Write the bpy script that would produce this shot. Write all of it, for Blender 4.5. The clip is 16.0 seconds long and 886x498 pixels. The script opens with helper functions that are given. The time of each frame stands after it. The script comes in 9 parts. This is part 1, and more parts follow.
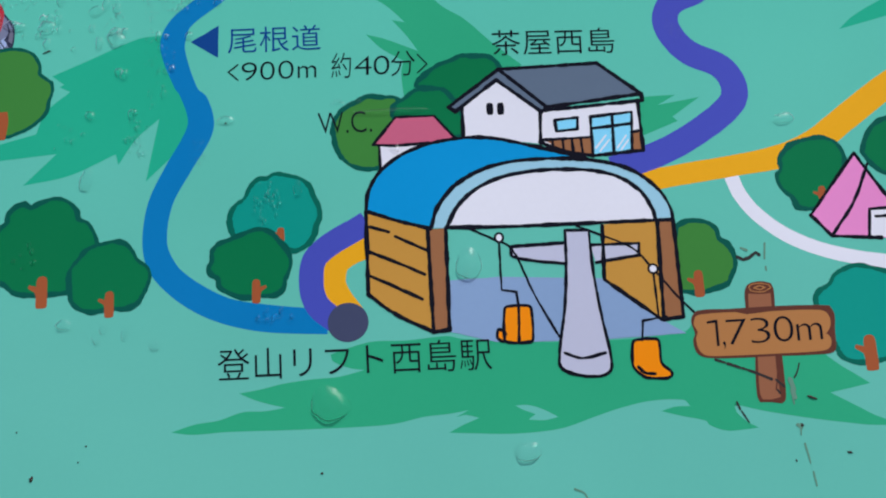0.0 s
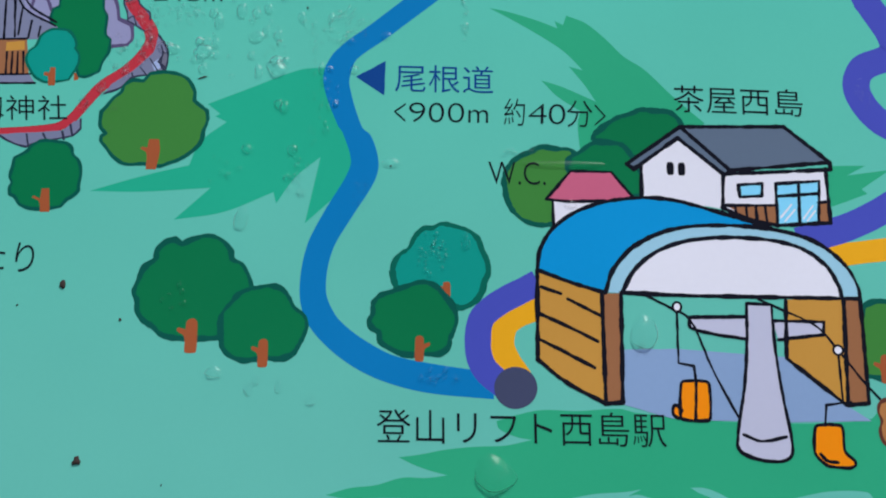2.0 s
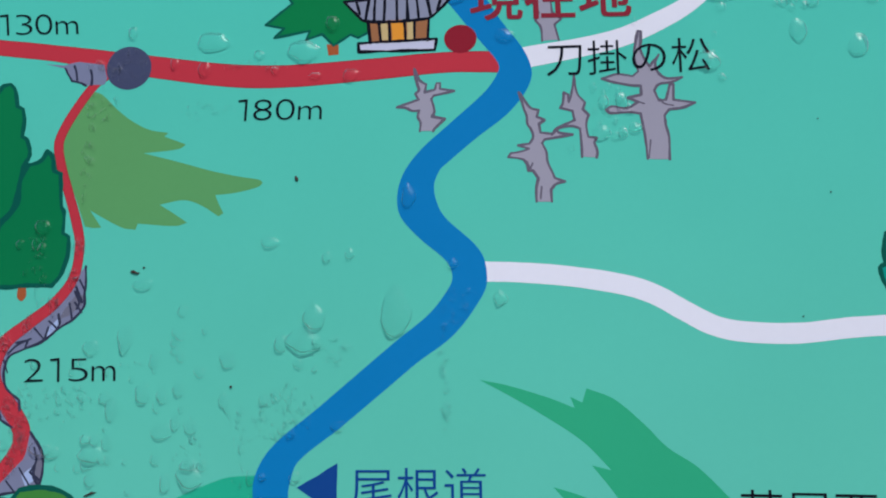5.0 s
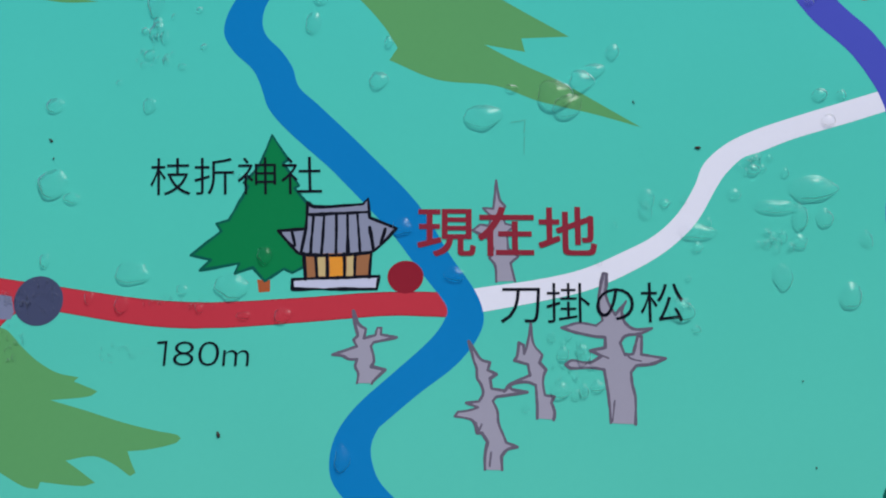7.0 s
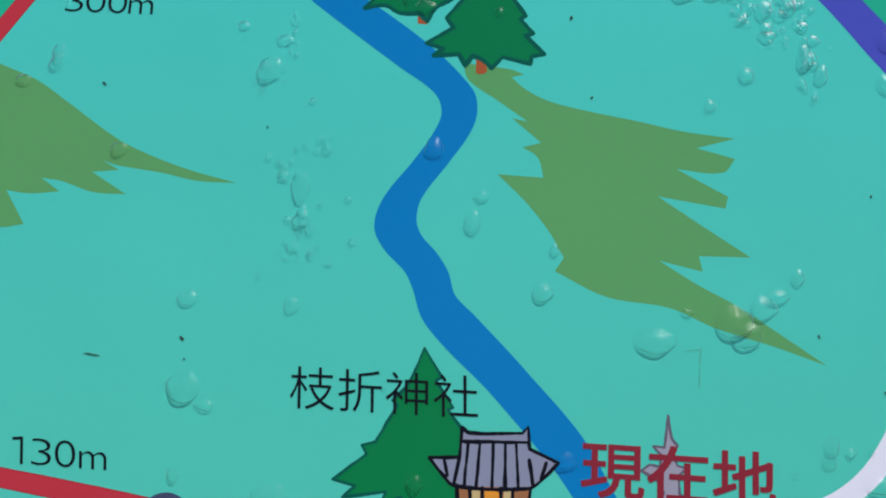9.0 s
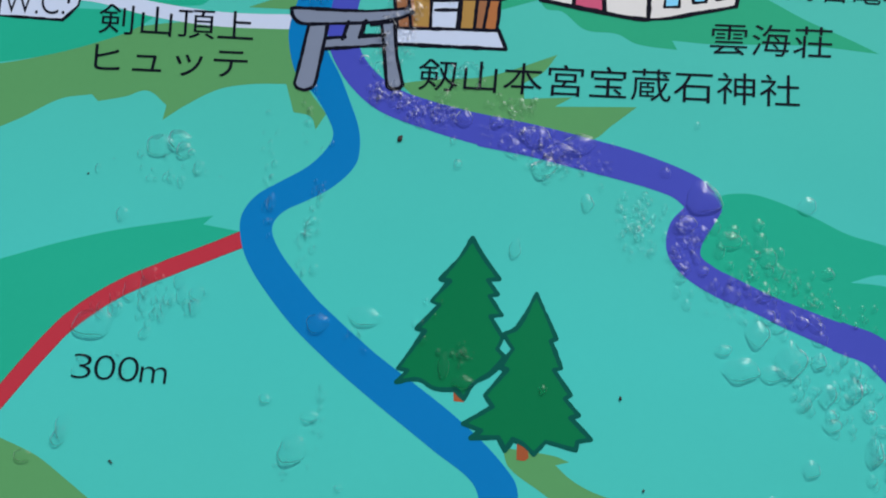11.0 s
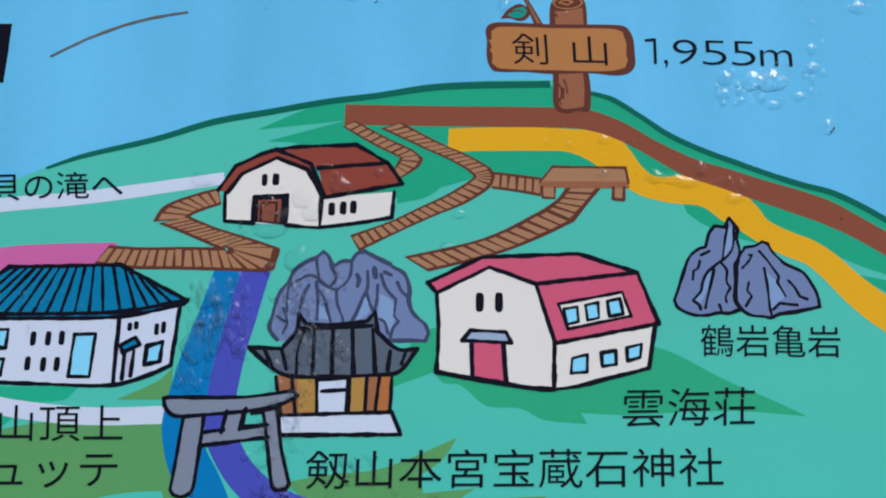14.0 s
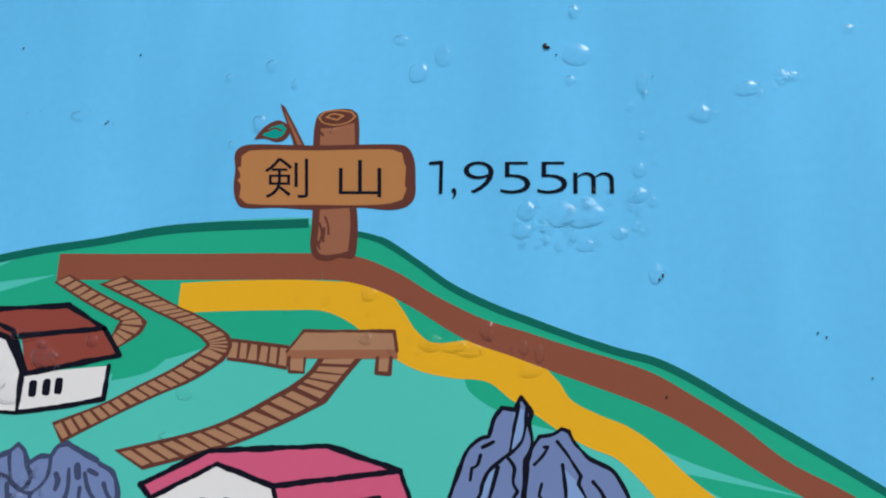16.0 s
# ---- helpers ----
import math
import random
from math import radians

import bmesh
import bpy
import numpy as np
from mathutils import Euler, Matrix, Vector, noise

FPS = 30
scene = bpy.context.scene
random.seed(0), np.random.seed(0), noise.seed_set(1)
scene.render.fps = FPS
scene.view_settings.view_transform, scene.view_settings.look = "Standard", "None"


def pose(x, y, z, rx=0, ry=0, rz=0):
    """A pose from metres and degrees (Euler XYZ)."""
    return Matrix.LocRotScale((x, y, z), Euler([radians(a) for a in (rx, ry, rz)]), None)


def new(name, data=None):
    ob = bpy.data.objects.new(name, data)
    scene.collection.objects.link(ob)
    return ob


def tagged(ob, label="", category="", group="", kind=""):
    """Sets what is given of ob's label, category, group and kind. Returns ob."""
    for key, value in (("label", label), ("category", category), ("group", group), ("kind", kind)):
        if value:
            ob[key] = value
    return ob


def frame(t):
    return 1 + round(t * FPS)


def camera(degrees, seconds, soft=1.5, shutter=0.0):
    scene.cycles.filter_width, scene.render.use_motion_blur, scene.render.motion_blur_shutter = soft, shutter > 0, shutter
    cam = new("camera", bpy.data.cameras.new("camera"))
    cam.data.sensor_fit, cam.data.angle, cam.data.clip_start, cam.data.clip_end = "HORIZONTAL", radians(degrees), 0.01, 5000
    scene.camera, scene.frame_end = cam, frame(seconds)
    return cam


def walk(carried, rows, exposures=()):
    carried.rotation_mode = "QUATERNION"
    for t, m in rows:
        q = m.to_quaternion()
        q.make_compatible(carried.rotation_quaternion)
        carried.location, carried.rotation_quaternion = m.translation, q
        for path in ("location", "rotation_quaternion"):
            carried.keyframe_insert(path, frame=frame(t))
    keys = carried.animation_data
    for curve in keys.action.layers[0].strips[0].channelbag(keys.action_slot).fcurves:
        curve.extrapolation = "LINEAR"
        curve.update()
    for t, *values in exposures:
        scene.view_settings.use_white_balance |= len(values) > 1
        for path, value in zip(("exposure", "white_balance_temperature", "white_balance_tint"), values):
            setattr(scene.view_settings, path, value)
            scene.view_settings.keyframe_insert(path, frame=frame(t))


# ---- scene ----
from mathutils.geometry import tessellate_polygon

# The camera glides close to a rain-wet painted map board and climbs it from the foot of the map to the summit.
cam = camera(39.0, 16.0, soft=2.0)
PATH = [
    (0, 0.0209, -0.5048, 1.2093, 104.95, 2.46, 1.12),
    (0.5, 0.0258, -0.5029, 1.2097, 105.34, 2.15, 0.92),
    (1, 0.0124, -0.4990, 1.2177, 104.72, 1.65, 0.11),
    (1.5, -0.0044, -0.4950, 1.2249, 104.67, 0.90, -0.03),
    (2, -0.0569, -0.4852, 1.2462, 104.31, -0.73, -0.69),
    (2.5, -0.0895, -0.4742, 1.2603, 104.39, -0.53, -1.57),
    (3, -0.0978, -0.4659, 1.2764, 104.23, 2.75, -2.77),
    (3.5, -0.1275, -0.4539, 1.2944, 104.36, 6.59, -5.21),
    (4, -0.0918, -0.4354, 1.3373, 102.41, 5.51, -4.21),
    (4.5, -0.0496, -0.3962, 1.3902, 103.39, 0.70, 0.69),
    (5, -0.0255, -0.3799, 1.4291, 102.87, 0.26, 3.05),
    (5.2, -0.0038, -0.3824, 1.4474, 101.54, 0.47, 3.42),
    (7.3, -0.0055, -0.3519, 1.5106, 103.98, -1.13, 3.36),
    (7.5, -0.0092, -0.3521, 1.5139, 103.53, -1.13, 2.86),
    (8, -0.0203, -0.3513, 1.5266, 103.49, -1.90, 2.32),
    (8.5, -0.0455, -0.3530, 1.5661, 101.85, -2.72, 2.23),
    (8.7, -0.0565, -0.3500, 1.5751, 101.80, -3.21, 1.94),
    (10.8, -0.0732, -0.3316, 1.6426, 109.06, -4.92, 1.54),
    (11, -0.0796, -0.3343, 1.6591, 108.08, -4.56, 1.22),
    (11.5, -0.1004, -0.3332, 1.6908, 108.08, -2.92, 0.60),
    (12, -0.1026, -0.3347, 1.7140, 107.28, -1.87, -0.15),
    (12.5, -0.0859, -0.3360, 1.7390, 107.55, -1.35, 0.13),
    (13, -0.0879, -0.3349, 1.7531, 107.78, -1.51, -0.17),
    (13.5, -0.0867, -0.3366, 1.7617, 107.76, -1.58, -0.01),
    (14, -0.0613, -0.3373, 1.7772, 107.58, -0.78, 1.39),
    (14.5, -0.0279, -0.3362, 1.7908, 107.64, -0.30, 2.99),
    (15, -0.0067, -0.3285, 1.8017, 107.78, -0.48, 3.57),
    (15.5, 0.0162, -0.3057, 1.8129, 108.10, -0.51, 5.08),
    (16, 0.0253, -0.2730, 1.8418, 107.47, -1.20, 6.59),
]
walk(cam, [(t, pose(*row)) for t, *row in PATH], exposures=[(0, -0.06), (4, -0.06), (8, -0.05), (11, -0.05), (12, -0.13), (13.5, -0.1), (14.5, -0.03), (16, -0.02)])

# ---- world and sun ----
SUN_HEIGHT, SUN_TURN = 56.0, 32.0
world = bpy.data.worlds.new("sky")
scene.world = world
world.use_nodes = True
tree = world.node_tree
sky = tree.nodes.new("ShaderNodeTexSky")
sky.sky_type, sky.sun_disc = "NISHITA", False
sky.sun_elevation, sky.sun_rotation = radians(SUN_HEIGHT), radians(180 - SUN_TURN)
background = tree.nodes["Background"]
tree.links.new(sky.outputs["Color"], background.inputs["Color"])
background.inputs["Strength"].default_value = 0.143
sun = new("sun", bpy.data.lights.new("sun", "SUN"))
sun.data.energy, sun.data.angle, sun.data.color = 3.3, radians(0.8), (1.0, 0.97, 0.93)
sun.matrix_world = pose(0, -3, 6, 90 - SUN_HEIGHT, 0, SUN_TURN)


# ---- materials ----
def linear(r, g, b, lift=1.0):
    return [(c / 12.92 if c <= 0.04045 else ((c + 0.055) / 1.055) ** 2.4) * lift for c in (r / 255, g / 255, b / 255)] + [1.0]


def nodes_of(name):
    m = bpy.data.materials.new(name)
    m.use_nodes = True
    return m, m.node_tree, m.node_tree.nodes["Principled BSDF"]


def paint(name, r, g, b, rough=0.3, tones=(), sheen_streak=0.0):
    """Screen-printed paint under a clear film: slight cloudiness, fine print grain and a faintly wavy gloss."""
    m, tree, shader = nodes_of(name)
    place = tree.nodes.new("ShaderNodeTexCoord")

    def clouds(scale, detail):
        n = tree.nodes.new("ShaderNodeTexNoise")
        n.inputs["Scale"].default_value, n.inputs["Detail"].default_value = scale, detail
        tree.links.new(place.outputs["Object"], n.inputs["Vector"])
        return n.outputs["Fac"]

    broad, fine = clouds(9, 3), clouds(420, 2)
    if sheen_streak:
        # sky sheen and haze put into the colour as soft upright streaks
        drawn = tree.nodes.new("ShaderNodeVectorMath")
        drawn.operation = "MULTIPLY"
        drawn.inputs[1].default_value = (1.0, 1.0, 0.22)
        tree.links.new(place.outputs["Object"], drawn.inputs[0])
        broad = clouds(26, 4)
        tree.links.new(drawn.outputs[0], broad.node.inputs["Vector"])
    mix = tree.nodes.new("ShaderNodeMix")
    mix.data_type = "RGBA"
    base = linear(r, g, b)
    swing = max(0.06, sheen_streak)
    mix.inputs["A"].default_value = [c * (1 - swing) for c in base[:3]] + [1]
    # the lighter tone is whitened where the haze is painted in
    mix.inputs["B"].default_value = [min(1, c * (1 + swing) + 0.004 + 0.28 * sheen_streak) for c in base[:3]] + [1]
    blend = tree.nodes.new("ShaderNodeMath")
    blend.operation = "MULTIPLY_ADD"
    blend.inputs[1].default_value = 0.3
    tree.links.new(fine, blend.inputs[0])
    spread = tree.nodes.new("ShaderNodeMath")
    spread.operation = "MULTIPLY_ADD"
    spread.inputs[1].default_value, spread.inputs[2].default_value = 1.4, -0.35
    tree.links.new(broad, spread.inputs[0])
    tree.links.new(spread.outputs[0], blend.inputs[2])
    tree.links.new(blend.outputs[0], mix.inputs["Factor"])
    colour = mix.outputs["Result"]
    if tones:
        # the base colour shifts up the board: one tone runs into the next
        split, reach, ramp, tint = (tree.nodes.new(k) for k in ("ShaderNodeSeparateXYZ", "ShaderNodeMapRange", "ShaderNodeValToRGB", "ShaderNodeVectorMath"))
        tree.links.new(place.outputs["Object"], split.inputs[0])
        tree.links.new(split.outputs["Z"], reach.inputs["Value"])
        reach.inputs["From Min"].default_value, reach.inputs["From Max"].default_value = 1.2, 2.0
        stops = ramp.color_ramp.elements
        while len(stops) < len(tones):
            stops.new(0.5)
        for stop, (z, *rgb) in zip(stops, tones):
            stop.position, stop.color = (z - 1.2) / 0.8, linear(*rgb)
        tree.links.new(reach.outputs[0], ramp.inputs["Fac"])
        mix.inputs["A"].default_value, mix.inputs["B"].default_value = (0.94, 0.95, 0.95, 1), (1.08, 1.05, 1.05, 1)
        tint.operation = "MULTIPLY"
        tree.links.new(ramp.outputs["Color"], tint.inputs[0])
        tree.links.new(colour, tint.inputs[1])
        colour = tint.outputs[0]
    tree.links.new(colour, shader.inputs["Base Color"])
    shader.inputs["Roughness"].default_value = rough
    shader.inputs["Specular IOR Level"].default_value = 0.07
    bump = tree.nodes.new("ShaderNodeBump")
    bump.inputs["Strength"].default_value, bump.inputs["Distance"].default_value = 0.1, 0.003
    tree.links.new(clouds(14, 2), bump.inputs["Height"])
    tree.links.new(bump.outputs["Normal"], shader.inputs["Normal"])
    return m


def plain(name, r, g, b, rough=0.7, metal=0.0, scale=30.0, depth=0.002):
    m, tree, shader = nodes_of(name)
    place = tree.nodes.new("ShaderNodeTexCoord")
    n = tree.nodes.new("ShaderNodeTexNoise")
    n.inputs["Scale"].default_value, n.inputs["Detail"].default_value = scale, 6
    tree.links.new(place.outputs["Object"], n.inputs["Vector"])
    ramp = tree.nodes.new("ShaderNodeValToRGB")
    base = linear(r, g, b)
    ramp.color_ramp.elements[0].color = [c * 0.7 for c in base[:3]] + [1]
    ramp.color_ramp.elements[1].color = [min(1, c * 1.25) for c in base[:3]] + [1]
    tree.links.new(n.outputs["Fac"], ramp.inputs["Fac"])
    tree.links.new(ramp.outputs["Color"], shader.inputs["Base Color"])
    shader.inputs["Roughness"].default_value, shader.inputs["Metallic"].default_value = rough, metal
    bump = tree.nodes.new("ShaderNodeBump")
    bump.inputs["Strength"].default_value, bump.inputs["Distance"].default_value = 0.5, depth
    tree.links.new(n.outputs["Fac"], bump.inputs["Height"])
    tree.links.new(bump.outputs["Normal"], shader.inputs["Normal"])
    return m


def water_film(name, bent, tint, shine):
    """Clear rain water: it shines like glass and bends a part of what lies below."""
    m = bpy.data.materials.new(name)
    m.use_nodes = True
    tree = m.node_tree
    tree.nodes.clear()
    kinds = ("ShaderNodeOutputMaterial", "ShaderNodeBsdfTransparent", "ShaderNodeBsdfRefraction", "ShaderNodeBsdfGlossy", "ShaderNodeFresnel", "ShaderNodeMixShader", "ShaderNodeMixShader")
    result, clear, bend, gloss, facing, body, whole = (tree.nodes.new(k) for k in kinds)
    bend.inputs["IOR"].default_value, bend.inputs["Roughness"].default_value = 1.33, 0.0
    bend.inputs["Color"].default_value = (tint, tint, tint, 1)
    facing.inputs["IOR"].default_value, gloss.inputs["Roughness"].default_value = shine, 0.3
    body.inputs["Fac"].default_value = bent
    for a, b, node in ((clear, bend, body), (body, gloss, whole)):
        tree.links.new(a.outputs[0], node.inputs[1])
        tree.links.new(b.outputs[0], node.inputs[2])
    tree.links.new(facing.outputs[0], whole.inputs["Fac"])
    tree.links.new(whole.outputs[0], result.inputs["Surface"])
    return m


WATER, BEADS = water_film("water", 0.19, 1.0, 1.175), water_film("fine_beads", 0.17, 1.0, 1.135)
LILAC3 = paint("lilac3", 149, 149, 188)
PURPLEDARK = paint("purpledark", 90, 79, 117)
WHITE2 = paint("white2", 204, 215, 236)
LEAF3 = paint("leaf3", 0, 122, 68)
SKY = paint("sky", 95, 188, 233, sheen_streak=0.13)
WHITE = paint("white", 230, 229, 242)
HILL = paint("hill", 30, 166, 128)
DARKGREEN = paint("darkgreen", 5, 101, 86)
SHADE = paint("shade", 33, 174, 140)
SHADE2 = paint("shade2", 45, 169, 126)
OLIVE = paint("olive", 92, 158, 98)
BLUE = paint("blue", 0, 122, 187)
PURPLE = paint("purple", 72, 80, 184)
ORANGE = paint("orange", 238, 170, 26)
RED = paint("red", 190, 52, 66)
PINK = paint("pink", 203, 101, 165)
YELLOW = paint("yellow", 230, 171, 30)
BROWN = paint("brown", 138, 77, 57)
SLATE = paint("slate", 67, 73, 103)
SLATE2 = paint("slate2", 96, 112, 134)
DARKRED = paint("darkred", 140, 28, 45)
NAVY = paint("navy", 12, 67, 140)
LEAF = paint("leaf", 0, 116, 70)
LEAF2 = paint("leaf2", 0, 118, 70)
LEAFTEAL = paint("leafteal", 5, 150, 136)
LEAFOLIVE = paint("leafolive", 62, 132, 58)
RIM = paint("rim", 0, 86, 74)
RIM2 = paint("rim2", 0, 100, 84)
TRUNK = paint("trunk", 165, 86, 50)
BARE = paint("bare", 157, 153, 170)
BARELINE = paint("bareline", 101, 94, 111)
LILAC = paint("lilac", 122, 127, 156)
LILAC2 = paint("lilac2", 165, 182, 222)
PURPLELINE = paint("purpleline", 50, 53, 76)
ROCKGREY = paint("rockgrey", 112, 112, 132)
ROCK = paint("rock", 112, 130, 172)
ROCK2 = paint("rock2", 128, 157, 200)
ROCKLINE = paint("rockline", 62, 71, 101)
FLOOR = paint("floor", 136, 163, 203)
ROOFBLUE = paint("roofblue", 0, 147, 212)
PALEBLUE = paint("paleblue", 155, 202, 224)
PLANK = paint("plank", 199, 145, 64)
WOODDARK = paint("wooddark", 156, 104, 70)
CONCRETE = paint("concrete", 194, 195, 219)
CHAIR = paint("chair", 249, 142, 5)
INK = paint("ink", 12, 12, 26)
CRIMSON = paint("crimson", 202, 98, 130)
GLASS = paint("glass", 134, 215, 249)
TENT = paint("tent", 234, 140, 203)
PLANK2 = paint("plank2", 168, 124, 92)
SIGNWOOD = paint("signwood", 180, 122, 72)
WOODDARK2 = paint("wooddark2", 153, 98, 71)
BROWNLINE = paint("brownline", 98, 54, 43)
CREAM = paint("cream", 197, 172, 122)
ORANGE2 = paint("orange2", 226, 147, 51)
ROOFGREY = paint("roofgrey", 136, 140, 163)
ROOFOLD = paint("roofold", 126, 131, 160)
GATE = paint("gate", 155, 174, 203)
GATE2 = paint("gate2", 128, 138, 158)
ROOFTEAL = paint("roofteal", 0, 122, 168)
OCHRE = paint("ochre", 176, 136, 71)
PLANK3 = paint("plank3", 178, 111, 64)
CHARCOAL = paint("charcoal", 88, 100, 116)
CREAMW = paint("creamw", 228, 224, 220)
ROSE = paint("rose", 208, 90, 122)
RUSSET = paint("russet", 142, 67, 55)
LETTERRED = paint("letterred", 138, 40, 56)
TEAL = paint("teal", 76, 189, 173, tones=[(1.300, 101, 191, 176), (1.460, 92, 196, 176), (1.600, 79, 197, 179), (1.740, 73, 199, 188), (1.860, 80, 193, 176)])
ALUMINIUM = plain("aluminium", 150, 152, 155, 0.45, 1.0, 60, 0.0005)
SOIL = plain("ground", 92, 84, 72, 0.95, 0.0, 3.0, 0.03)
DIRT = plain("dirt", 46, 30, 24, 0.8, 0.0, 900, 0.0003)
SCRATCH = plain("scratch", 98, 86, 80, 0.8, 0.0, 300, 0.0002)
SCUFF = plain("scuff", 30, 26, 28, 0.8, 0.0, 300, 0.0002)
DRIP = plain("drip_stain", 92, 142, 122, 0.7, 0.0, 200, 0.0002)

# ---- ground and board ----
def mesh_of(name, verts, faces, material, parent=None, smooth=False):
    data = bpy.data.meshes.new(name)
    data.from_pydata(verts, [], faces)
    if smooth:
        data.polygons.foreach_set("use_smooth", [True] * len(data.polygons))
    data.materials.append(material)
    ob = new(name, data)
    ob.parent = parent
    return ob


def block(name, x0, x1, y0, y1, z0, z1, material, parent=None, bevel=0.0):
    bm = bmesh.new()
    bmesh.ops.create_cube(bm, size=1.0)
    for v in bm.verts:
        v.co = ((x0, x1)[v.co.x > 0], (y0, y1)[v.co.y > 0], (z0, z1)[v.co.z > 0])
    if bevel:
        bmesh.ops.bevel(bm, geom=bm.edges[:], offset=bevel, segments=2, affect="EDGES")
    data = bpy.data.meshes.new(name)
    bm.to_mesh(data)
    bm.free()
    data.materials.append(material)
    ob = new(name, data)
    ob.parent = parent
    return ob


def build_ground():
    near, far, n = 6.0, 3000.0, 48
    verts, faces = [(0, 0, 0)], []
    rings = [1, 2, 3.5, near, 15, 60, 400, far]
    for k, r in enumerate(rings):
        for i in range(n):
            a = 2 * math.pi * i / n
            dip = 0.03 * noise.noise(Vector((r * math.cos(a), r * math.sin(a), 0))) if r > 2 else 0.0
            verts.append((r * math.cos(a), r * math.sin(a), dip))
    for i in range(n):
        faces.append((0, 1 + i, 1 + (i + 1) % n))
        for k in range(len(rings) - 1):
            a, b = 1 + k * n, 1 + (k + 1) * n
            faces.append((a + i, b + i, b + (i + 1) % n, a + (i + 1) % n))
    tagged(mesh_of("ground", verts, faces, SOIL, smooth=True), "bare trodden earth round the board", "ground", kind="structure")


build_ground()
board = tagged(new("map_board"), "rain-wet painted mountain trail map board with teal ground", "sign board")
LEFT, RIGHT, FOOT, TOP = -0.62, 0.62, 0.98, 2.32
panel = block("panel", LEFT, RIGHT, 0.0, 0.004, FOOT, TOP, TEAL, board)
for x in (-0.45, 0.45):
    block("post", x - 0.03, x + 0.03, 0.004, 0.064, 0.0, TOP - 0.05, ALUMINIUM, board, 0.004)
for z in (FOOT + 0.1, TOP - 0.1):
    block("rail", LEFT + 0.05, RIGHT - 0.05, 0.064, 0.094, z - 0.02, z + 0.02, ALUMINIUM, board, 0.003)

# ---- painted work: millimetres on the board, x to the right, z up from 1.2 m ----
STEP, HAIR = 0.000012, 0.0000014


def motif(name, layer, label):
    """A painted figure of the map; its first patch is the part, the others hang from it."""
    return {"name": name, "depth": layer * STEP, "count": 0, "label": label, "part": None}


def lay(art, name, material, flat, faces, rise=1.0, lift=None):
    art["count"] += rise
    y = -(art["depth"] + art["count"] * HAIR)
    first = art["part"] is None
    ob = mesh_of(art["name"] if first else name, [(x / 1000, y - (lift[i] * HAIR if lift else 0.0), 1.2 + z / 1000) for i, (x, z) in enumerate(flat)], faces, material, board if first else art["part"])
    if first:
        art["part"] = tagged(ob, art["label"])
    return ob


def flowing(points, closed, sharp=55.0, steps=6):
    """A smooth line through the points that keeps its corners."""
    pts = [Vector(p) for p in points]
    n = len(pts)
    turn = []
    for i, p in enumerate(pts):
        if not closed and i in (0, n - 1):
            turn.append(True)
            continue
        a, b = p - pts[i - 1], pts[(i + 1) % n] - p
        turn.append(a.length < 1e-6 or b.length < 1e-6 or math.degrees(a.angle(b)) > sharp)
    out = []
    for i in range(n if closed else n - 1):
        a, b = pts[i], pts[(i + 1) % n]
        chord = b - a
        m0 = chord.copy() if turn[i] else (b - pts[i - 1]).normalized() * chord.length
        m1 = chord.copy() if turn[(i + 1) % n] else (pts[(i + 2) % n] - a).normalized() * chord.length
        for k in range(steps):
            s = k / steps
            out.append(a * (2 * s**3 - 3 * s**2 + 1) + m0 * (s**3 - 2 * s**2 + s) + b * (3 * s**2 - 2 * s**3) + m1 * (s**3 - s**2))
    if not closed:
        out.append(pts[-1])
    return out


def fill(art, name, material, points, smooth=True, sharp=55.0):
    edge = flowing(points, True, sharp) if smooth else [Vector(p) for p in points]
    if not smooth:
        # a drawn edge is never quite straight
        loose = []
        for i, p in enumerate(edge):
            nxt = edge[(i + 1) % len(edge)]
            for k in range(4):
                w = p.lerp(nxt, k / 4)
                j = noise.noise(Vector((w.x * 0.21, w.y * 0.21, 3.1))) * 0.25
                loose.append(w + Vector((j, -j)) * (1.0 if k else 0.3))
        edge = loose
    faces = tessellate_polygon([[v.to_3d() for v in edge]])
    return lay(art, name, material, edge, [tuple(f) for f in faces])


def ribbon(points, widths, wobble=0.0, seed=0.0, round_ends=True):
    """The outline quads of a brush stroke."""
    flat, faces = [], []
    n = len(points)
    for i, p in enumerate(points):
        d = points[min(i + 1, n - 1)] - points[max(i - 1, 0)]
        if i in (0, n - 1) and (points[0] - points[-1]).length < 1.5 * (points[1] - points[0]).length:
            d = points[(i + 1) % n] - points[i - 1]
        d = d.normalized() if d.length > 1e-9 else Vector((1, 0))
        w = widths[i] / 2 * (1 + wobble * (noise.noise(Vector((p.x * 0.16 + seed, p.y * 0.16, seed))) * 2 + 1.3 * noise.noise(Vector((p.x * 0.7, p.y * 0.7, seed + 9)))))
        side = Vector((-d.y, d.x)) * w
        flat += [p + side, p - side]
    for i in range(n - 1):
        a = 2 * i
        faces.append((a, a + 1, a + 3, a + 2))
    if round_ends:
        for i, s in ((0, -1), (n - 1, 1)):
            d = (points[1] - points[0]) if i == 0 else (points[-1] - points[-2])
            d = d.normalized() * s if d.length > 1e-9 else Vector((1, 0))
            r = (flat[2 * i] - flat[2 * i + 1]).length / 2
            base = len(flat)
            side = Vector((-d.y, d.x))
            for k in range(1, 6):
                a = math.pi * k / 6
                flat.append(points[i] + side * math.cos(a) * r + d * math.sin(a) * r)
            rim = [2 * i, *range(base, base + 5), 2 * i + 1]
            if s < 0:
                rim[0], rim[-1] = rim[-1], rim[0]
            faces.append(tuple(rim))
    return flat, faces


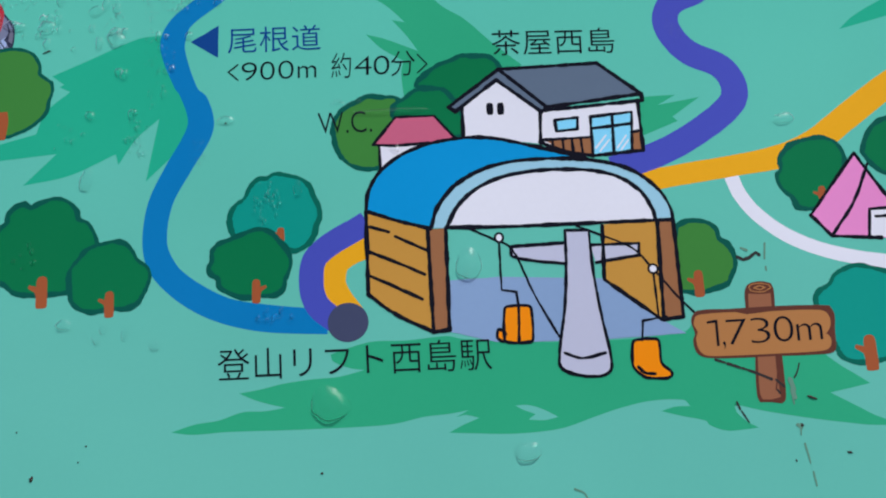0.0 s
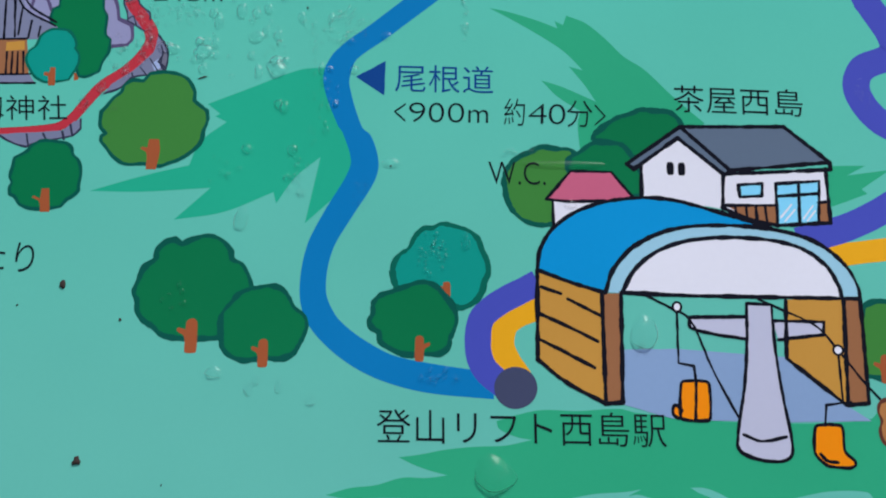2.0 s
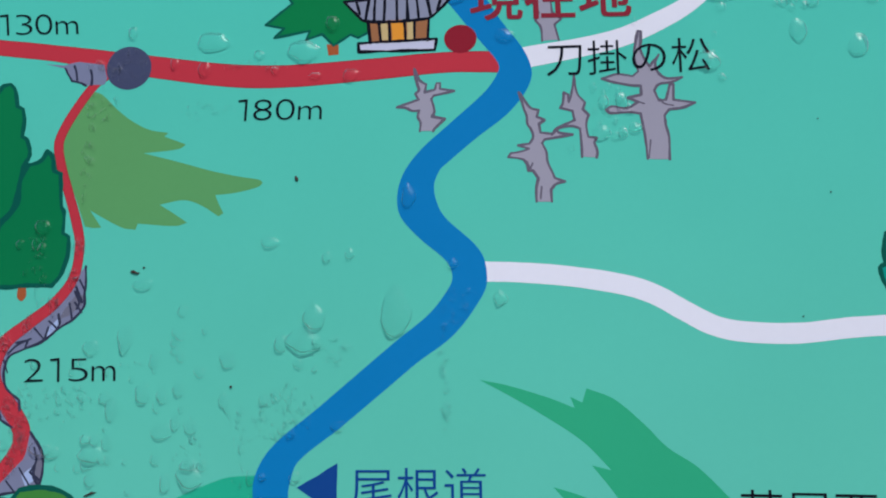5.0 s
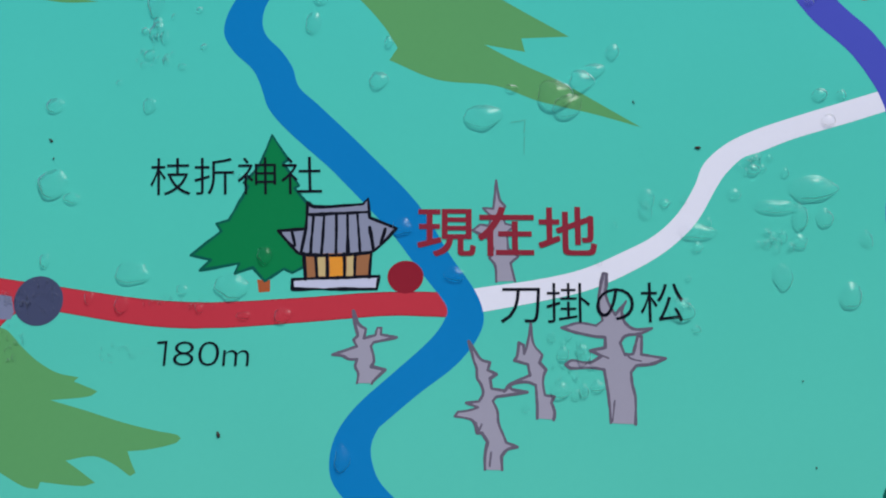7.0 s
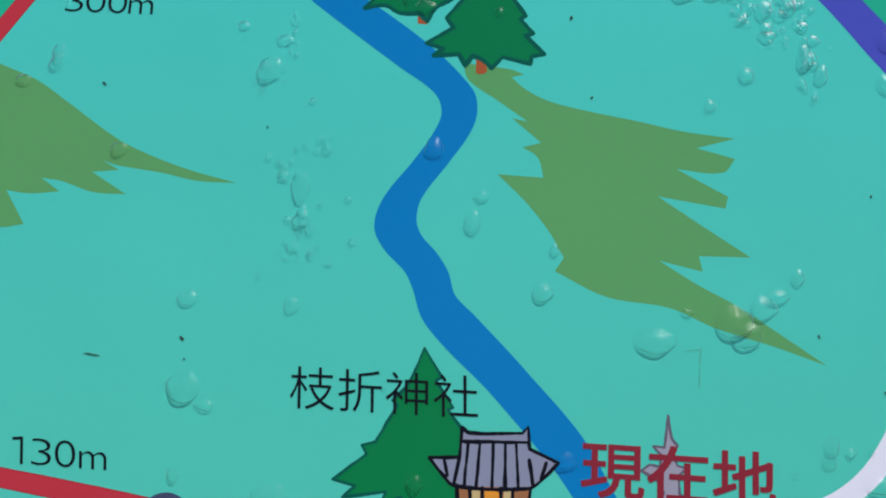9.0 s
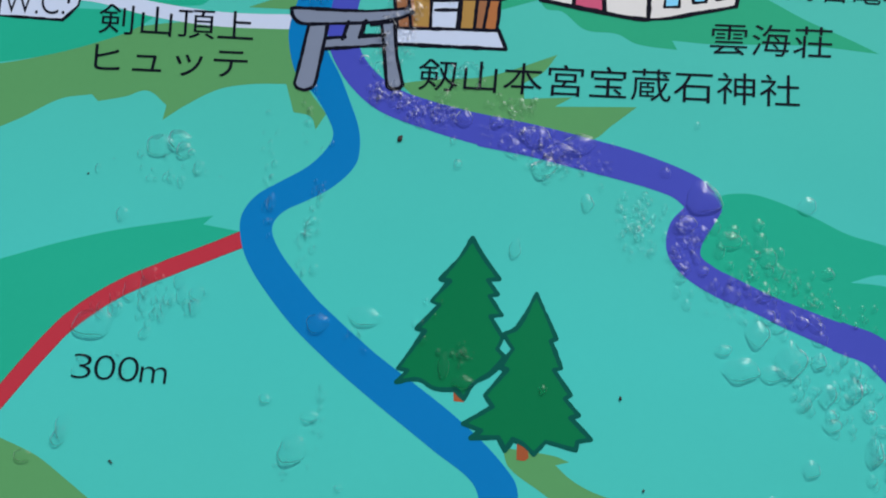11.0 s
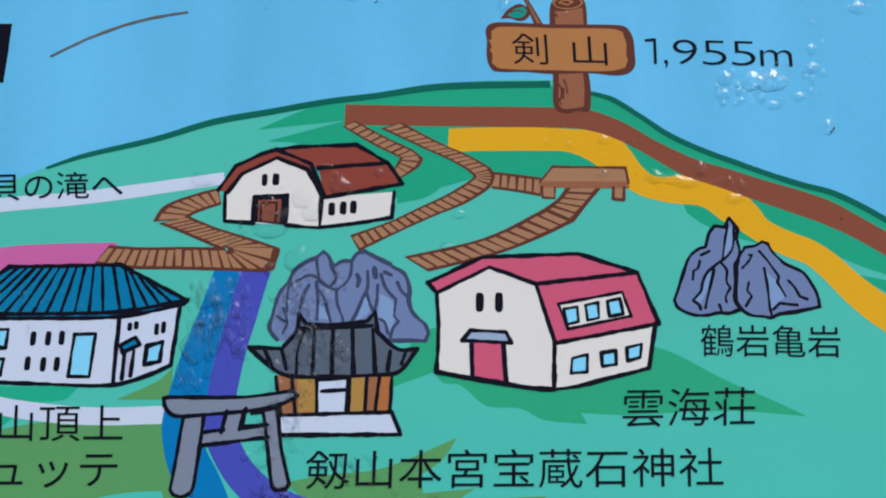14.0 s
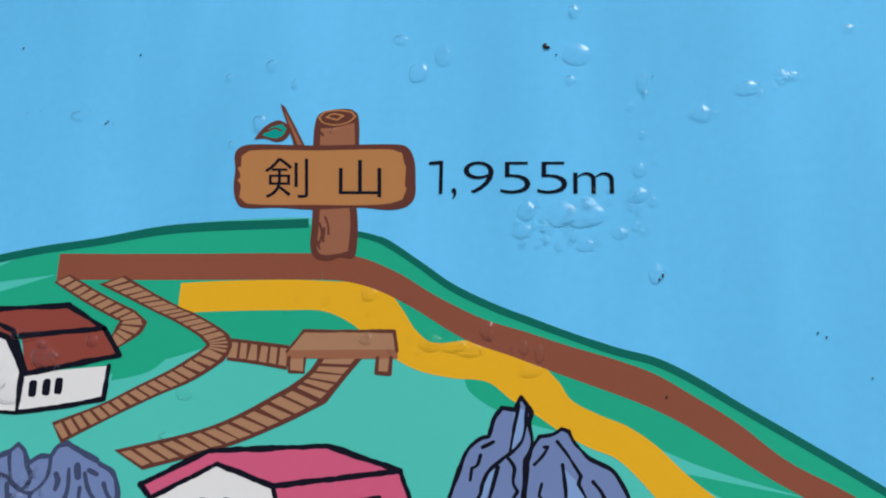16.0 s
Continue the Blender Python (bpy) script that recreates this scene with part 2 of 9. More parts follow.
def hand(edge, seed):
    """The same stroke at close steps, with the slight unrest of a hand."""
    out = []
    for i, (p, q) in enumerate(zip(edge, edge[1:])):
        n = max(1, int((q - p).length / 0.9))
        out += [p.lerp(q, k / n) for k in range(n)]
    out.append(edge[-1])
    last = len(out) - 1
    return [p + 0.13 * min(1.0, i / 3, (last - i) / 3) * Vector((noise.noise(Vector((p.x * 0.35, p.y * 0.35, seed))), noise.noise(Vector((p.y * 0.35, p.x * 0.35, seed + 4))))) for i, p in enumerate(out)]


def line(art, name, material, width, strokes, corner=42):
    """Brush strokes, each a piece of its own; at a corner the brush is set down anew."""
    for k, s in enumerate(strokes):
        pts = [Vector(p) for p in s]
        closed = s[0] == s[-1]
        cuts = [i for i in range(1, len(pts) - 1) if (pts[i] - pts[i - 1]).angle(pts[i + 1] - pts[i]) > radians(corner)]
        if closed and not cuts:
            edge = hand([*flowing(s[:-1], True, 170.0, 5), pts[0]], k * 1.7)[:-1]
            flat, faces = ribbon(edge, [width] * len(edge), 0.22, k * 1.7, False)
            faces.append((len(flat) - 2, len(flat) - 1, 1, 0))
            lay(art, name, material, flat, faces, 0.3)
            continue
        flat, faces, lift = [], [], []
        for n, (i, j) in enumerate(zip([0, *cuts], [*cuts, len(pts) - 1])):
            edge = hand(flowing(s[i:j + 1], False, 170.0, 5), k * 1.7 + n)
            f, q = ribbon(edge, [width] * len(edge), 0.22, k * 1.7)
            faces += [tuple(v + len(flat) for v in face) for face in q]
            if n:
                faces.append((end, end + 1, len(flat)))
            end = len(flat) + 2 * len(edge) - 2
            flat += f
            lift += [n * 0.2] * len(f)
        lay(art, name, material, flat, faces, 0.3, lift)


def trail(art, name, material, width, points):
    pts = flowing(points, False, 75.0, 8)
    if isinstance(width, list):
        wide = [np.interp(i / 8, range(len(width)), width) for i in range(len(pts))]
    else:
        wide = [width] * len(pts)
    flat, faces = ribbon(pts, wide, 0.015, 0.0, False)
    return lay(art, name, material, flat, faces)


def band(art, name, material, left, right):
    """A painted band between its two edges."""
    one, two = flowing(left, False, 80.0, 8), flowing(right, False, 80.0, 8)
    flat = [p for pair in zip(one, two) for p in pair]
    return lay(art, name, material, flat, [(k, k + 1, k + 3, k + 2) for k in range(0, len(flat) - 2, 2)])


def disc(art, name, material, x, z, rx, rz):
    edge = []
    for k in range(36):
        a = 2 * math.pi * k / 36
        j = 1 + 0.02 * noise.noise(Vector((math.cos(a) * 1.5 + x, math.sin(a) * 1.5, z)))
        edge.append(Vector((x + rx * j * math.cos(a), z + rz * j * math.sin(a))))
    return lay(art, name, material, edge, [tuple(range(36))])


def dab(art, name, material, x, z, rx, rz):
    """A short upright brush dab with rounded corners."""
    edge = []
    for k in range(32):
        c, q = math.cos(2 * math.pi * k / 32), math.sin(2 * math.pi * k / 32)
        j = 1 + 0.07 * noise.noise(Vector((c * 1.4 + x, q * 1.4, z)))
        edge.append(Vector((x + rx * j * math.copysign(abs(c) ** 0.55, c), z + rz * j * math.copysign(abs(q) ** 0.5, q))))
    return lay(art, name, material, edge, [tuple(range(32))])


def painted_tree(layer, leaf, rim, outline, trunk, label):
    """A crown of shallow lobes with a dark brushed rim, and a short trunk with one stub of a branch (to the right where h < 0)."""
    art = motif("painted_tree", layer, label)
    edge = hand([*flowing(outline, True, 48.0, 5), Vector(outline[0])], layer)[:-1]
    lay(art, "crown", leaf, edge, [tuple(f) for f in tessellate_polygon([[v.to_3d() for v in edge]])])
    middle = sum(edge, Vector((0, 0))) / len(edge)
    inner = [p + (middle - p).normalized() * 0.8 for p in edge]
    n = len(inner)
    flat, faces = ribbon(inner, [2.1] * n, 0.3, layer + outline[0][0], False)
    faces.append((2 * n - 2, 2 * n - 1, 1, 0))
    lay(art, "rim", rim, flat, faces)
    if trunk:
        tx, tz, h = trunk
        side, h = math.copysign(1.0, h), abs(h)
        w = max(1.5, h * 0.17)
        shape = [(-w, 0.3), (-w * 0.6, -0.2), (w * 0.6, -0.1), (w, 0.5), (w, h * 0.55), (w * 0.9, h * 0.9), (w * 0.4, h), (-w * 0.7, h * 0.96), (-w, h * 0.8), (-w, h * 0.68), (-w * 2.3, h * 0.74), (-w * 2.5, h * 0.64), (-w * 1.2, h * 0.46)]
        edge = flowing([(tx + side * a, tz + b) for a, b in shape], True, 80)
        lay(art, "trunk", TRUNK, edge, [tuple(f) for f in tessellate_polygon([[v.to_3d() for v in edge]])])


def steps(art, count, left, right):
    """A dark brushed flight with a lighter tread in each gap."""
    one, two = flowing(left, False, 75.0, 12), flowing(right, False, 75.0, 12)

    def at(line, u):
        far = [0.0]
        for a, b in zip(line, line[1:]):
            far.append(far[-1] + (b - a).length)
        goal = min(max(u, 0.0), 1.0) * far[-1]
        i = min(max(j for j, f in enumerate(far) if f <= goal + 1e-6), len(line) - 2)
        return line[i].lerp(line[i + 1], (goal - far[i]) / max(far[i + 1] - far[i], 1e-6))

    n = 4 * count
    flat = [p for k in range(n + 1) for p in (at(one, k / n), at(two, k / n))]
    lay(art, "flight", BROWNLINE, flat, [(2 * k, 2 * k + 1, 2 * k + 3, 2 * k + 2) for k in range(n)])
    for k in range(count):
        j = [0.11 * noise.noise(Vector((k * 1.7 + left[0][0], c * 2.3, 0.5))) for c in range(4)]
        u0, u1, u2, u3 = ((k + s + d * 1.6) / count for s, d in zip((0.16, 0.84, 0.86, 0.14), j))
        m = 0.15 + j[0] * 0.4
        a, b = at(one, u0).lerp(at(two, u0), m), at(one, u1).lerp(at(two, u1), m)
        c, d = at(one, u2).lerp(at(two, u2), 1 - 0.15 + j[1] * 0.4), at(one, u3).lerp(at(two, u3), 1 - 0.15 + j[2] * 0.4)
        lay(art, "tread", PLANK2, [a, b, c, d], [(0, 1, 2, 3)], 0.1)


def glyphs(text, thin):
    """Characters of the built-in font as a flat mesh: corners and faces."""
    curve = bpy.data.curves.new("lettering", "FONT")
    curve.body, curve.size, curve.offset, curve.resolution_u = text, 1.0, -thin, 4
    ob = new("lettering", curve)
    bpy.context.view_layer.update()
    shape = bpy.data.meshes.new_from_object(ob.evaluated_get(bpy.context.evaluated_depsgraph_get()))
    bpy.data.objects.remove(ob)
    bpy.data.curves.remove(curve)
    flat, faces = [Vector(v.co[:2]) for v in shape.vertices], [tuple(p.vertices) for p in shape.polygons]
    bpy.data.meshes.remove(shape)
    return flat, faces


def lettering(text, material, layer, x, z, width, height, tilt, slant, thin, label, spans=(), bold=0.0):
    """Printed characters laid out over the given box; spans give the reach of each one along it."""
    flat, faces, lift = [], [], []
    if spans:
        foot, rise = 0.0, max(p.y for p in glyphs("0", thin)[0])
    for k, (char, span) in enumerate(zip(text, spans) if spans else [(text, (0, 1))]):
        pts, fs = glyphs(char, thin)
        if spans:
            # wide figures keep an even stroke
            natural = (max(p.x for p in pts) - min(p.x for p in pts)) * height / rise
            if char == "1":
                # an upright bar with a short flag
                bar, flag = 0.105 * height / width, 0.3 * height / width
                top, notch = max(p.y for p in pts), 0.11
                lay_out = [(span[1] - bar, 0), (span[1], 0), (span[1], 1), (span[1] - bar, 1), (span[1] - bar - flag, 1 - notch * 0.35), (span[1] - bar - flag, 1 - notch * 1.15), (span[1] - bar, 1 - notch)]
                faces += [tuple(i + len(flat) for i in f) for f in ((0, 1, 2, 3, 6), (3, 4, 5, 6))]
                flat += [Vector((u * width, v * height)) for u, v in lay_out]
                lift += [0.0] * len(lay_out)
                continue
            stretch = (span[1] - span[0]) * width / natural
            pts, fs = glyphs(char, thin + 0.003 + max(0.0, 0.036 * (1 - 1 / stretch)))
        xs, ys = [p.x for p in pts], [p.y for p in pts]
        if not spans:
            foot, rise = min(ys), max(ys) - min(ys)
        x0, w = min(xs), max(xs) - min(xs)
        out = [Vector(((span[0] + (p.x - x0) / w * (span[1] - span[0])) * width, (p.y - foot) / rise * height)) for p in pts]
        for n, (dx, dy) in enumerate([(0, 0)] + ([(bold, bold), (-bold, -bold), (bold, -bold), (-bold, bold)] if bold else [])):
            faces += [tuple(i + len(flat) for i in f) for f in fs]
            flat += [p + Vector((dx, dy)) for p in out]
            lift += [n * 0.4] * len(out)
    c, s = math.cos(radians(tilt)), math.sin(radians(tilt))
    verts = []
    for p, up in zip(flat, lift):
        a = p.x + slant * p.y
        verts.append(((x + a * c - p.y * s) / 1000, -layer * STEP - up * HAIR, 1.2 + (z + a * s + p.y * c) / 1000))
    tagged(mesh_of("lettering", verts, faces, material, board), label)



art = motif("painted_sky", 1, "light blue painted sky above the hill line")
fill(art, "sky", SKY, [(-270.7, 653.9), (-254.2, 675.2), (-238.8, 684.1), (-220.4, 691.8), (-203.5, 700.8), (-187.8, 707.9), (-176.6, 712.2), (-155.4, 717.8), (-139.0, 723.4), (-122.4, 726.7), (-105.7, 729.9), (-91.6, 732.0), (-72.1, 735.2), (-55.2, 736.4), (-38.2, 736.3), (-28.4, 733.1), (-25.1, 732.3), (-21.5, 730.1), (-13.4, 724.6), (-6.0, 719.2), (3.7, 714.3), (12.2, 710.9), (21.8, 707.2), (31.3, 703.9), (39.5, 701.6), (47.6, 697.5), (56.7, 691.8), (69.0, 684.3), (78.9, 678.2), (88.5, 672.2), (102.5, 663.9), (179.6, 655.0), (218.3, 852.7), (-369.4, 874.3), (-324.4, 690.8)])

art = motif("painted_cloud", 2, "white painted cloud")
fill(art, "cloud", WHITE2, [(-231.2, 712.8), (-221.4, 714.6), (-211.7, 716.7), (-205.6, 715.0), (-201.2, 710.4), (-200.7, 705.5), (-202.4, 701.9), (-209.5, 699.4), (-219.3, 698.8), (-229.3, 699.4)])

art = motif("painted_hill_shade", 1.3, "darker green painted shade on the hilltop")
fill(art, "shade", HILL, [(-125.9, 720.4), (-109.7, 727.9), (-100.6, 729.6), (-100.7, 731.1), (-73.8, 734.4), (-55.9, 736.0), (-39.5, 734.8), (-21.5, 730.1), (-13.4, 724.6), (-6.0, 719.2), (3.7, 714.3), (12.2, 710.9), (21.8, 707.2), (31.3, 703.9), (39.5, 701.6), (47.6, 697.5), (56.7, 691.8), (69.0, 684.3), (78.9, 678.2), (88.5, 672.2), (93.0, 661.5), (73.9, 666.6), (55.0, 671.1), (43.3, 677.6), (71.3, 672.0), (55.3, 676.6), (47.2, 679.3), (37.7, 683.1), (24.4, 684.9), (17.1, 686.5), (11.0, 688.2), (3.5, 691.5), (-1.6, 695.3), (-3.5, 699.0), (-13.2, 702.0), (-26.3, 708.6), (-36.6, 705.7), (-56.5, 706.6), (-70.3, 703.1), (-85.4, 699.1), (-94.5, 695.7), (-101.5, 698.7), (-112.3, 715.1), (-122.7, 716.8), (-100.3, 723.4)])
fill(art, "shade", HILL, [(-83.8, 702.2), (-70.6, 703.8), (-75.6, 699.8), (-84.4, 697.7)])

art = motif("painted_hill_line", 3, "dark green brush line along the hilltop")
trail(art, "ridge", DARKGREEN, [0.9, 1.6, 1.9, 2.1, 2.1, 2.0, 2.0, 2.3, 2.3], [(-186.9, 708.1), (-176.5, 711.9), (-155.3, 717.4), (-139.0, 722.8), (-122.4, 726.1), (-105.7, 729.4), (-91.6, 731.3), (-72.1, 734.3), (-40.0, 735.2)])
trail(art, "ridge", DARKGREEN, [1.5, 1.5, 1.8, 1.6, 1.8, 1.8, 1.8, 1.7, 1.9, 1.9, 1.9, 1.8, 1.8, 1.8, 1.8, 1.8], [(-28.6, 732.4), (-25.1, 731.5), (-21.5, 730.1), (-13.4, 724.6), (-6.0, 719.2), (3.7, 714.3), (12.2, 710.9), (21.8, 707.2), (31.3, 703.9), (39.5, 701.6), (47.6, 697.5), (56.7, 691.8), (69.0, 684.3), (78.9, 678.2), (88.5, 672.2), (102.5, 663.9)])
trail(art, "ridge", DARKGREEN, 1.53, [(-257.4, 674.2), (-238.8, 684.1), (-223.0, 692.5)])

art = motif("painted_shade", 1, "flat green painted shade on the slope")
fill(art, "shade", SHADE, [(-99.8, 246.7), (-103.0, 246.8), (-112.8, 245.8), (-134.9, 236.5), (-150.2, 230.0), (-144.8, 225.8), (-146.8, 224.7), (-142.0, 222.3), (-152.4, 213.4), (-156.2, 203.4), (-168.7, 200.3), (-181.2, 196.6), (-195.5, 191.9), (-175.4, 191.9), (-147.0, 194.0), (-160.9, 180.4), (-141.2, 183.9), (-121.5, 192.6), (-120.2, 187.8), (-113.0, 198.9), (-103.0, 207.9), (-108.3, 179.8), (-94.6, 192.8), (-85.2, 201.0), (-81.9, 211.7), (-91.1, 225.9)])

art = motif("painted_shade", 1, "light green painted shade on the slope")
fill(art, "shade", SHADE2, [(-34.5, 275.0), (-26.6, 273.4), (-14.0, 269.5), (-5.8, 266.2), (-7.1, 269.6), (-3.5, 267.8), (-2.1, 272.1), (6.0, 268.8), (14.7, 261.3), (21.5, 254.2), (30.2, 248.3), (41.9, 236.4), (54.4, 225.1), (36.6, 209.3), (3.2, 209.7), (2.1, 223.7), (3.3, 229.5), (-6.2, 235.8), (-12.8, 242.8), (-4.3, 240.1), (9.7, 233.8), (5.1, 241.1), (-1.2, 249.1), (4.6, 247.6), (-3.6, 256.1), (-16.0, 264.5), (-26.7, 270.8)])

art = motif("painted_shade", 1, "light green painted shade beside the tea house")
fill(art, "shade", SHADE2, [(96.3, 205.8), (106.1, 207.4), (119.5, 207.8), (111.8, 203.5), (129.6, 206.2), (117.4, 197.8), (119.6, 195.8), (102.2, 189.3), (94.8, 187.9)])

art = motif("painted_shade", 1, "wide green painted shade below the station")
fill(art, "shade", SHADE2, [(-96.1, 72.6), (-86.5, 75.4), (-77.3, 76.5), (-67.0, 79.5), (-57.9, 79.5), (-49.8, 80.6), (-55.5, 82.0), (-62.4, 84.3), (-68.6, 87.2), (-60.1, 88.4), (-50.9, 90.3), (-39.3, 91.6), (-27.8, 92.2), (-17.4, 94.5), (-23.1, 95.5), (-30.0, 98.6), (-31.1, 101.5), (-22.9, 104.1), (-13.6, 106.1), (0.3, 105.9), (16.6, 107.0), (23.5, 105.5), (65.0, 102.4), (113.6, 104.1), (121.2, 110.4), (157.2, 101.6), (176.1, 87.2), (180.3, 84.3), (186.6, 79.8), (177.2, 78.0), (170.2, 76.7), (174.5, 74.2), (180.8, 70.5), (187.1, 66.8), (197.8, 62.5), (184.4, 63.1), (175.5, 64.4), (164.4, 66.2), (153.4, 68.3), (142.3, 70.7), (133.5, 73.1), (121.3, 76.4), (131.3, 73.7), (131.7, 70.9), (133.1, 69.0), (136.2, 66.2), (140.0, 64.0), (134.7, 63.5), (126.8, 63.4), (120.3, 66.0), (119.3, 67.6), (110.5, 69.8), (101.6, 72.3), (107.4, 73.8), (113.5, 73.8), (111.1, 76.4), (97.4, 76.6), (85.8, 74.4), (76.5, 71.8), (62.6, 67.5), (51.2, 66.2), (39.8, 66.0), (26.2, 66.8), (16.0, 67.5), (21.9, 70.4), (28.4, 72.9), (23.2, 74.3), (19.3, 73.7), (24.4, 76.3), (17.5, 75.2), (6.1, 74.3), (-5.4, 72.1), (-16.8, 71.5), (-28.2, 71.4), (-51.1, 71.5), (-73.9, 71.8), (-87.6, 71.3)])
fill(art, "gap", TEAL, [(43.2, 77.2), (48.4, 77.2), (54.5, 75.1), (60.2, 71.9), (54.9, 70.8), (48.1, 71.3), (51.2, 73.4), (46.0, 75.5)])

art = motif("painted_shade", 1, "small green painted shade on the slope")
fill(art, "shade", SHADE, [(193.2, 234.6), (200.1, 240.6), (215.5, 248.7), (234.1, 254.6), (232.8, 245.1), (214.3, 239.9), (202.1, 236.8)])

art = motif("painted_shade", 1, "olive painted shade beside the red trail")
fill(art, "shade", OLIVE, [(-158.7, 370.5), (-156.2, 369.4), (-151.1, 364.3), (-146.0, 360.2), (-140.1, 357.1), (-133.8, 355.9), (-135.2, 354.7), (-127.9, 351.9), (-130.2, 350.4), (-141.6, 349.2), (-131.0, 346.3), (-119.5, 342.9), (-109.9, 340.7), (-103.8, 339.6), (-102.6, 338.6), (-104.2, 337.2), (-111.7, 335.4), (-117.8, 334.8), (-116.7, 332.1), (-115.0, 328.8), (-116.6, 327.8), (-121.9, 331.3), (-127.6, 333.3), (-135.6, 332.0), (-130.2, 328.5), (-126.5, 325.9), (-130.1, 324.9), (-142.4, 325.9), (-143.0, 323.9), (-147.0, 324.5), (-152.9, 327.5), (-158.0, 330.5), (-154.1, 324.8), (-156.5, 324.7), (-159.4, 325.2), (-162.5, 333.5), (-166.2, 343.3), (-168.3, 353.2), (-167.2, 359.2), (-163.7, 365.1), (-161.0, 369.1)])

art = motif("painted_shade", 1, "large olive painted shade with ragged edge")
fill(art, "shade", OLIVE, [(-75.1, 513.5), (-61.6, 512.3), (-57.2, 510.9), (-60.8, 509.8), (-56.3, 506.2), (-49.5, 503.1), (-39.5, 500.9), (-24.5, 498.5), (-11.3, 496.1), (3.7, 494.7), (-7.1, 491.3), (3.8, 488.7), (0.3, 484.4), (-12.7, 484.8), (2.0, 477.5), (1.3, 474.0), (-17.7, 476.5), (-5.9, 469.1), (8.6, 460.3), (-5.8, 459.9), (-4.7, 455.5), (-17.0, 458.0), (-5.6, 451.5), (4.8, 446.4), (29.6, 431.2), (15.2, 435.6), (-0.7, 439.7), (-13.5, 444.7), (-31.1, 446.8), (-45.8, 453.3), (-43.4, 457.3), (-47.9, 464.6), (-54.8, 472.7), (-63.3, 480.5), (-50.2, 480.2), (-52.1, 486.1), (-56.7, 488.9), (-51.3, 490.5), (-60.0, 497.4), (-55.5, 496.7), (-64.4, 502.5), (-73.1, 508.3)])

art = motif("painted_shade", 1, "olive painted shade on the slope")
fill(art, "shade", OLIVE, [(-233.9, 510.3), (-219.8, 509.1), (-208.9, 505.3), (-199.9, 501.9), (-190.6, 496.1), (-174.0, 485.3), (-163.3, 480.6), (-151.2, 476.8), (-137.8, 473.8), (-149.2, 473.8), (-159.4, 475.6), (-173.1, 477.2), (-177.8, 478.7), (-172.1, 475.8), (-179.9, 474.8), (-169.3, 468.7), (-178.9, 468.8), (-188.5, 471.6), (-194.4, 472.2), (-188.6, 468.5), (-197.2, 467.4), (-204.1, 468.0), (-197.7, 458.3), (-206.0, 457.1), (-227.3, 464.6)])

art = motif("painted_shade", 1, "deep teal painted shade beside the red trail")
fill(art, "shade", SHADE, [(-151.6, 568.8), (-164.0, 570.4), (-161.5, 573.2), (-173.8, 570.4), (-189.5, 566.7), (-205.0, 561.8), (-220.2, 556.0), (-233.9, 551.0), (-223.6, 501.0), (-212.6, 516.5), (-206.6, 526.4), (-200.3, 535.7), (-183.5, 549.7), (-152.9, 566.0)])

art = motif("painted_shade", 1, "green and olive painted shade under the lodge lettering")
fill(art, "shade", OLIVE, [(-262.3, 616.3), (-237.5, 615.7), (-218.5, 620.1), (-202.9, 625.8), (-193.7, 631.0), (-174.3, 634.5), (-144.8, 636.8), (-140.0, 616.8), (-132.8, 606.9), (-135.3, 601.7), (-137.2, 605.7), (-142.4, 606.8), (-145.6, 615.7), (-156.0, 614.9), (-165.5, 612.5), (-174.6, 606.6), (-180.5, 601.6), (-180.0, 606.4), (-186.3, 610.7), (-192.5, 608.4), (-200.4, 606.3), (-202.6, 608.4), (-211.7, 606.3), (-222.0, 599.6), (-233.8, 592.9), (-255.5, 579.4)])
fill(art, "shade", SHADE, [(-265.8, 635.7), (-240.5, 634.2), (-215.9, 636.2), (-186.1, 636.7), (-193.6, 630.4), (-202.9, 625.8), (-218.5, 620.1), (-237.6, 616.1), (-261.9, 614.2)])
fill(art, "shade", SHADE, [(-215.5, 645.3), (-191.9, 643.6), (-170.3, 644.1), (-174.9, 639.9), (-191.5, 640.0), (-211.8, 642.7)])
fill(art, "shade", OLIVE, [(-160.0, 640.2), (-148.9, 645.6), (-145.0, 649.4), (-145.1, 640.4)])

art = motif("painted_shade", 1, "green painted shade beside the purple trail")
fill(art, "shade", SHADE, [(-19.7, 588.5), (-11.0, 590.7), (-3.0, 589.2), (8.0, 584.9), (17.4, 580.5), (27.9, 577.8), (45.1, 571.7), (62.8, 560.0), (59.6, 507.8), (48.5, 517.3), (37.4, 533.0), (26.9, 544.7), (9.2, 555.3), (-14.0, 563.3), (-24.2, 571.6), (-25.2, 579.9)])
fill(art, "gap", TEAL, [(17.9, 566.4), (26.4, 569.2), (38.7, 568.0), (38.5, 563.1), (27.6, 565.9)])

art = motif("painted_shade", 1, "olive painted shade beside the shrine lettering")
fill(art, "shade", OLIVE, [(-112.2, 618.2), (-101.6, 620.3), (-86.3, 622.3), (-66.4, 630.7), (-70.2, 624.8), (-75.8, 620.7), (-75.4, 615.8), (-61.4, 617.2), (-66.3, 613.9), (-42.5, 615.4), (-49.5, 609.1), (-55.6, 604.1), (-70.7, 605.5), (-88.3, 607.3), (-102.7, 610.7)])

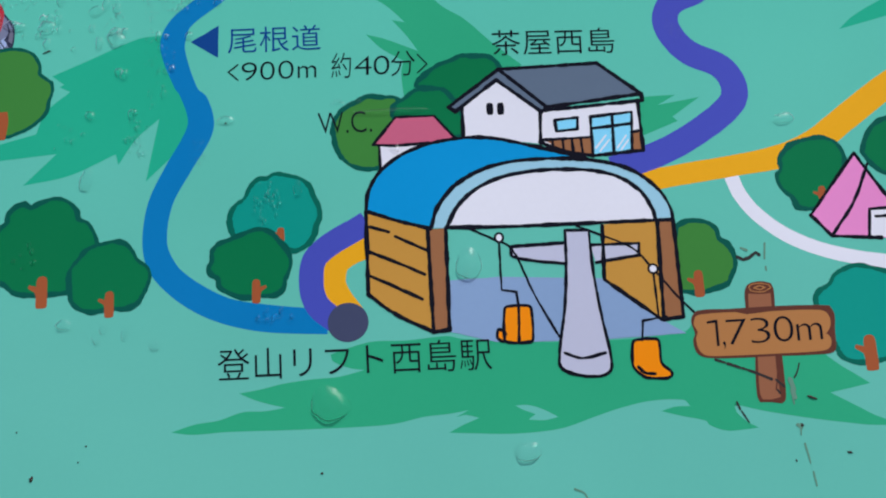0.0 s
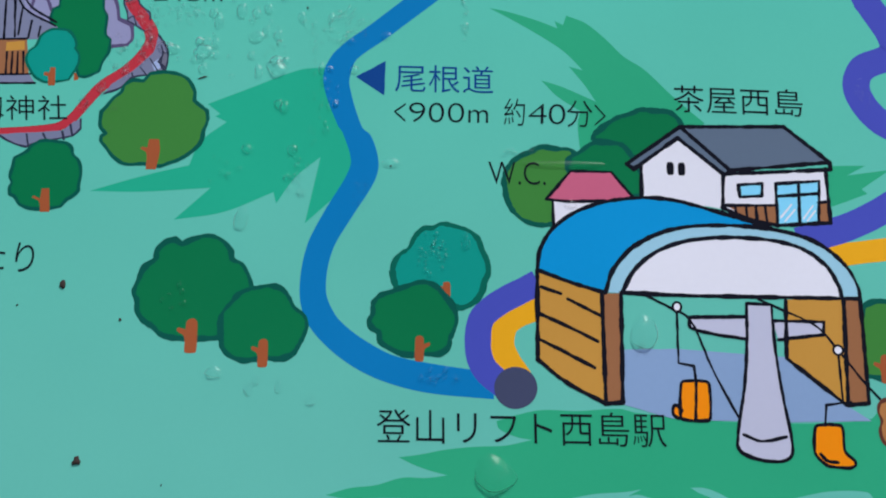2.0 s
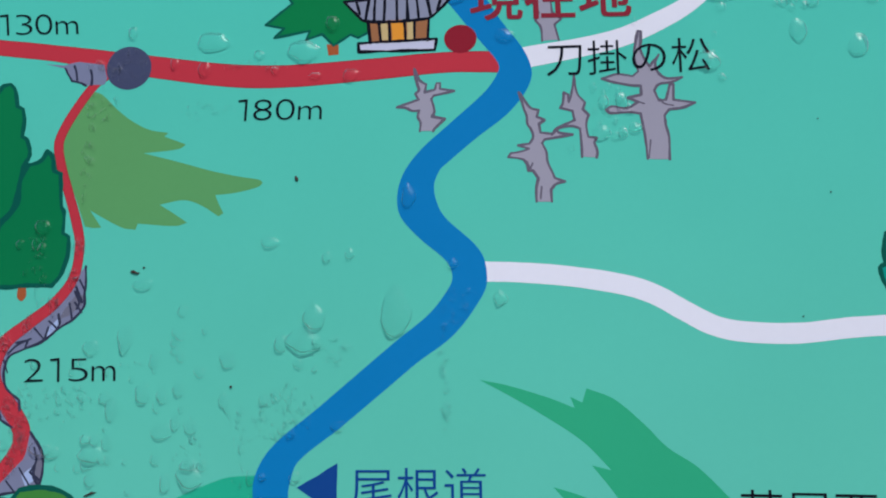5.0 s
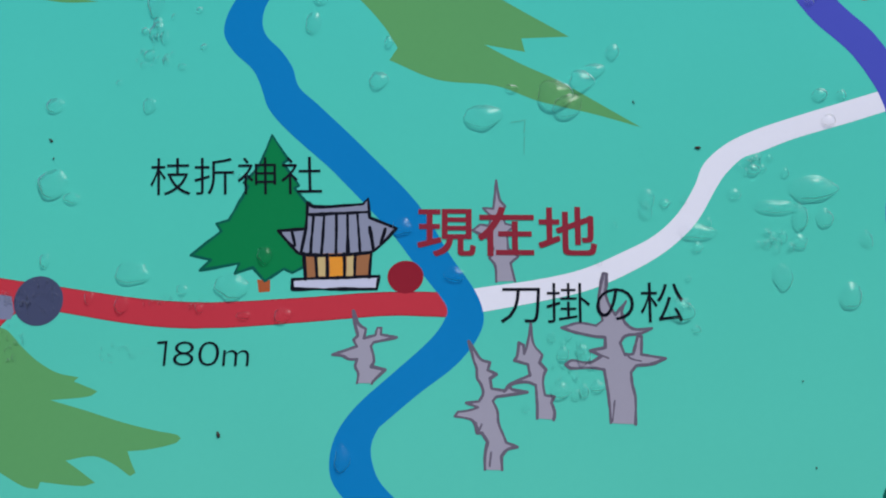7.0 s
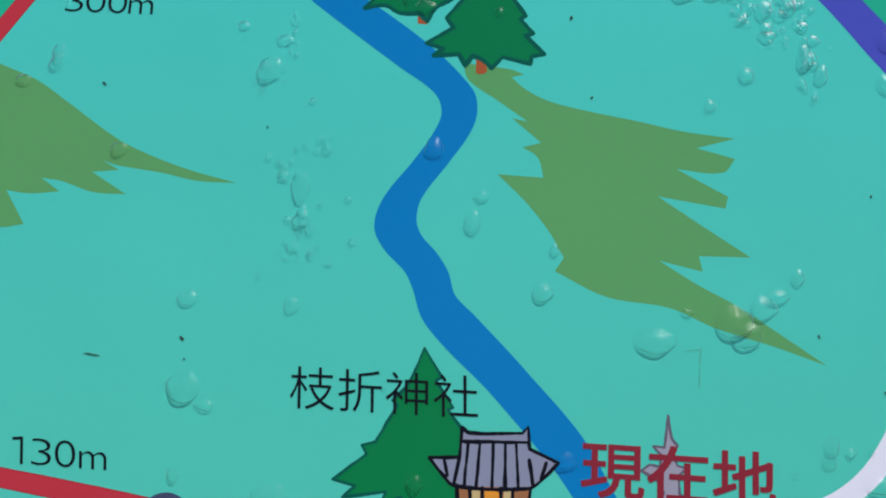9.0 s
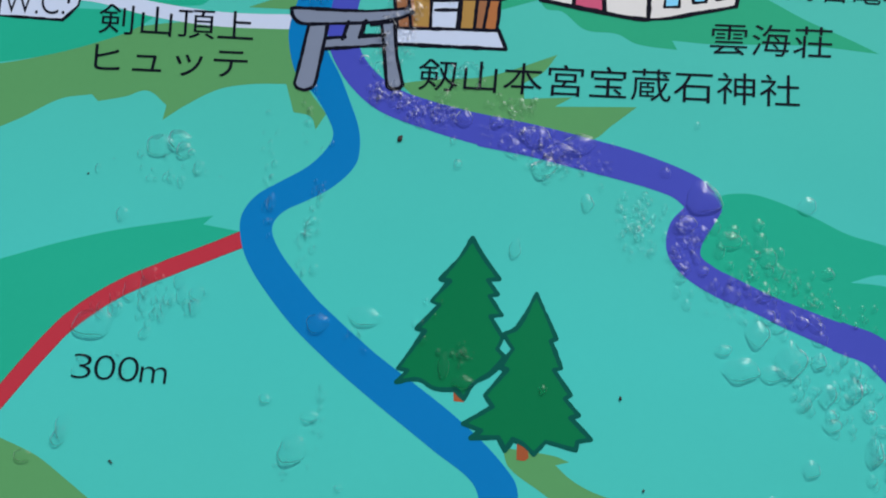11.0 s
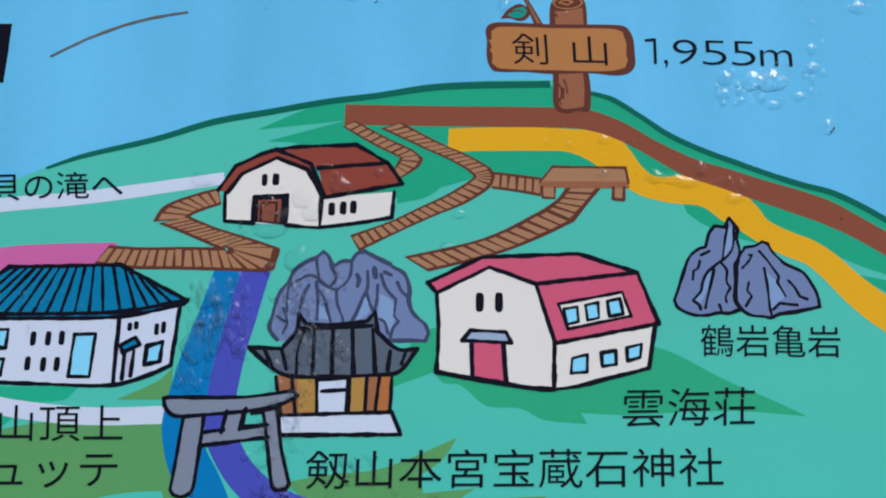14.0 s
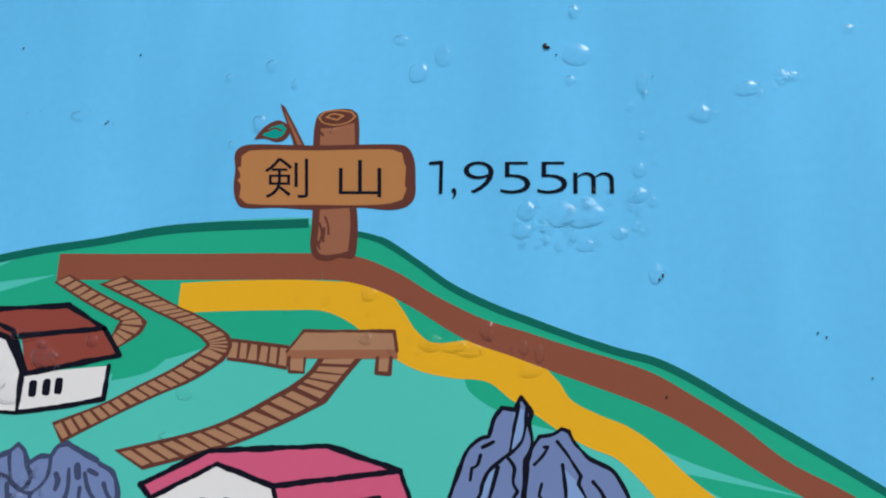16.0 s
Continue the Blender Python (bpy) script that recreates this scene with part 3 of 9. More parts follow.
art = motif("painted_shade", 1, "green painted shade below the barn lodge")
fill(art, "shade", SHADE2, [(-86.8, 643.4), (-80.0, 655.6), (-72.9, 661.1), (-39.6, 657.0), (-12.8, 656.4), (7.2, 646.8), (19.4, 641.5), (27.8, 637.4), (6.7, 638.7), (-21.3, 637.3), (-32.9, 637.7), (-31.2, 634.7), (-43.1, 635.8), (-49.3, 638.8), (-58.6, 639.5), (-65.7, 645.1), (-70.4, 645.7), (-72.8, 648.7)])

art = motif("painted_trail", 2.5, "broad blue painted trail winding up the slope")
band(art, "trail", BLUE, [(-32.1, 110.0), (-57.7, 112.1), (-74.0, 116.0), (-86.9, 121.8), (-98.8, 130.8), (-106.7, 140.9), (-109.3, 152.7), (-107.2, 170.0), (-100.7, 184.8), (-92.4, 199.8), (-90.6, 206.7), (-94.4, 218.6), (-96.4, 221.5), (-102.5, 237.5), (-102.7, 246.2), (-97.7, 255.2), (-83.3, 267.3), (-60.1, 287.1)], [(-31.9, 120.4), (-55.7, 123.5), (-71.2, 126.6), (-81.1, 131.4), (-89.4, 137.1), (-94.9, 142.7), (-98.8, 152.2), (-96.9, 168.3), (-89.4, 182.8), (-81.0, 197.4), (-79.3, 205.6), (-82.5, 217.0), (-86.6, 221.3), (-92.1, 238.8), (-91.8, 244.9), (-89.4, 250.9), (-76.9, 260.8), (-54.0, 280.0)])
band(art, "trail", BLUE, [(-83.3, 267.3), (-60.1, 287.1), (-49.6, 295.7), (-43.4, 304.0), (-42.5, 307.6), (-44.3, 312.1), (-53.1, 320.0), (-58.8, 327.0), (-59.7, 333.9), (-57.6, 341.2), (-52.2, 348.6), (-42.2, 357.8), (-31.3, 368.0), (-27.2, 374.7), (-27.8, 377.9), (-35.6, 388.1), (-44.9, 400.3), (-61.5, 417.8)], [(-76.9, 260.8), (-54.0, 280.0), (-42.3, 288.8), (-33.9, 299.9), (-31.7, 306.0), (-33.7, 315.1), (-44.2, 325.7), (-46.8, 329.9), (-48.1, 336.4), (-46.3, 341.6), (-44.1, 343.8), (-35.1, 351.6), (-23.3, 361.2), (-16.8, 371.5), (-18.2, 379.9), (-26.3, 392.0), (-36.3, 407.9), (-53.8, 426.3)])
band(art, "trail", BLUE, [(-44.9, 400.3), (-61.5, 417.8), (-75.3, 430.2), (-82.1, 437.9), (-85.1, 445.8), (-87.8, 450.8), (-94.0, 456.8), (-97.3, 463.2), (-95.3, 471.8), (-87.3, 483.6), (-82.0, 492.6), (-80.4, 498.4), (-82.9, 504.0), (-93.4, 511.2), (-119.9, 529.9), (-134.2, 541.7)], [(-36.3, 407.9), (-53.8, 426.3), (-67.6, 439.6), (-73.2, 444.9), (-75.5, 451.3), (-79.1, 456.6), (-84.0, 461.8), (-85.5, 466.6), (-84.2, 472.7), (-77.2, 483.4), (-71.8, 492.4), (-70.1, 499.1), (-72.0, 505.8), (-86.4, 519.4), (-112.9, 537.6), (-128.0, 549.6)])
band(art, "trail", BLUE, [(-119.9, 529.9), (-134.2, 541.7), (-145.9, 554.5), (-151.3, 562.8), (-153.4, 569.5), (-153.2, 574.9), (-149.8, 580.4), (-143.8, 584.8), (-136.4, 590.0), (-131.7, 595.6), (-130.0, 600.3), (-131.6, 604.9), (-136.8, 612.7), (-142.9, 618.9), (-146.5, 629.8), (-146.6, 637.0), (-142.7, 654.2), (-138.8, 666.0), (-135.5, 677.5)], [(-112.9, 537.6), (-128.0, 549.6), (-138.3, 560.3), (-142.3, 565.6), (-144.2, 569.9), (-143.7, 573.2), (-140.8, 576.5), (-135.6, 579.5), (-128.1, 584.6), (-122.6, 591.5), (-121.9, 597.7), (-123.1, 604.0), (-126.5, 612.0), (-129.9, 619.3), (-135.7, 630.1), (-135.5, 636.8), (-132.0, 654.5), (-128.4, 666.3), (-125.7, 677.8)])

art = motif("painted_trail", 2.7, "purple painted trail with rain on it")
trail(art, "trail", PURPLE, 10.26, [(-27.4, 114.5), (-36.1, 122.5), (-38.5, 132.3), (-35.7, 143.8), (-14.5, 157.0)])
trail(art, "trail", PURPLE, 11.37, [(90.3, 175.4), (111.2, 181.9), (128.9, 191.3), (143.3, 202.9), (144.9, 211.2), (140.1, 219.8), (127.6, 226.7), (121.1, 234.0), (118.2, 242.7), (121.6, 250.6), (134.2, 257.4), (133.1, 267.6), (124.5, 281.7)])
trail(art, "trail", PURPLE, [11.4, 11.5, 10.4, 10.4, 10.5, 8.0, 8.1, 8.2, 8.3, 8.3, 8.4, 8.5], [(133.1, 267.6), (125.6, 280.4), (121.0, 291.3), (125.0, 297.4), (131.4, 303.9), (127.3, 326.2), (118.9, 344.3), (115.2, 355.2), (111.1, 370.0), (109.6, 384.1), (104.6, 394.6), (103.1, 404.2)])
trail(art, "trail", PURPLE, [9.0, 9.2, 10.0, 9.3, 9.5, 9.9, 10.4, 10.5], [(104.6, 394.6), (103.1, 404.2), (105.7, 415.7), (105.0, 437.9), (96.3, 455.8), (84.6, 468.5), (78.1, 479.5), (73.4, 490.3)])
trail(art, "trail", PURPLE, [9.0, 9.8, 9.8, 10.3, 10.7, 9.0, 8.8], [(78.1, 479.5), (73.4, 490.3), (67.5, 502.3), (58.7, 511.8), (49.6, 520.8), (25.2, 546.4), (13.9, 550.8)])
band(art, "trail", PURPLE, [(21.4, 552.5), (15.9, 554.3), (3.8, 558.3), (-4.8, 561.4), (-13.5, 565.3), (-19.6, 568.1), (-23.5, 572.0), (-19.5, 581.4), (-17.6, 585.5), (-19.2, 589.7), (-24.4, 594.7), (-39.7, 600.6), (-55.2, 604.4), (-70.9, 607.6), (-86.6, 610.0)], [(17.4, 544.9), (11.8, 547.3), (-0.1, 551.9), (-9.3, 556.0), (-18.3, 559.2), (-27.7, 564.7), (-32.7, 571.3), (-32.3, 579.6), (-28.2, 585.5), (-31.4, 588.0), (-36.1, 589.7), (-42.2, 591.3), (-56.9, 594.4), (-72.4, 597.6), (-88.0, 599.9)])
trail(art, "trail", PURPLE, [9.7, 9.7, 9.1, 8.9, 8.6, 8.6, 8.2, 8.0, 8.1, 8.2, 8.3], [(-70.9, 602.6), (-86.5, 605.0), (-101.1, 608.2), (-115.0, 612.7), (-123.3, 619.1), (-128.5, 626.3), (-131.1, 633.4), (-130.8, 643.1), (-129.0, 654.6), (-126.3, 666.3), (-123.6, 677.8)])

art = motif("painted_trail", 2.2, "orange painted trail near the station")
trail(art, "trail", ORANGE, 9.53, [(-20.8, 117.0), (-27.1, 126.4), (-28.9, 132.5), (-26.3, 140.7), (-13.6, 147.1)])
trail(art, "trail", ORANGE, [9.3, 9.3, 9.3, 10.3, 11.3, 11.4, 11.5, 11.7], [(95.7, 168.3), (117.4, 171.5), (141.6, 174.6), (161.1, 177.7), (176.1, 183.3), (191.9, 194.5), (210.0, 207.3), (244.9, 227.1)])

art = motif("painted_trail", 2.2, "narrow white painted trail")
trail(art, "trail", WHITE, 6.00, [(139.7, 169.9), (142.6, 161.5), (148.8, 152.6), (159.6, 143.4), (172.9, 136.7), (188.7, 132.1), (216.0, 127.4)])

art = motif("painted_trail", 2.2, "white painted trail joining the blue one")
trail(art, "trail", WHITE, 6.37, [(-37.4, 308.7), (-23.3, 308.3), (-5.9, 306.7), (11.4, 303.6), (19.9, 300.5), (28.4, 295.5), (36.7, 291.0), (45.1, 288.9), (62.1, 288.1), (79.0, 289.7), (95.8, 290.3), (119.2, 289.6)])

art = motif("painted_trail", 2.2, "white painted trail climbing to the right")
band(art, "trail", WHITE, [(-22.5, 381.4), (-18.5, 382.5), (-0.9, 385.1), (12.0, 388.2), (23.8, 393.4), (32.4, 398.0), (39.1, 404.2), (44.5, 412.8), (47.4, 419.6), (53.5, 425.4), (61.2, 429.5), (72.3, 433.5), (90.2, 439.1), (108.6, 444.8)], [(-20.8, 374.7), (-16.8, 375.5), (0.1, 378.7), (13.9, 382.1), (26.8, 387.9), (36.8, 394.2), (44.8, 402.1), (51.2, 413.0), (53.9, 416.9), (58.8, 421.5), (64.2, 423.5), (74.0, 427.4), (91.9, 432.8), (109.8, 438.7)])

art = motif("painted_trail", 2.3, "red painted trail along the ridge")
trail(art, "trail_edge", DARKRED, [5.2, 5.5, 5.8, 7.5, 7.9, 7.8, 7.4, 7.2, 7.2], [(-203.4, 388.4), (-193.5, 386.9), (-172.2, 384.1), (-138.9, 378.5), (-114.5, 375.0), (-95.9, 374.3), (-68.3, 376.0), (-44.5, 377.8), (-22.7, 377.5)])
trail(art, "trail", RED, [4.8, 5.1, 5.4, 7.1, 7.4, 7.3, 6.9, 6.7, 6.7], [(-203.4, 388.4), (-193.5, 386.9), (-172.2, 384.1), (-138.9, 378.5), (-114.5, 375.0), (-95.9, 374.3), (-68.3, 376.0), (-44.5, 377.8), (-22.7, 377.5)])

art = motif("painted_trail", 2.3, "thin red painted trail past the old shrine")
trail(art, "trail_edge", DARKRED, [3.6, 3.0, 3.2, 3.2, 3.2, 3.2, 3.1, 3.3, 3.1, 3.3, 3.6, 4.0, 4.5, 4.9, 5.4, 5.7, 5.7, 5.3, 5.9, 5.1, 4.7, 4.4, 4.1, 3.7, 2.7, 2.5, 3.2], [(-152.9, 377.8), (-158.5, 373.3), (-163.9, 365.7), (-168.3, 357.5), (-169.6, 352.4), (-168.0, 344.3), (-164.9, 335.2), (-161.8, 325.1), (-160.7, 318.8), (-162.1, 308.4), (-167.8, 300.4), (-175.5, 294.2), (-182.6, 288.2), (-185.7, 281.0), (-184.9, 275.0), (-179.9, 268.2), (-175.7, 261.7), (-175.4, 256.7), (-178.3, 250.5), (-184.9, 243.8), (-194.4, 236.9), (-200.6, 229.1), (-205.7, 222.4), (-212.1, 218.7), (-239.7, 216.8), (-253.1, 218.7), (-264.5, 221.3)])
trail(art, "trail", RED, [3.2, 2.6, 2.8, 2.8, 2.8, 2.8, 2.7, 2.9, 2.7, 2.9, 3.2, 3.6, 4.1, 4.5, 5.0, 5.4, 5.3, 4.9, 5.4, 4.7, 4.2, 3.9, 3.7, 3.2, 2.3, 2.1, 2.7], [(-152.9, 377.8), (-158.5, 373.3), (-163.9, 365.7), (-168.3, 357.5), (-169.6, 352.4), (-168.0, 344.3), (-164.9, 335.2), (-161.8, 325.1), (-160.7, 318.8), (-162.1, 308.4), (-167.8, 300.4), (-175.5, 294.2), (-182.6, 288.2), (-185.7, 281.0), (-184.9, 275.0), (-179.9, 268.2), (-175.7, 261.7), (-175.4, 256.7), (-178.3, 250.5), (-184.9, 243.8), (-194.4, 236.9), (-200.6, 229.1), (-205.7, 222.4), (-212.1, 218.7), (-239.7, 216.8), (-253.1, 218.7), (-264.5, 221.3)])
fill(art, "trail_end", RED, [(-261.3, 233.9), (-250.9, 237.0), (-248.1, 233.5), (-260.8, 228.4)], False)

art = motif("painted_trail", 2.3, "thin red painted trail meeting the blue one")
trail(art, "trail_edge", DARKRED, 4.97, [(-150.7, 567.6), (-161.2, 562.2), (-171.8, 556.9), (-183.7, 550.5), (-193.6, 543.0), (-200.3, 535.7), (-212.7, 516.8), (-220.8, 502.7)])
trail(art, "trail", RED, 4.56, [(-150.7, 567.6), (-161.2, 562.2), (-171.8, 556.9), (-183.7, 550.5), (-193.6, 543.0), (-200.3, 535.7), (-212.7, 516.8), (-220.8, 502.7)])

art = motif("painted_trail", 2.2, "pink painted trail behind the lodge")
trail(art, "trail", PINK, [8.9, 8.6, 7.7, 6.7, 6.7, 6.4], [(-247.7, 653.8), (-235.6, 661.2), (-220.4, 671.5), (-197.7, 680.1), (-184.9, 681.5), (-163.9, 682.3)])

art = motif("painted_trail", 2.2, "white painted trail below the sky")
trail(art, "trail", WHITE2, [4.4, 4.6, 4.4, 4.3, 4.3, 4.1, 4.1, 3.8, 3.8], [(-237.5, 685.6), (-222.6, 689.3), (-218.9, 692.7), (-211.0, 694.9), (-194.8, 697.1), (-178.5, 698.6), (-162.3, 700.8), (-146.0, 703.4), (-134.5, 705.2)])
trail(art, "trail", WHITE2, 4.93, [(-218.6, 691.3), (-226.6, 687.3), (-230.5, 682.9), (-227.8, 677.4), (-229.7, 673.0), (-236.9, 670.9), (-250.0, 669.4)])
trail(art, "trail", WHITE2, 4.93, [(-254.8, 639.5), (-241.4, 639.5), (-210.0, 641.5), (-188.0, 637.5), (-167.5, 635.6), (-142.7, 636.3)])

art = motif("painted_trail", 2.4, "yellow painted trail across the hilltop")
band(art, "trail", YELLOW, [(-69.7, 720.9), (-59.9, 721.3), (-43.5, 721.4), (-33.8, 720.9), (-25.7, 720.3), (-20.1, 717.8), (-16.9, 713.8), (-13.8, 709.1), (-9.9, 706.3), (-1.9, 706.7), (6.0, 705.8), (12.2, 703.2), (18.2, 697.3), (21.1, 693.1), (27.2, 689.8), (33.2, 687.3), (39.1, 683.2), (44.9, 677.5), (50.6, 672.7), (56.3, 668.7), (63.6, 666.3), (67.9, 664.0), (70.5, 660.1), (72.8, 655.5), (75.6, 650.8), (79.4, 646.2), (87.1, 644.9), (104.7, 644.0)], [(-70.0, 713.6), (-59.7, 714.0), (-43.5, 714.1), (-35.4, 713.8), (-29.0, 711.0), (-24.2, 707.0), (-19.5, 703.3), (-13.2, 699.9), (-5.3, 698.1), (2.5, 697.2), (8.0, 693.1), (13.3, 689.8), (18.6, 686.1), (24.6, 682.8), (30.6, 680.3), (35.0, 676.3), (40.6, 669.9), (46.3, 664.4), (52.0, 660.4), (59.2, 657.3), (63.3, 652.7), (65.8, 648.1), (68.3, 642.8), (70.6, 639.8), (72.7, 636.2), (76.8, 635.2), (82.2, 634.3), (101.8, 632.7)])

art = motif("painted_trail", 2.6, "brown painted trail along the hilltop")
trail(art, "trail", BROWN, 6.44, [(-100.3, 725.3), (-72.9, 724.9), (-48.4, 724.7), (-36.0, 724.5)])
band(art, "trail", BROWN, [(-36.0, 727.7), (-27.7, 726.7), (-18.3, 722.7), (-9.7, 717.3), (1.3, 711.7), (10.9, 708.6), (20.5, 705.3), (31.2, 702.0), (39.4, 698.8), (47.4, 694.0), (56.5, 688.1), (66.4, 680.1), (77.4, 674.1), (88.1, 667.5), (102.1, 659.9)], [(-36.0, 721.3), (-31.0, 720.9), (-23.9, 719.0), (-15.4, 714.8), (-2.6, 706.9), (8.2, 702.9), (18.3, 699.0), (27.8, 695.5), (35.4, 692.6), (43.4, 688.8), (51.9, 683.6), (61.9, 676.8), (72.9, 670.3), (84.1, 662.2), (97.9, 654.1)])

art = motif("station_mark", 4.5, "dark slate painted station dot")
disc(art, "dot", SLATE, -23.6, 114.6, 8.46, 8.23)

art = motif("trail_mark", 4.5, "dark slate painted junction dot")
disc(art, "dot", SLATE, -147.9, 378.4, 7.45, 7.45)

art = motif("position_mark", 4.5, "dark red painted dot for the present position")
disc(art, "dot", DARKRED, -39.4, 385.8, 5.25, 4.87)

art = motif("direction_arrow", 4.5, "navy painted arrow pointing to the trail")
fill(art, "arrow", NAVY, [(-89.7, 243.1), (-77.5, 250.3), (-77.7, 235.0)], False)
painted_tree(3, LEAF, RIM, [(7.2, 216.9), (8.1, 219.5), (10.6, 222.0), (14.4, 225.2), (18.2, 227.6), (24.4, 229.7), (28.2, 231.4), (34.3, 230.8), (40.5, 230.2), (44.0, 227.4), (45.8, 224.1), (43.6, 219.0), (30.6, 203.9), (16.5, 215.1)], None, "dark green painted tree behind the tea house")
painted_tree(4, LEAF, RIM, [(-3.5, 204.4), (-2.1, 209.5), (1.7, 211.9), (4.7, 214.4), (7.9, 216.3), (14.1, 216.5), (20.2, 215.9), (23.7, 212.1), (28.2, 204.1), (30.1, 193.7), (13.1, 191.9), (-1.1, 201.7)], None, "green painted tree between hut and tea house")
painted_tree(3, LEAFOLIVE, RIM, [(-29.1, 199.2), (-28.3, 203.0), (-25.8, 207.3), (-21.6, 210.5), (-17.9, 212.1), (-12.9, 214.5), (-6.8, 213.7), (-0.7, 213.3), (2.1, 210.6), (0.1, 201.6), (-3.9, 190.2), (-7.8, 180.3), (-12.7, 179.7), (-18.7, 180.8), (-22.9, 183.5), (-25.8, 186.7), (-28.1, 192.0), (-28.5, 195.3)], None, "olive painted tree behind the small hut")
painted_tree(4, LEAF, RIM, [(-157.3, 171.0), (-153.0, 173.1), (-146.6, 174.8), (-140.6, 172.8), (-136.9, 168.8), (-135.9, 165.0), (-131.9, 162.8), (-128.9, 157.8), (-127.6, 153.1), (-128.4, 145.6), (-132.0, 136.8), (-138.9, 132.4), (-146.8, 131.4), (-155.3, 131.3), (-162.9, 132.7), (-167.2, 136.3), (-170.7, 138.5), (-173.5, 142.4), (-174.0, 146.7), (-175.5, 150.4), (-173.9, 156.0), (-172.0, 160.9), (-167.9, 164.5), (-167.2, 168.3), (-163.9, 171.8), (-160.0, 173.0)], (-151.0, 126.6, 13.5), "large rounded painted tree with dark green rim")
painted_tree(5, LEAF, RIM, [(-136.3, 147.7), (-133.6, 151.1), (-129.3, 153.1), (-126.1, 153.8), (-120.7, 154.6), (-116.3, 153.5), (-113.0, 150.2), (-110.7, 145.9), (-106.7, 142.6), (-105.1, 138.3), (-106.1, 133.9), (-108.1, 129.6), (-110.6, 125.9), (-115.5, 123.9), (-120.8, 124.0), (-126.1, 123.5), (-130.4, 123.0), (-135.8, 124.9), (-139.1, 128.1), (-140.0, 132.4), (-140.6, 137.8), (-140.0, 142.8)], (-122.6, 121.4, 11.0), "smaller rounded painted tree with dark green rim")
painted_tree(4, LEAFTEAL, RIM2, [(-70.5, 150.9), (-72.9, 157.2), (-73.3, 162.1), (-71.2, 167.0), (-66.9, 170.6), (-64.5, 175.5), (-60.8, 179.1), (-57.2, 179.4), (-53.6, 181.2), (-47.6, 180.2), (-41.6, 178.1), (-38.0, 174.7), (-36.4, 170.3), (-34.1, 165.2), (-33.7, 160.2), (-35.2, 156.6), (-36.0, 152.9), (-38.4, 148.8), (-42.0, 146.3), (-45.6, 145.3), (-50.3, 147.4), (-62.2, 148.0)], (-51.0, 150.3, 6.2), "teal painted tree with dark rim")
painted_tree(5, LEAF, RIM, [(-80.7, 147.7), (-77.6, 151.2), (-72.9, 153.0), (-68.1, 154.9), (-60.9, 157.1), (-55.0, 155.5), (-51.0, 151.2), (-47.9, 147.3), (-46.1, 142.3), (-46.9, 137.5), (-48.6, 133.5), (-49.3, 129.9), (-52.9, 126.9), (-57.6, 126.7), (-63.4, 126.2), (-68.1, 126.5), (-74.0, 129.1), (-77.5, 131.7), (-78.3, 135.4), (-81.1, 137.5), (-82.1, 140.4), (-80.7, 143.5)], (-61.4, 124.6, -10.0), "rounded painted tree in front of a teal one")
painted_tree(3, LEAFOLIVE, RIM, [(114.3, 149.3), (118.0, 151.6), (121.6, 152.1), (127.4, 151.1), (131.4, 148.0), (132.6, 143.5), (135.8, 140.9), (138.1, 135.9), (138.3, 131.1), (136.2, 126.4), (134.0, 122.9), (128.0, 120.8), (122.0, 119.4), (116.3, 120.1), (111.7, 120.8), (111.3, 134.8)], (121.8, 118.6, 11.2), "olive green painted tree behind the station")
painted_tree(4, LEAF, RIM, [(160.0, 171.9), (160.1, 177.0), (163.4, 181.4), (166.6, 183.8), (171.6, 185.3), (178.2, 186.2), (182.4, 185.3), (185.7, 183.3), (188.1, 179.4), (188.9, 174.3), (186.2, 168.1), (182.9, 160.8), (176.2, 154.2), (170.2, 153.2), (165.6, 154.2), (163.7, 158.8), (160.5, 161.9), (158.6, 165.7), (158.1, 169.5)], (177.0, 155.7, 8.0), "rounded painted tree beside the pink tent")
painted_tree(4, LEAF, RIM, [(195.1, 177.8), (197.1, 184.0), (200.9, 189.7), (206.2, 193.0), (215.8, 193.3), (222.9, 188.6), (224.7, 179.3), (218.4, 169.0), (205.1, 167.2), (198.6, 172.0)], None, "dark green painted tree behind the pink tent")
painted_tree(4, LEAFTEAL, RIM2, [(168.0, 115.3), (169.6, 118.8), (174.7, 122.1), (177.5, 126.1), (182.4, 128.5), (187.2, 129.7), (192.9, 128.5), (200.7, 125.7), (206.9, 119.9), (209.6, 110.9), (207.0, 99.3), (201.9, 92.0), (193.4, 88.3), (183.0, 87.6), (176.5, 90.2), (174.3, 95.0), (169.5, 108.1)], (188.5, 85.0, 14.5), "dark teal painted tree behind the signpost")

art = motif("painted_tree", 5, "large olive painted tree with dark rim")
fill(art, "crown", LEAFOLIVE, [(-174.7, 243.0), (-168.7, 243.8), (-162.7, 242.8), (-158.5, 240.2), (-155.9, 235.3), (-155.8, 231.3), (-152.6, 228.7), (-150.3, 227.0), (-149.8, 223.2), (-151.2, 218.2), (-152.1, 213.4), (-155.1, 209.7), (-160.1, 206.1), (-164.0, 204.4), (-168.7, 202.8), (-174.6, 203.8), (-182.2, 203.5), (-187.0, 206.4), (-190.7, 210.8), (-192.7, 213.3), (-192.8, 215.4), (-190.9, 216.5), (-193.5, 219.7), (-193.6, 225.9), (-192.1, 227.6), (-189.0, 231.9), (-186.0, 234.7), (-184.9, 237.7), (-181.6, 239.9), (-177.3, 239.6)])
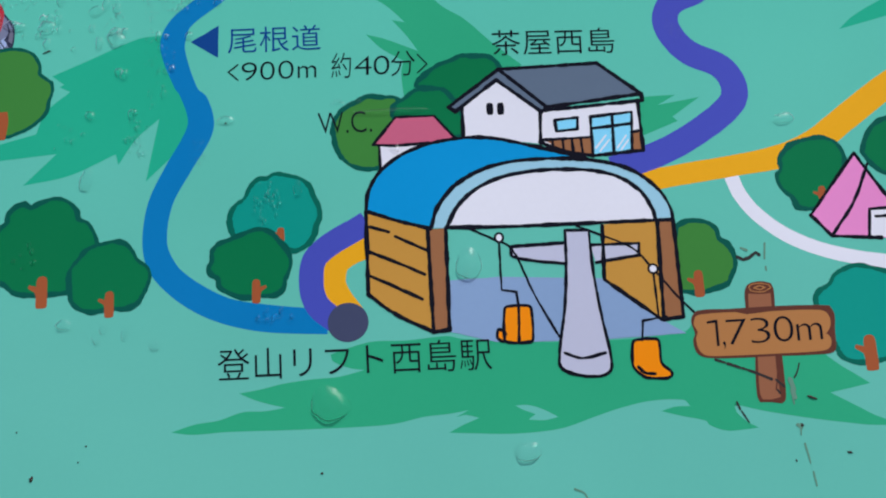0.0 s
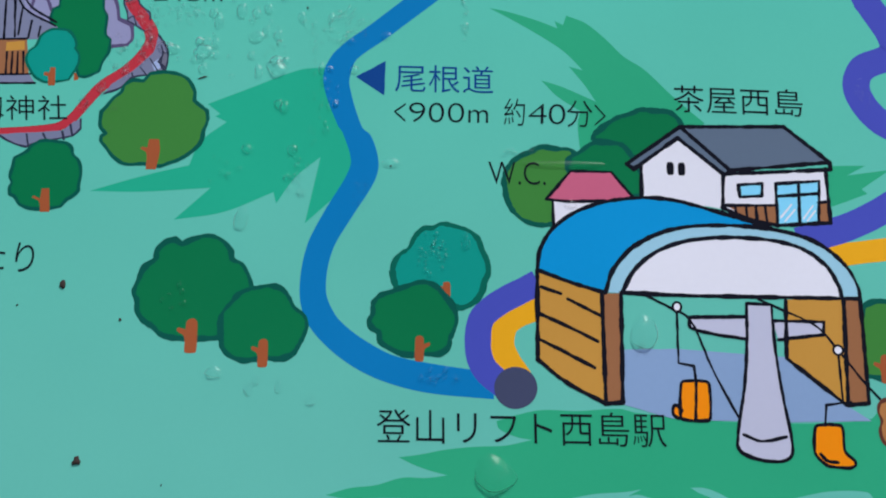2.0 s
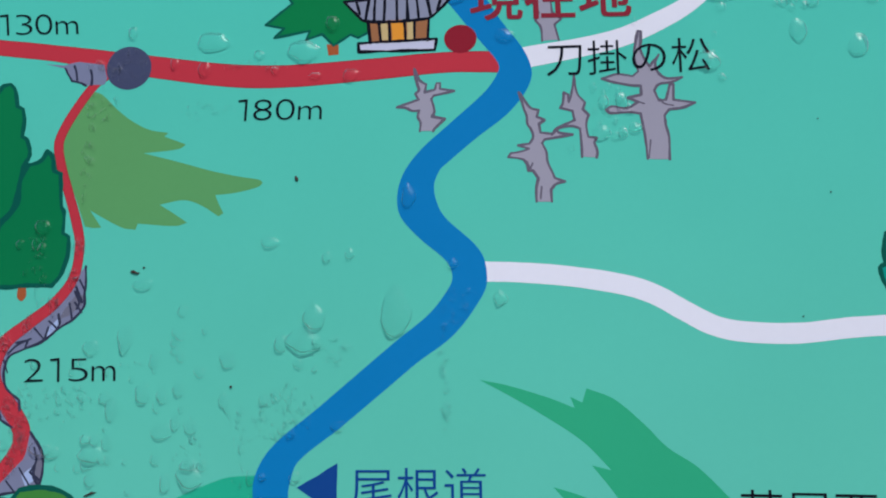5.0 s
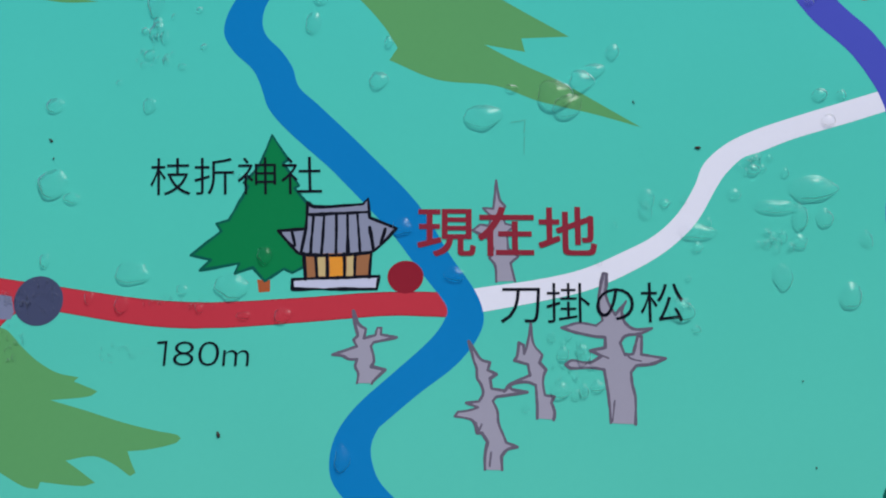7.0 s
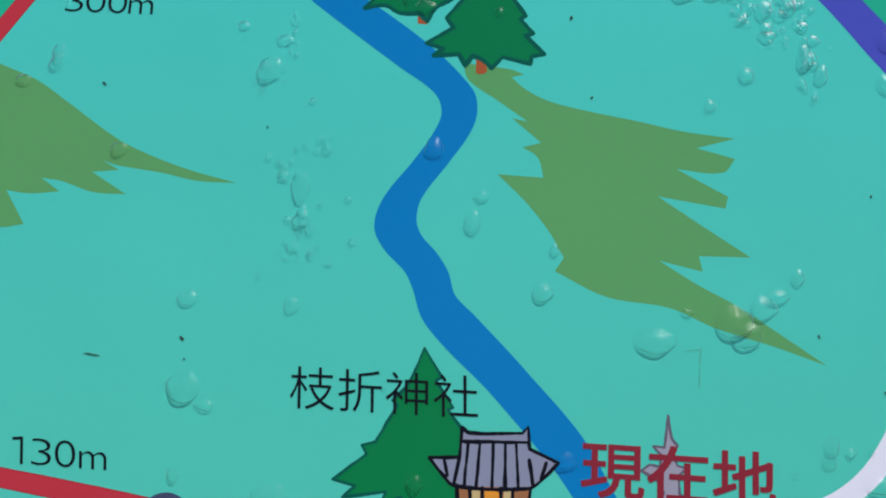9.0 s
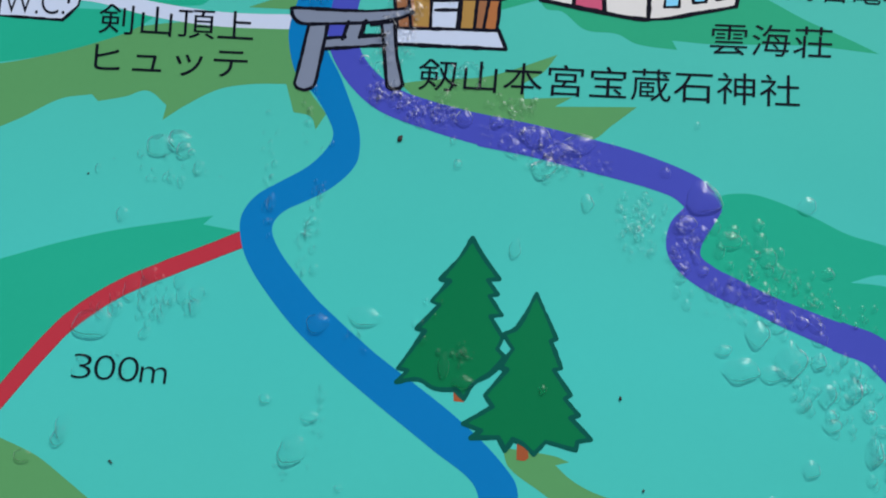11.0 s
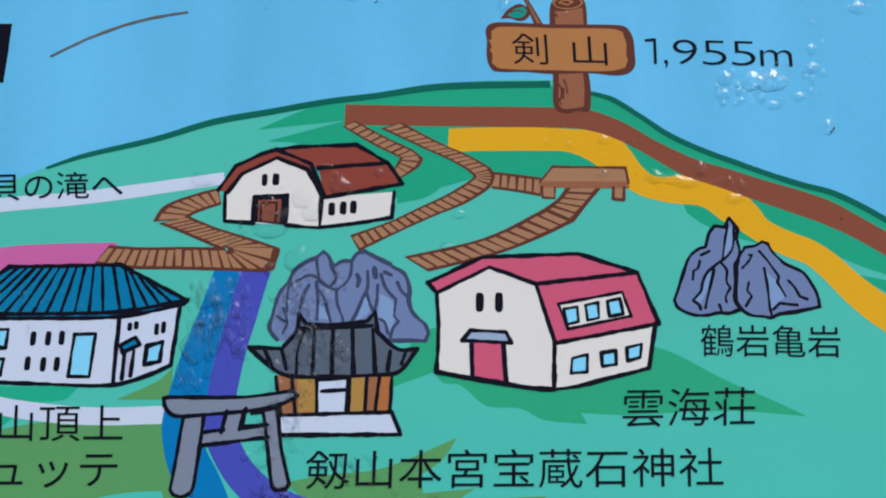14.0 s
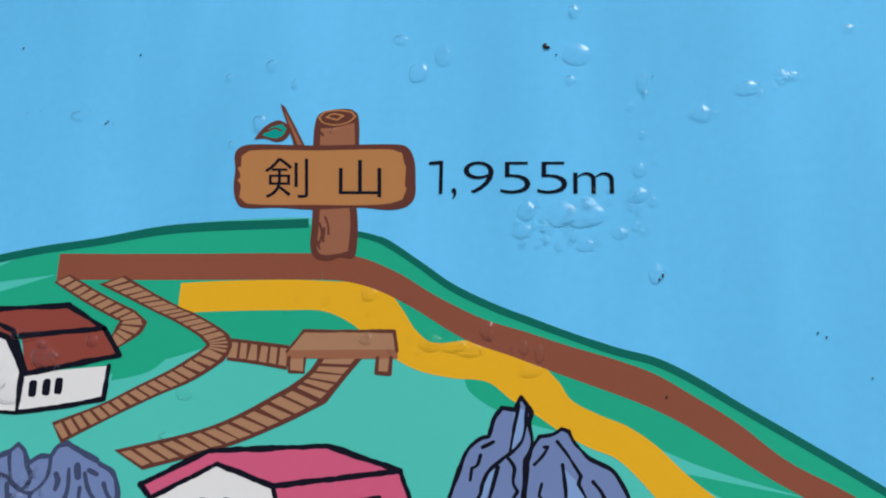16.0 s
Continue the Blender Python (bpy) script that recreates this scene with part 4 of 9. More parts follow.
line(art, "rim", RIM, 1.55, [[(-174.7, 243.0), (-168.7, 243.8), (-162.7, 242.8), (-158.5, 240.2), (-155.9, 235.3), (-155.8, 231.3), (-152.6, 228.7), (-150.3, 227.0), (-149.8, 223.2), (-151.2, 218.2), (-152.1, 213.4), (-155.1, 209.7), (-160.1, 206.1), (-164.0, 204.4), (-168.7, 202.8), (-174.6, 203.8), (-182.2, 203.5), (-187.0, 206.4), (-190.7, 210.8), (-192.7, 213.3), (-192.8, 215.4), (-190.9, 216.5), (-193.5, 219.7), (-193.6, 225.9), (-192.1, 227.6), (-189.0, 231.9), (-186.0, 234.7), (-184.9, 237.7), (-181.6, 239.9), (-177.3, 239.6), (-174.7, 243.0)]])
fill(art, "trunk", TRUNK, [(-173.7, 201.4), (-173.9, 208.4), (-176.5, 210.2), (-175.8, 211.1), (-173.6, 210.7), (-173.2, 214.4), (-169.1, 214.4), (-168.5, 209.5), (-169.6, 201.5)])

art = motif("painted_tree", 5, "round green painted tree below the old shrine")
fill(art, "crown", LEAF, [(-217.3, 212.9), (-214.6, 213.1), (-210.7, 212.6), (-206.5, 211.9), (-204.3, 210.1), (-203.6, 207.2), (-201.2, 204.9), (-199.7, 199.4), (-200.2, 194.8), (-200.0, 192.2), (-201.7, 190.1), (-204.8, 187.8), (-206.7, 185.2), (-211.8, 184.3), (-218.3, 184.1), (-223.1, 185.8), (-225.5, 189.0), (-227.6, 190.1), (-227.9, 193.0), (-227.3, 194.9), (-228.2, 197.2), (-227.5, 201.6), (-227.1, 205.5), (-222.3, 208.4), (-220.7, 210.7)])
line(art, "rim", RIM, 1.34, [[(-217.3, 212.9), (-214.6, 213.1), (-210.7, 212.6), (-206.5, 211.9), (-204.3, 210.1), (-203.6, 207.2), (-201.2, 204.9), (-199.7, 199.4), (-200.2, 194.8), (-200.0, 192.2), (-201.7, 190.1), (-204.8, 187.8), (-206.7, 185.2), (-211.8, 184.3), (-218.3, 184.1), (-223.1, 185.8), (-225.5, 189.0), (-227.6, 190.1), (-227.9, 193.0), (-227.3, 194.9), (-228.2, 197.2), (-227.5, 201.6), (-227.1, 205.5), (-222.3, 208.4), (-220.7, 210.7), (-217.3, 212.9)]])
fill(art, "trunk", TRUNK, [(-214.8, 182.8), (-215.5, 187.1), (-218.5, 188.8), (-217.7, 189.6), (-215.2, 188.3), (-214.9, 192.6), (-211.9, 192.7), (-210.9, 182.9)])
painted_tree(4, LEAFTEAL, RIM, [(110.3, 486.7), (108.1, 493.8), (102.2, 498.3), (94.5, 500.5), (87.5, 496.3), (83.1, 490.4), (83.4, 482.8), (87.3, 477.3), (94.6, 473.2), (102.3, 474.5), (107.9, 480.0)], (97.1, 471.2, 5.5), "teal painted tree beside the purple trail")

art = motif("painted_conifer", 4, "tall dark green painted tree by the rocks")
fill(art, "crown", LEAF2, [(-206.2, 292.0), (-203.8, 293.4), (-201.2, 291.6), (-200.4, 287.9), (-199.3, 281.5), (-196.5, 279.2), (-196.2, 271.8), (-194.6, 268.6), (-194.5, 260.3), (-192.3, 257.9), (-192.6, 252.3), (-194.7, 248.2), (-195.9, 243.6), (-201.3, 241.1), (-204.1, 241.3), (-207.5, 249.3), (-214.6, 260.1), (-217.9, 266.5), (-217.2, 271.4), (-214.8, 272.3), (-214.2, 277.4), (-212.2, 279.4), (-210.1, 283.4), (-209.5, 287.6), (-207.4, 289.5)])
line(art, "outline", RIM, 1.17, [[(-206.2, 292.0), (-203.8, 293.4), (-201.2, 291.6), (-200.4, 287.9), (-199.3, 281.5), (-196.5, 279.2), (-196.2, 271.8), (-194.6, 268.6), (-194.5, 260.3), (-192.3, 257.9), (-192.6, 252.3), (-194.7, 248.2), (-195.9, 243.6), (-201.3, 241.1), (-204.1, 241.3), (-207.5, 249.3), (-214.6, 260.1), (-217.9, 266.5), (-217.2, 271.4), (-214.8, 272.3), (-214.2, 277.4), (-212.2, 279.4), (-210.1, 283.4), (-209.5, 287.6), (-207.4, 289.5), (-206.2, 292.0)]])
fill(art, "trunk", TRUNK, [(-206.2, 242.9), (-203.9, 242.1), (-204.3, 239.7), (-206.0, 239.3)])

art = motif("painted_tree", 5, "teal painted tree by the old shrine")
fill(art, "crown", LEAFTEAL, [(-214.1, 262.2), (-210.3, 261.6), (-207.8, 259.3), (-206.2, 255.3), (-206.7, 253.7), (-204.8, 250.9), (-204.7, 247.0), (-206.2, 243.3), (-208.2, 239.7), (-211.7, 239.0), (-217.3, 238.5), (-221.7, 240.4), (-223.8, 242.9), (-226.4, 247.9), (-225.8, 251.7), (-223.0, 254.5), (-221.0, 259.3), (-217.2, 262.0)])
line(art, "rim", RIM2, 1.06, [[(-214.1, 262.2), (-210.3, 261.6), (-207.8, 259.3), (-206.2, 255.3), (-206.7, 253.7), (-204.8, 250.9), (-204.7, 247.0), (-206.2, 243.3), (-208.2, 239.7), (-211.7, 239.0), (-217.3, 238.5), (-221.7, 240.4), (-223.8, 242.9), (-226.4, 247.9), (-225.8, 251.7), (-223.0, 254.5), (-221.0, 259.3), (-217.2, 262.0), (-214.1, 262.2)]])
fill(art, "trunk", TRUNK, [(-216.4, 237.0), (-216.7, 241.0), (-218.7, 241.6), (-218.3, 243.0), (-216.4, 242.6), (-216.1, 245.0), (-214.0, 245.0), (-213.6, 237.1)])

art = motif("painted_conifer", 4, "dark green painted conifer with jagged edge")
fill(art, "crown", LEAF2, [(-244.0, 335.6), (-220.8, 330.7), (-220.0, 324.0), (-218.0, 323.0), (-220.9, 320.6), (-217.2, 316.9), (-220.5, 316.2), (-216.4, 312.5), (-218.6, 308.8), (-222.5, 306.9), (-226.5, 301.3), (-228.0, 299.6), (-230.3, 303.2), (-244.5, 309.6)], False)
line(art, "outline", RIM, 0.67, [[(-220.8, 330.7), (-220.0, 324.0), (-218.0, 323.0), (-220.9, 320.6), (-217.2, 316.9), (-220.5, 316.2), (-216.4, 312.5), (-218.6, 308.8), (-222.5, 306.9), (-226.5, 301.3), (-228.0, 299.6), (-230.3, 303.2)]])

art = motif("painted_conifer", 4, "tall green painted tree beside the red trail")
fill(art, "crown", LEAF2, [(-191.8, 369.7), (-189.5, 373.2), (-187.0, 373.8), (-185.4, 371.9), (-184.2, 366.1), (-182.2, 365.0), (-181.6, 360.9), (-181.9, 355.7), (-180.1, 354.3), (-179.0, 349.5), (-180.7, 345.5), (-182.4, 335.4), (-184.0, 330.5), (-189.4, 326.0), (-195.1, 325.5), (-212.2, 326.8), (-214.0, 350.1), (-204.6, 353.0), (-199.4, 355.2), (-198.2, 360.1), (-195.6, 367.7), (-193.6, 369.4)])
line(art, "outline", RIM, 1.37, [[(-191.8, 369.7), (-189.5, 373.2), (-187.0, 373.8), (-185.4, 371.9), (-184.2, 366.1), (-182.2, 365.0), (-181.6, 360.9), (-181.9, 355.7), (-180.1, 354.3), (-179.0, 349.5), (-180.7, 345.5), (-182.4, 335.4), (-184.0, 330.5), (-189.4, 326.0), (-195.1, 325.5), (-212.2, 326.8), (-214.0, 350.1), (-204.6, 353.0), (-199.4, 355.2), (-198.2, 360.1), (-195.6, 367.7), (-193.6, 369.4), (-191.8, 369.7)]])
fill(art, "trunk", TRUNK, [(-193.8, 325.5), (-191.3, 325.6), (-191.1, 322.1), (-192.5, 320.9), (-193.5, 322.1)])

art = motif("painted_conifer", 5, "green painted tree with scalloped outline")
fill(art, "crown", LEAF2, [(-173.3, 350.5), (-171.5, 349.0), (-170.5, 343.9), (-168.3, 342.9), (-167.4, 332.0), (-166.4, 330.0), (-166.4, 323.2), (-164.4, 322.0), (-164.3, 316.3), (-165.6, 311.4), (-166.8, 308.7), (-168.9, 306.2), (-176.9, 306.4), (-182.5, 305.9), (-186.9, 306.1), (-188.3, 307.5), (-187.9, 310.2), (-189.7, 314.7), (-189.4, 316.7), (-187.2, 318.2), (-187.3, 325.4), (-183.3, 330.3), (-181.6, 334.0), (-181.4, 340.3), (-179.2, 345.9), (-175.1, 347.4)])
line(art, "outline", RIM, 1.34, [[(-173.3, 350.5), (-171.5, 349.0), (-170.5, 343.9), (-168.3, 342.9), (-167.4, 332.0), (-166.4, 330.0), (-166.4, 323.2), (-164.4, 322.0), (-164.3, 316.3), (-165.6, 311.4), (-166.8, 308.7), (-168.9, 306.2), (-176.9, 306.4), (-182.5, 305.9), (-186.9, 306.1), (-188.3, 307.5), (-187.9, 310.2), (-189.7, 314.7), (-189.4, 316.7), (-187.2, 318.2), (-187.3, 325.4), (-183.3, 330.3), (-181.6, 334.0), (-181.4, 340.3), (-179.2, 345.9), (-175.1, 347.4), (-173.3, 350.5)]])
fill(art, "trunk", TRUNK, [(-179.7, 305.6), (-177.1, 305.6), (-176.9, 302.9), (-178.2, 301.3), (-179.7, 302.5)])

art = motif("painted_conifer", 4, "teal painted tree beside a grey gate")
fill(art, "crown", LEAFTEAL, [(98.6, 333.4), (100.0, 332.0), (101.1, 328.4), (102.1, 325.7), (103.6, 326.5), (104.4, 323.9), (106.7, 316.3), (107.1, 311.0), (106.2, 300.6), (105.2, 297.2), (100.5, 297.1), (96.3, 296.3), (92.2, 297.8), (91.4, 299.0), (92.5, 300.2), (90.2, 301.1), (88.7, 304.4), (88.1, 307.9), (89.0, 308.7), (90.1, 309.2), (89.7, 313.1), (90.7, 318.9), (92.8, 319.3), (93.5, 326.0), (96.0, 328.7), (96.9, 331.5)])
line(art, "outline", RIM, 1.36, [[(98.6, 333.4), (100.0, 332.0), (101.1, 328.4), (102.1, 325.7), (103.6, 326.5), (104.4, 323.9), (106.7, 316.3), (107.1, 311.0), (106.2, 300.6), (105.2, 297.2), (100.5, 297.1), (96.3, 296.3), (92.2, 297.8), (91.4, 299.0), (92.5, 300.2), (90.2, 301.1), (88.7, 304.4), (88.1, 307.9), (89.0, 308.7), (90.1, 309.2), (89.7, 313.1), (90.7, 318.9), (92.8, 319.3), (93.5, 326.0), (96.0, 328.7), (96.9, 331.5), (98.6, 333.4)]])
fill(art, "trunk", TRUNK, [(99.3, 296.1), (101.5, 296.2), (101.6, 293.3), (99.4, 293.0)])

art = motif("painted_conifer", 4, "dark green painted fir with jagged edge")
fill(art, "trunk", TRUNK, [(-89.4, 528.1), (-86.2, 527.7), (-86.3, 524.9), (-89.1, 525.0)])
fill(art, "crown", LEAF2, [(-87.3, 571.9), (-84.4, 567.2), (-79.0, 560.3), (-82.2, 559.8), (-79.2, 555.9), (-81.5, 555.2), (-77.6, 550.0), (-80.8, 549.4), (-77.0, 543.6), (-78.3, 540.3), (-76.0, 538.1), (-79.4, 533.6), (-84.1, 530.1), (-86.4, 525.8), (-88.9, 528.2), (-94.4, 528.0), (-99.2, 530.2), (-105.0, 529.1), (-102.2, 532.6), (-105.0, 532.9), (-98.5, 543.9), (-100.8, 544.4), (-95.1, 551.6), (-97.4, 552.6), (-92.8, 558.7), (-95.4, 559.1), (-90.4, 566.0)], False)
line(art, "outline", RIM, 1.24, [[(-87.3, 571.9), (-84.4, 567.2), (-79.0, 560.3), (-82.2, 559.8), (-79.2, 555.9), (-81.5, 555.2), (-77.6, 550.0), (-80.8, 549.4), (-77.0, 543.6), (-78.3, 540.3), (-76.0, 538.1), (-79.4, 533.6), (-84.1, 530.1), (-86.4, 525.8), (-88.9, 528.2), (-94.4, 528.0), (-99.2, 530.2), (-105.0, 529.1), (-102.2, 532.6), (-105.0, 532.9), (-98.5, 543.9), (-100.8, 544.4), (-95.1, 551.6), (-97.4, 552.6), (-92.8, 558.7), (-95.4, 559.1), (-90.4, 566.0), (-87.3, 571.9)]])

art = motif("painted_conifer", 5, "dark green painted fir standing in front")
fill(art, "trunk", TRUNK, [(-71.4, 515.6), (-68.7, 515.1), (-68.0, 511.3), (-69.1, 510.4), (-71.2, 510.5)])
fill(art, "crown", LEAF2, [(-68.4, 556.8), (-65.3, 550.6), (-62.3, 544.4), (-63.8, 543.6), (-60.5, 536.2), (-62.6, 535.6), (-57.6, 529.0), (-59.2, 527.9), (-55.3, 523.7), (-57.4, 522.8), (-51.7, 517.4), (-55.3, 516.5), (-55.6, 514.2), (-63.7, 515.9), (-66.7, 512.3), (-69.7, 514.8), (-72.5, 515.8), (-74.4, 512.7), (-76.4, 516.1), (-83.7, 515.4), (-81.1, 517.6), (-86.1, 519.1), (-78.5, 524.3), (-80.8, 527.2), (-75.3, 534.7), (-77.4, 535.3), (-74.0, 540.6), (-76.8, 544.6), (-73.2, 546.8)], False)
line(art, "outline", RIM, 1.21, [[(-68.4, 556.8), (-65.3, 550.6), (-62.3, 544.4), (-63.8, 543.6), (-60.5, 536.2), (-62.6, 535.6), (-57.6, 529.0), (-59.2, 527.9), (-55.3, 523.7), (-57.4, 522.8), (-51.7, 517.4), (-55.3, 516.5), (-55.6, 514.2), (-63.7, 515.9), (-66.7, 512.3), (-69.7, 514.8), (-72.5, 515.8), (-74.4, 512.7), (-76.4, 516.1), (-83.7, 515.4), (-81.1, 517.6), (-86.1, 519.1), (-78.5, 524.3), (-80.8, 527.2), (-75.3, 534.7), (-77.4, 535.3), (-74.0, 540.6), (-76.8, 544.6), (-73.2, 546.8), (-68.4, 556.8)]])

art = motif("painted_conifer", 3, "green painted fir behind the small shrine")
fill(art, "trunk", TRUNK, [(-83.0, 385.0), (-79.1, 384.8), (-79.0, 381.4), (-82.3, 381.1)])
fill(art, "crown", LEAF3, [(-80.7, 429.5), (-75.4, 421.7), (-77.0, 420.7), (-71.8, 413.6), (-73.2, 412.9), (-65.4, 402.0), (-66.4, 390.4), (-72.7, 387.0), (-75.2, 388.2), (-80.7, 384.5), (-84.5, 388.6), (-89.7, 386.8), (-88.6, 389.8), (-100.2, 387.7), (-97.1, 390.9), (-103.2, 392.3), (-94.5, 399.6), (-96.0, 401.9), (-92.4, 403.0), (-87.1, 413.3), (-88.6, 414.6), (-84.5, 419.5)], False)
line(art, "outline", RIM, 0.82, [[(-80.7, 429.5), (-75.4, 421.7), (-77.0, 420.7), (-71.8, 413.6), (-73.2, 412.9), (-65.4, 402.0), (-66.4, 390.4), (-72.7, 387.0), (-75.2, 388.2), (-80.7, 384.5), (-84.5, 388.6), (-89.7, 386.8), (-88.6, 389.8), (-100.2, 387.7), (-97.1, 390.9), (-103.2, 392.3), (-94.5, 399.6), (-96.0, 401.9), (-92.4, 403.0), (-87.1, 413.3), (-88.6, 414.6), (-84.5, 419.5), (-80.7, 429.5)]])

art = motif("painted_bare_tree", 5, "largest grey bare pine, painted")
fill(art, "trunk", BARE, [(19.2, 344.0), (19.0, 348.3), (18.3, 354.1), (17.6, 359.0), (14.1, 359.5), (8.1, 359.4), (6.8, 360.4), (8.6, 361.6), (13.2, 361.0), (17.0, 362.9), (13.8, 364.4), (18.0, 365.3), (18.0, 368.3), (14.5, 368.6), (8.5, 370.0), (5.7, 371.0), (10.9, 372.4), (15.5, 371.6), (17.4, 373.2), (16.6, 376.2), (16.3, 379.7), (17.7, 386.9), (18.7, 386.7), (18.5, 383.2), (18.2, 381.2), (19.4, 377.6), (21.0, 374.8), (24.1, 378.7), (22.9, 375.8), (23.7, 372.6), (26.1, 370.7), (31.2, 370.9), (28.4, 369.5), (23.7, 368.6), (22.2, 366.7), (23.5, 363.2), (25.8, 363.5), (27.2, 368.7), (28.3, 368.5), (28.1, 363.4), (34.9, 362.3), (31.2, 360.8), (26.6, 360.2), (25.1, 358.3), (25.4, 354.9), (26.2, 351.0), (26.1, 343.8)], False)
line(art, "outline", BARELINE, 0.82, [[(19.2, 344.0), (19.0, 348.3), (18.3, 354.1), (17.6, 359.0), (14.1, 359.5), (8.1, 359.4), (6.8, 360.4), (8.6, 361.6), (13.2, 361.0), (17.0, 362.9), (13.8, 364.4), (18.0, 365.3), (18.0, 368.3), (14.5, 368.6), (8.5, 370.0), (5.7, 371.0), (10.9, 372.4), (15.5, 371.6), (17.4, 373.2), (16.6, 376.2), (16.3, 379.7), (17.7, 386.9), (18.7, 386.7), (18.5, 383.2), (18.2, 381.2), (19.4, 377.6), (21.0, 374.8), (24.1, 378.7), (22.9, 375.8), (23.7, 372.6), (26.1, 370.7), (31.2, 370.9), (28.4, 369.5), (23.7, 368.6), (22.2, 366.7), (23.5, 363.2), (25.8, 363.5), (27.2, 368.7), (28.3, 368.5), (28.1, 363.4), (34.9, 362.3), (31.2, 360.8), (26.6, 360.2), (25.1, 358.3), (25.4, 354.9), (26.2, 351.0), (26.1, 343.8)]])
line(art, "crease", BARELINE, 0.54, [[(20.4, 350.2), (19.7, 344.4)], [(24.0, 363.7), (25.1, 362.2), (28.0, 361.5)], [(16.1, 363.4), (18.8, 362.3)]])

art = motif("painted_bare_tree", 5, "small grey bare pine, painted")
fill(art, "trunk", BARE, [(-1.3, 345.1), (-1.4, 350.7), (-1.7, 354.5), (-4.5, 355.4), (-8.2, 354.7), (-10.6, 352.6), (-9.1, 354.7), (-6.8, 355.8), (-3.3, 357.3), (-3.9, 360.4), (-7.8, 361.5), (-6.9, 362.9), (-6.5, 366.6), (-5.1, 365.9), (-5.0, 363.4), (-4.2, 365.4), (-3.1, 372.1), (-2.3, 366.3), (0.2, 363.1), (-0.6, 360.9), (1.2, 358.9), (0.4, 356.4), (0.5, 353.5), (0.9, 351.6), (3.5, 351.3), (2.7, 349.6), (3.6, 346.7), (3.3, 344.8)], False)
line(art, "outline", BARELINE, 0.81, [[(-1.3, 345.1), (-1.4, 350.7), (-1.7, 354.5), (-4.5, 355.4), (-8.2, 354.7), (-10.6, 352.6), (-9.1, 354.7), (-6.8, 355.8), (-3.3, 357.3), (-3.9, 360.4), (-7.8, 361.5), (-6.9, 362.9), (-6.5, 366.6), (-5.1, 365.9), (-5.0, 363.4), (-4.2, 365.4), (-3.1, 372.1), (-2.3, 366.3), (0.2, 363.1), (-0.6, 360.9), (1.2, 358.9), (0.4, 356.4), (0.5, 353.5), (0.9, 351.6), (3.5, 351.3), (2.7, 349.6), (3.6, 346.7), (3.3, 344.8)]])

art = motif("painted_bare_tree", 5, "slender grey bare pine, painted")
fill(art, "trunk", BARE, [(-15.9, 330.8), (-16.0, 334.6), (-15.2, 338.4), (-16.8, 340.9), (-18.2, 340.9), (-19.1, 343.8), (-20.2, 344.8), (-24.6, 345.5), (-23.6, 346.8), (-20.4, 347.2), (-18.0, 348.1), (-21.3, 349.3), (-17.7, 349.8), (-16.6, 352.0), (-17.3, 354.9), (-18.3, 356.4), (-18.5, 359.3), (-19.2, 361.3), (-20.8, 366.9), (-19.6, 365.2), (-17.3, 361.7), (-14.7, 360.9), (-15.3, 358.7), (-12.8, 357.5), (-14.6, 356.3), (-14.2, 353.4), (-11.0, 353.0), (-9.1, 353.9), (-8.2, 353.2), (-4.1, 352.5), (-8.3, 351.8), (-12.9, 351.1), (-13.8, 349.9), (-12.5, 347.0), (-12.3, 344.1), (-10.8, 340.3), (-10.0, 338.3), (-6.8, 337.1), (-9.6, 336.4), (-11.3, 334.5), (-11.1, 330.7)], False)
line(art, "outline", BARELINE, 0.81, [[(-15.9, 330.8), (-16.0, 334.6), (-15.2, 338.4), (-16.8, 340.9), (-18.2, 340.9), (-19.1, 343.8), (-20.2, 344.8), (-24.6, 345.5), (-23.6, 346.8), (-20.4, 347.2), (-18.0, 348.1), (-21.3, 349.3), (-17.7, 349.8), (-16.6, 352.0), (-17.3, 354.9), (-18.3, 356.4), (-18.5, 359.3), (-19.2, 361.3), (-20.8, 366.9), (-19.6, 365.2), (-17.3, 361.7), (-14.7, 360.9), (-15.3, 358.7), (-12.8, 357.5), (-14.6, 356.3), (-14.2, 353.4), (-11.0, 353.0), (-9.1, 353.9), (-8.2, 353.2), (-4.1, 352.5), (-8.3, 351.8), (-12.9, 351.1), (-13.8, 349.9), (-12.5, 347.0), (-12.3, 344.1), (-10.8, 340.3), (-10.0, 338.3), (-6.8, 337.1), (-9.6, 336.4), (-11.3, 334.5), (-11.1, 330.7)]])
line(art, "crease", BARELINE, 0.54, [[(-18.6, 343.8), (-17.7, 341.3), (-16.9, 343.3)], [(-14.2, 335.5), (-14.6, 331.7)]])

art = motif("painted_bare_tree", 5, "little grey bare pine, painted")
fill(art, "trunk", BARE, [(-52.6, 354.7), (-52.4, 357.6), (-53.3, 359.6), (-52.8, 361.6), (-55.2, 361.6), (-57.1, 362.6), (-59.9, 362.9), (-55.6, 364.4), (-53.0, 365.3), (-54.0, 367.3), (-52.8, 368.5), (-53.6, 371.5), (-54.3, 375.7), (-52.8, 372.0), (-50.5, 370.4), (-51.0, 367.7), (-47.7, 368.6), (-47.2, 370.8), (-46.0, 370.8), (-46.1, 368.8), (-41.5, 368.0), (-45.3, 367.1), (-48.1, 366.6), (-48.9, 365.4), (-47.9, 361.4), (-48.6, 359.5), (-44.6, 358.6), (-46.3, 357.0), (-48.1, 355.1), (-48.3, 354.6)], False)
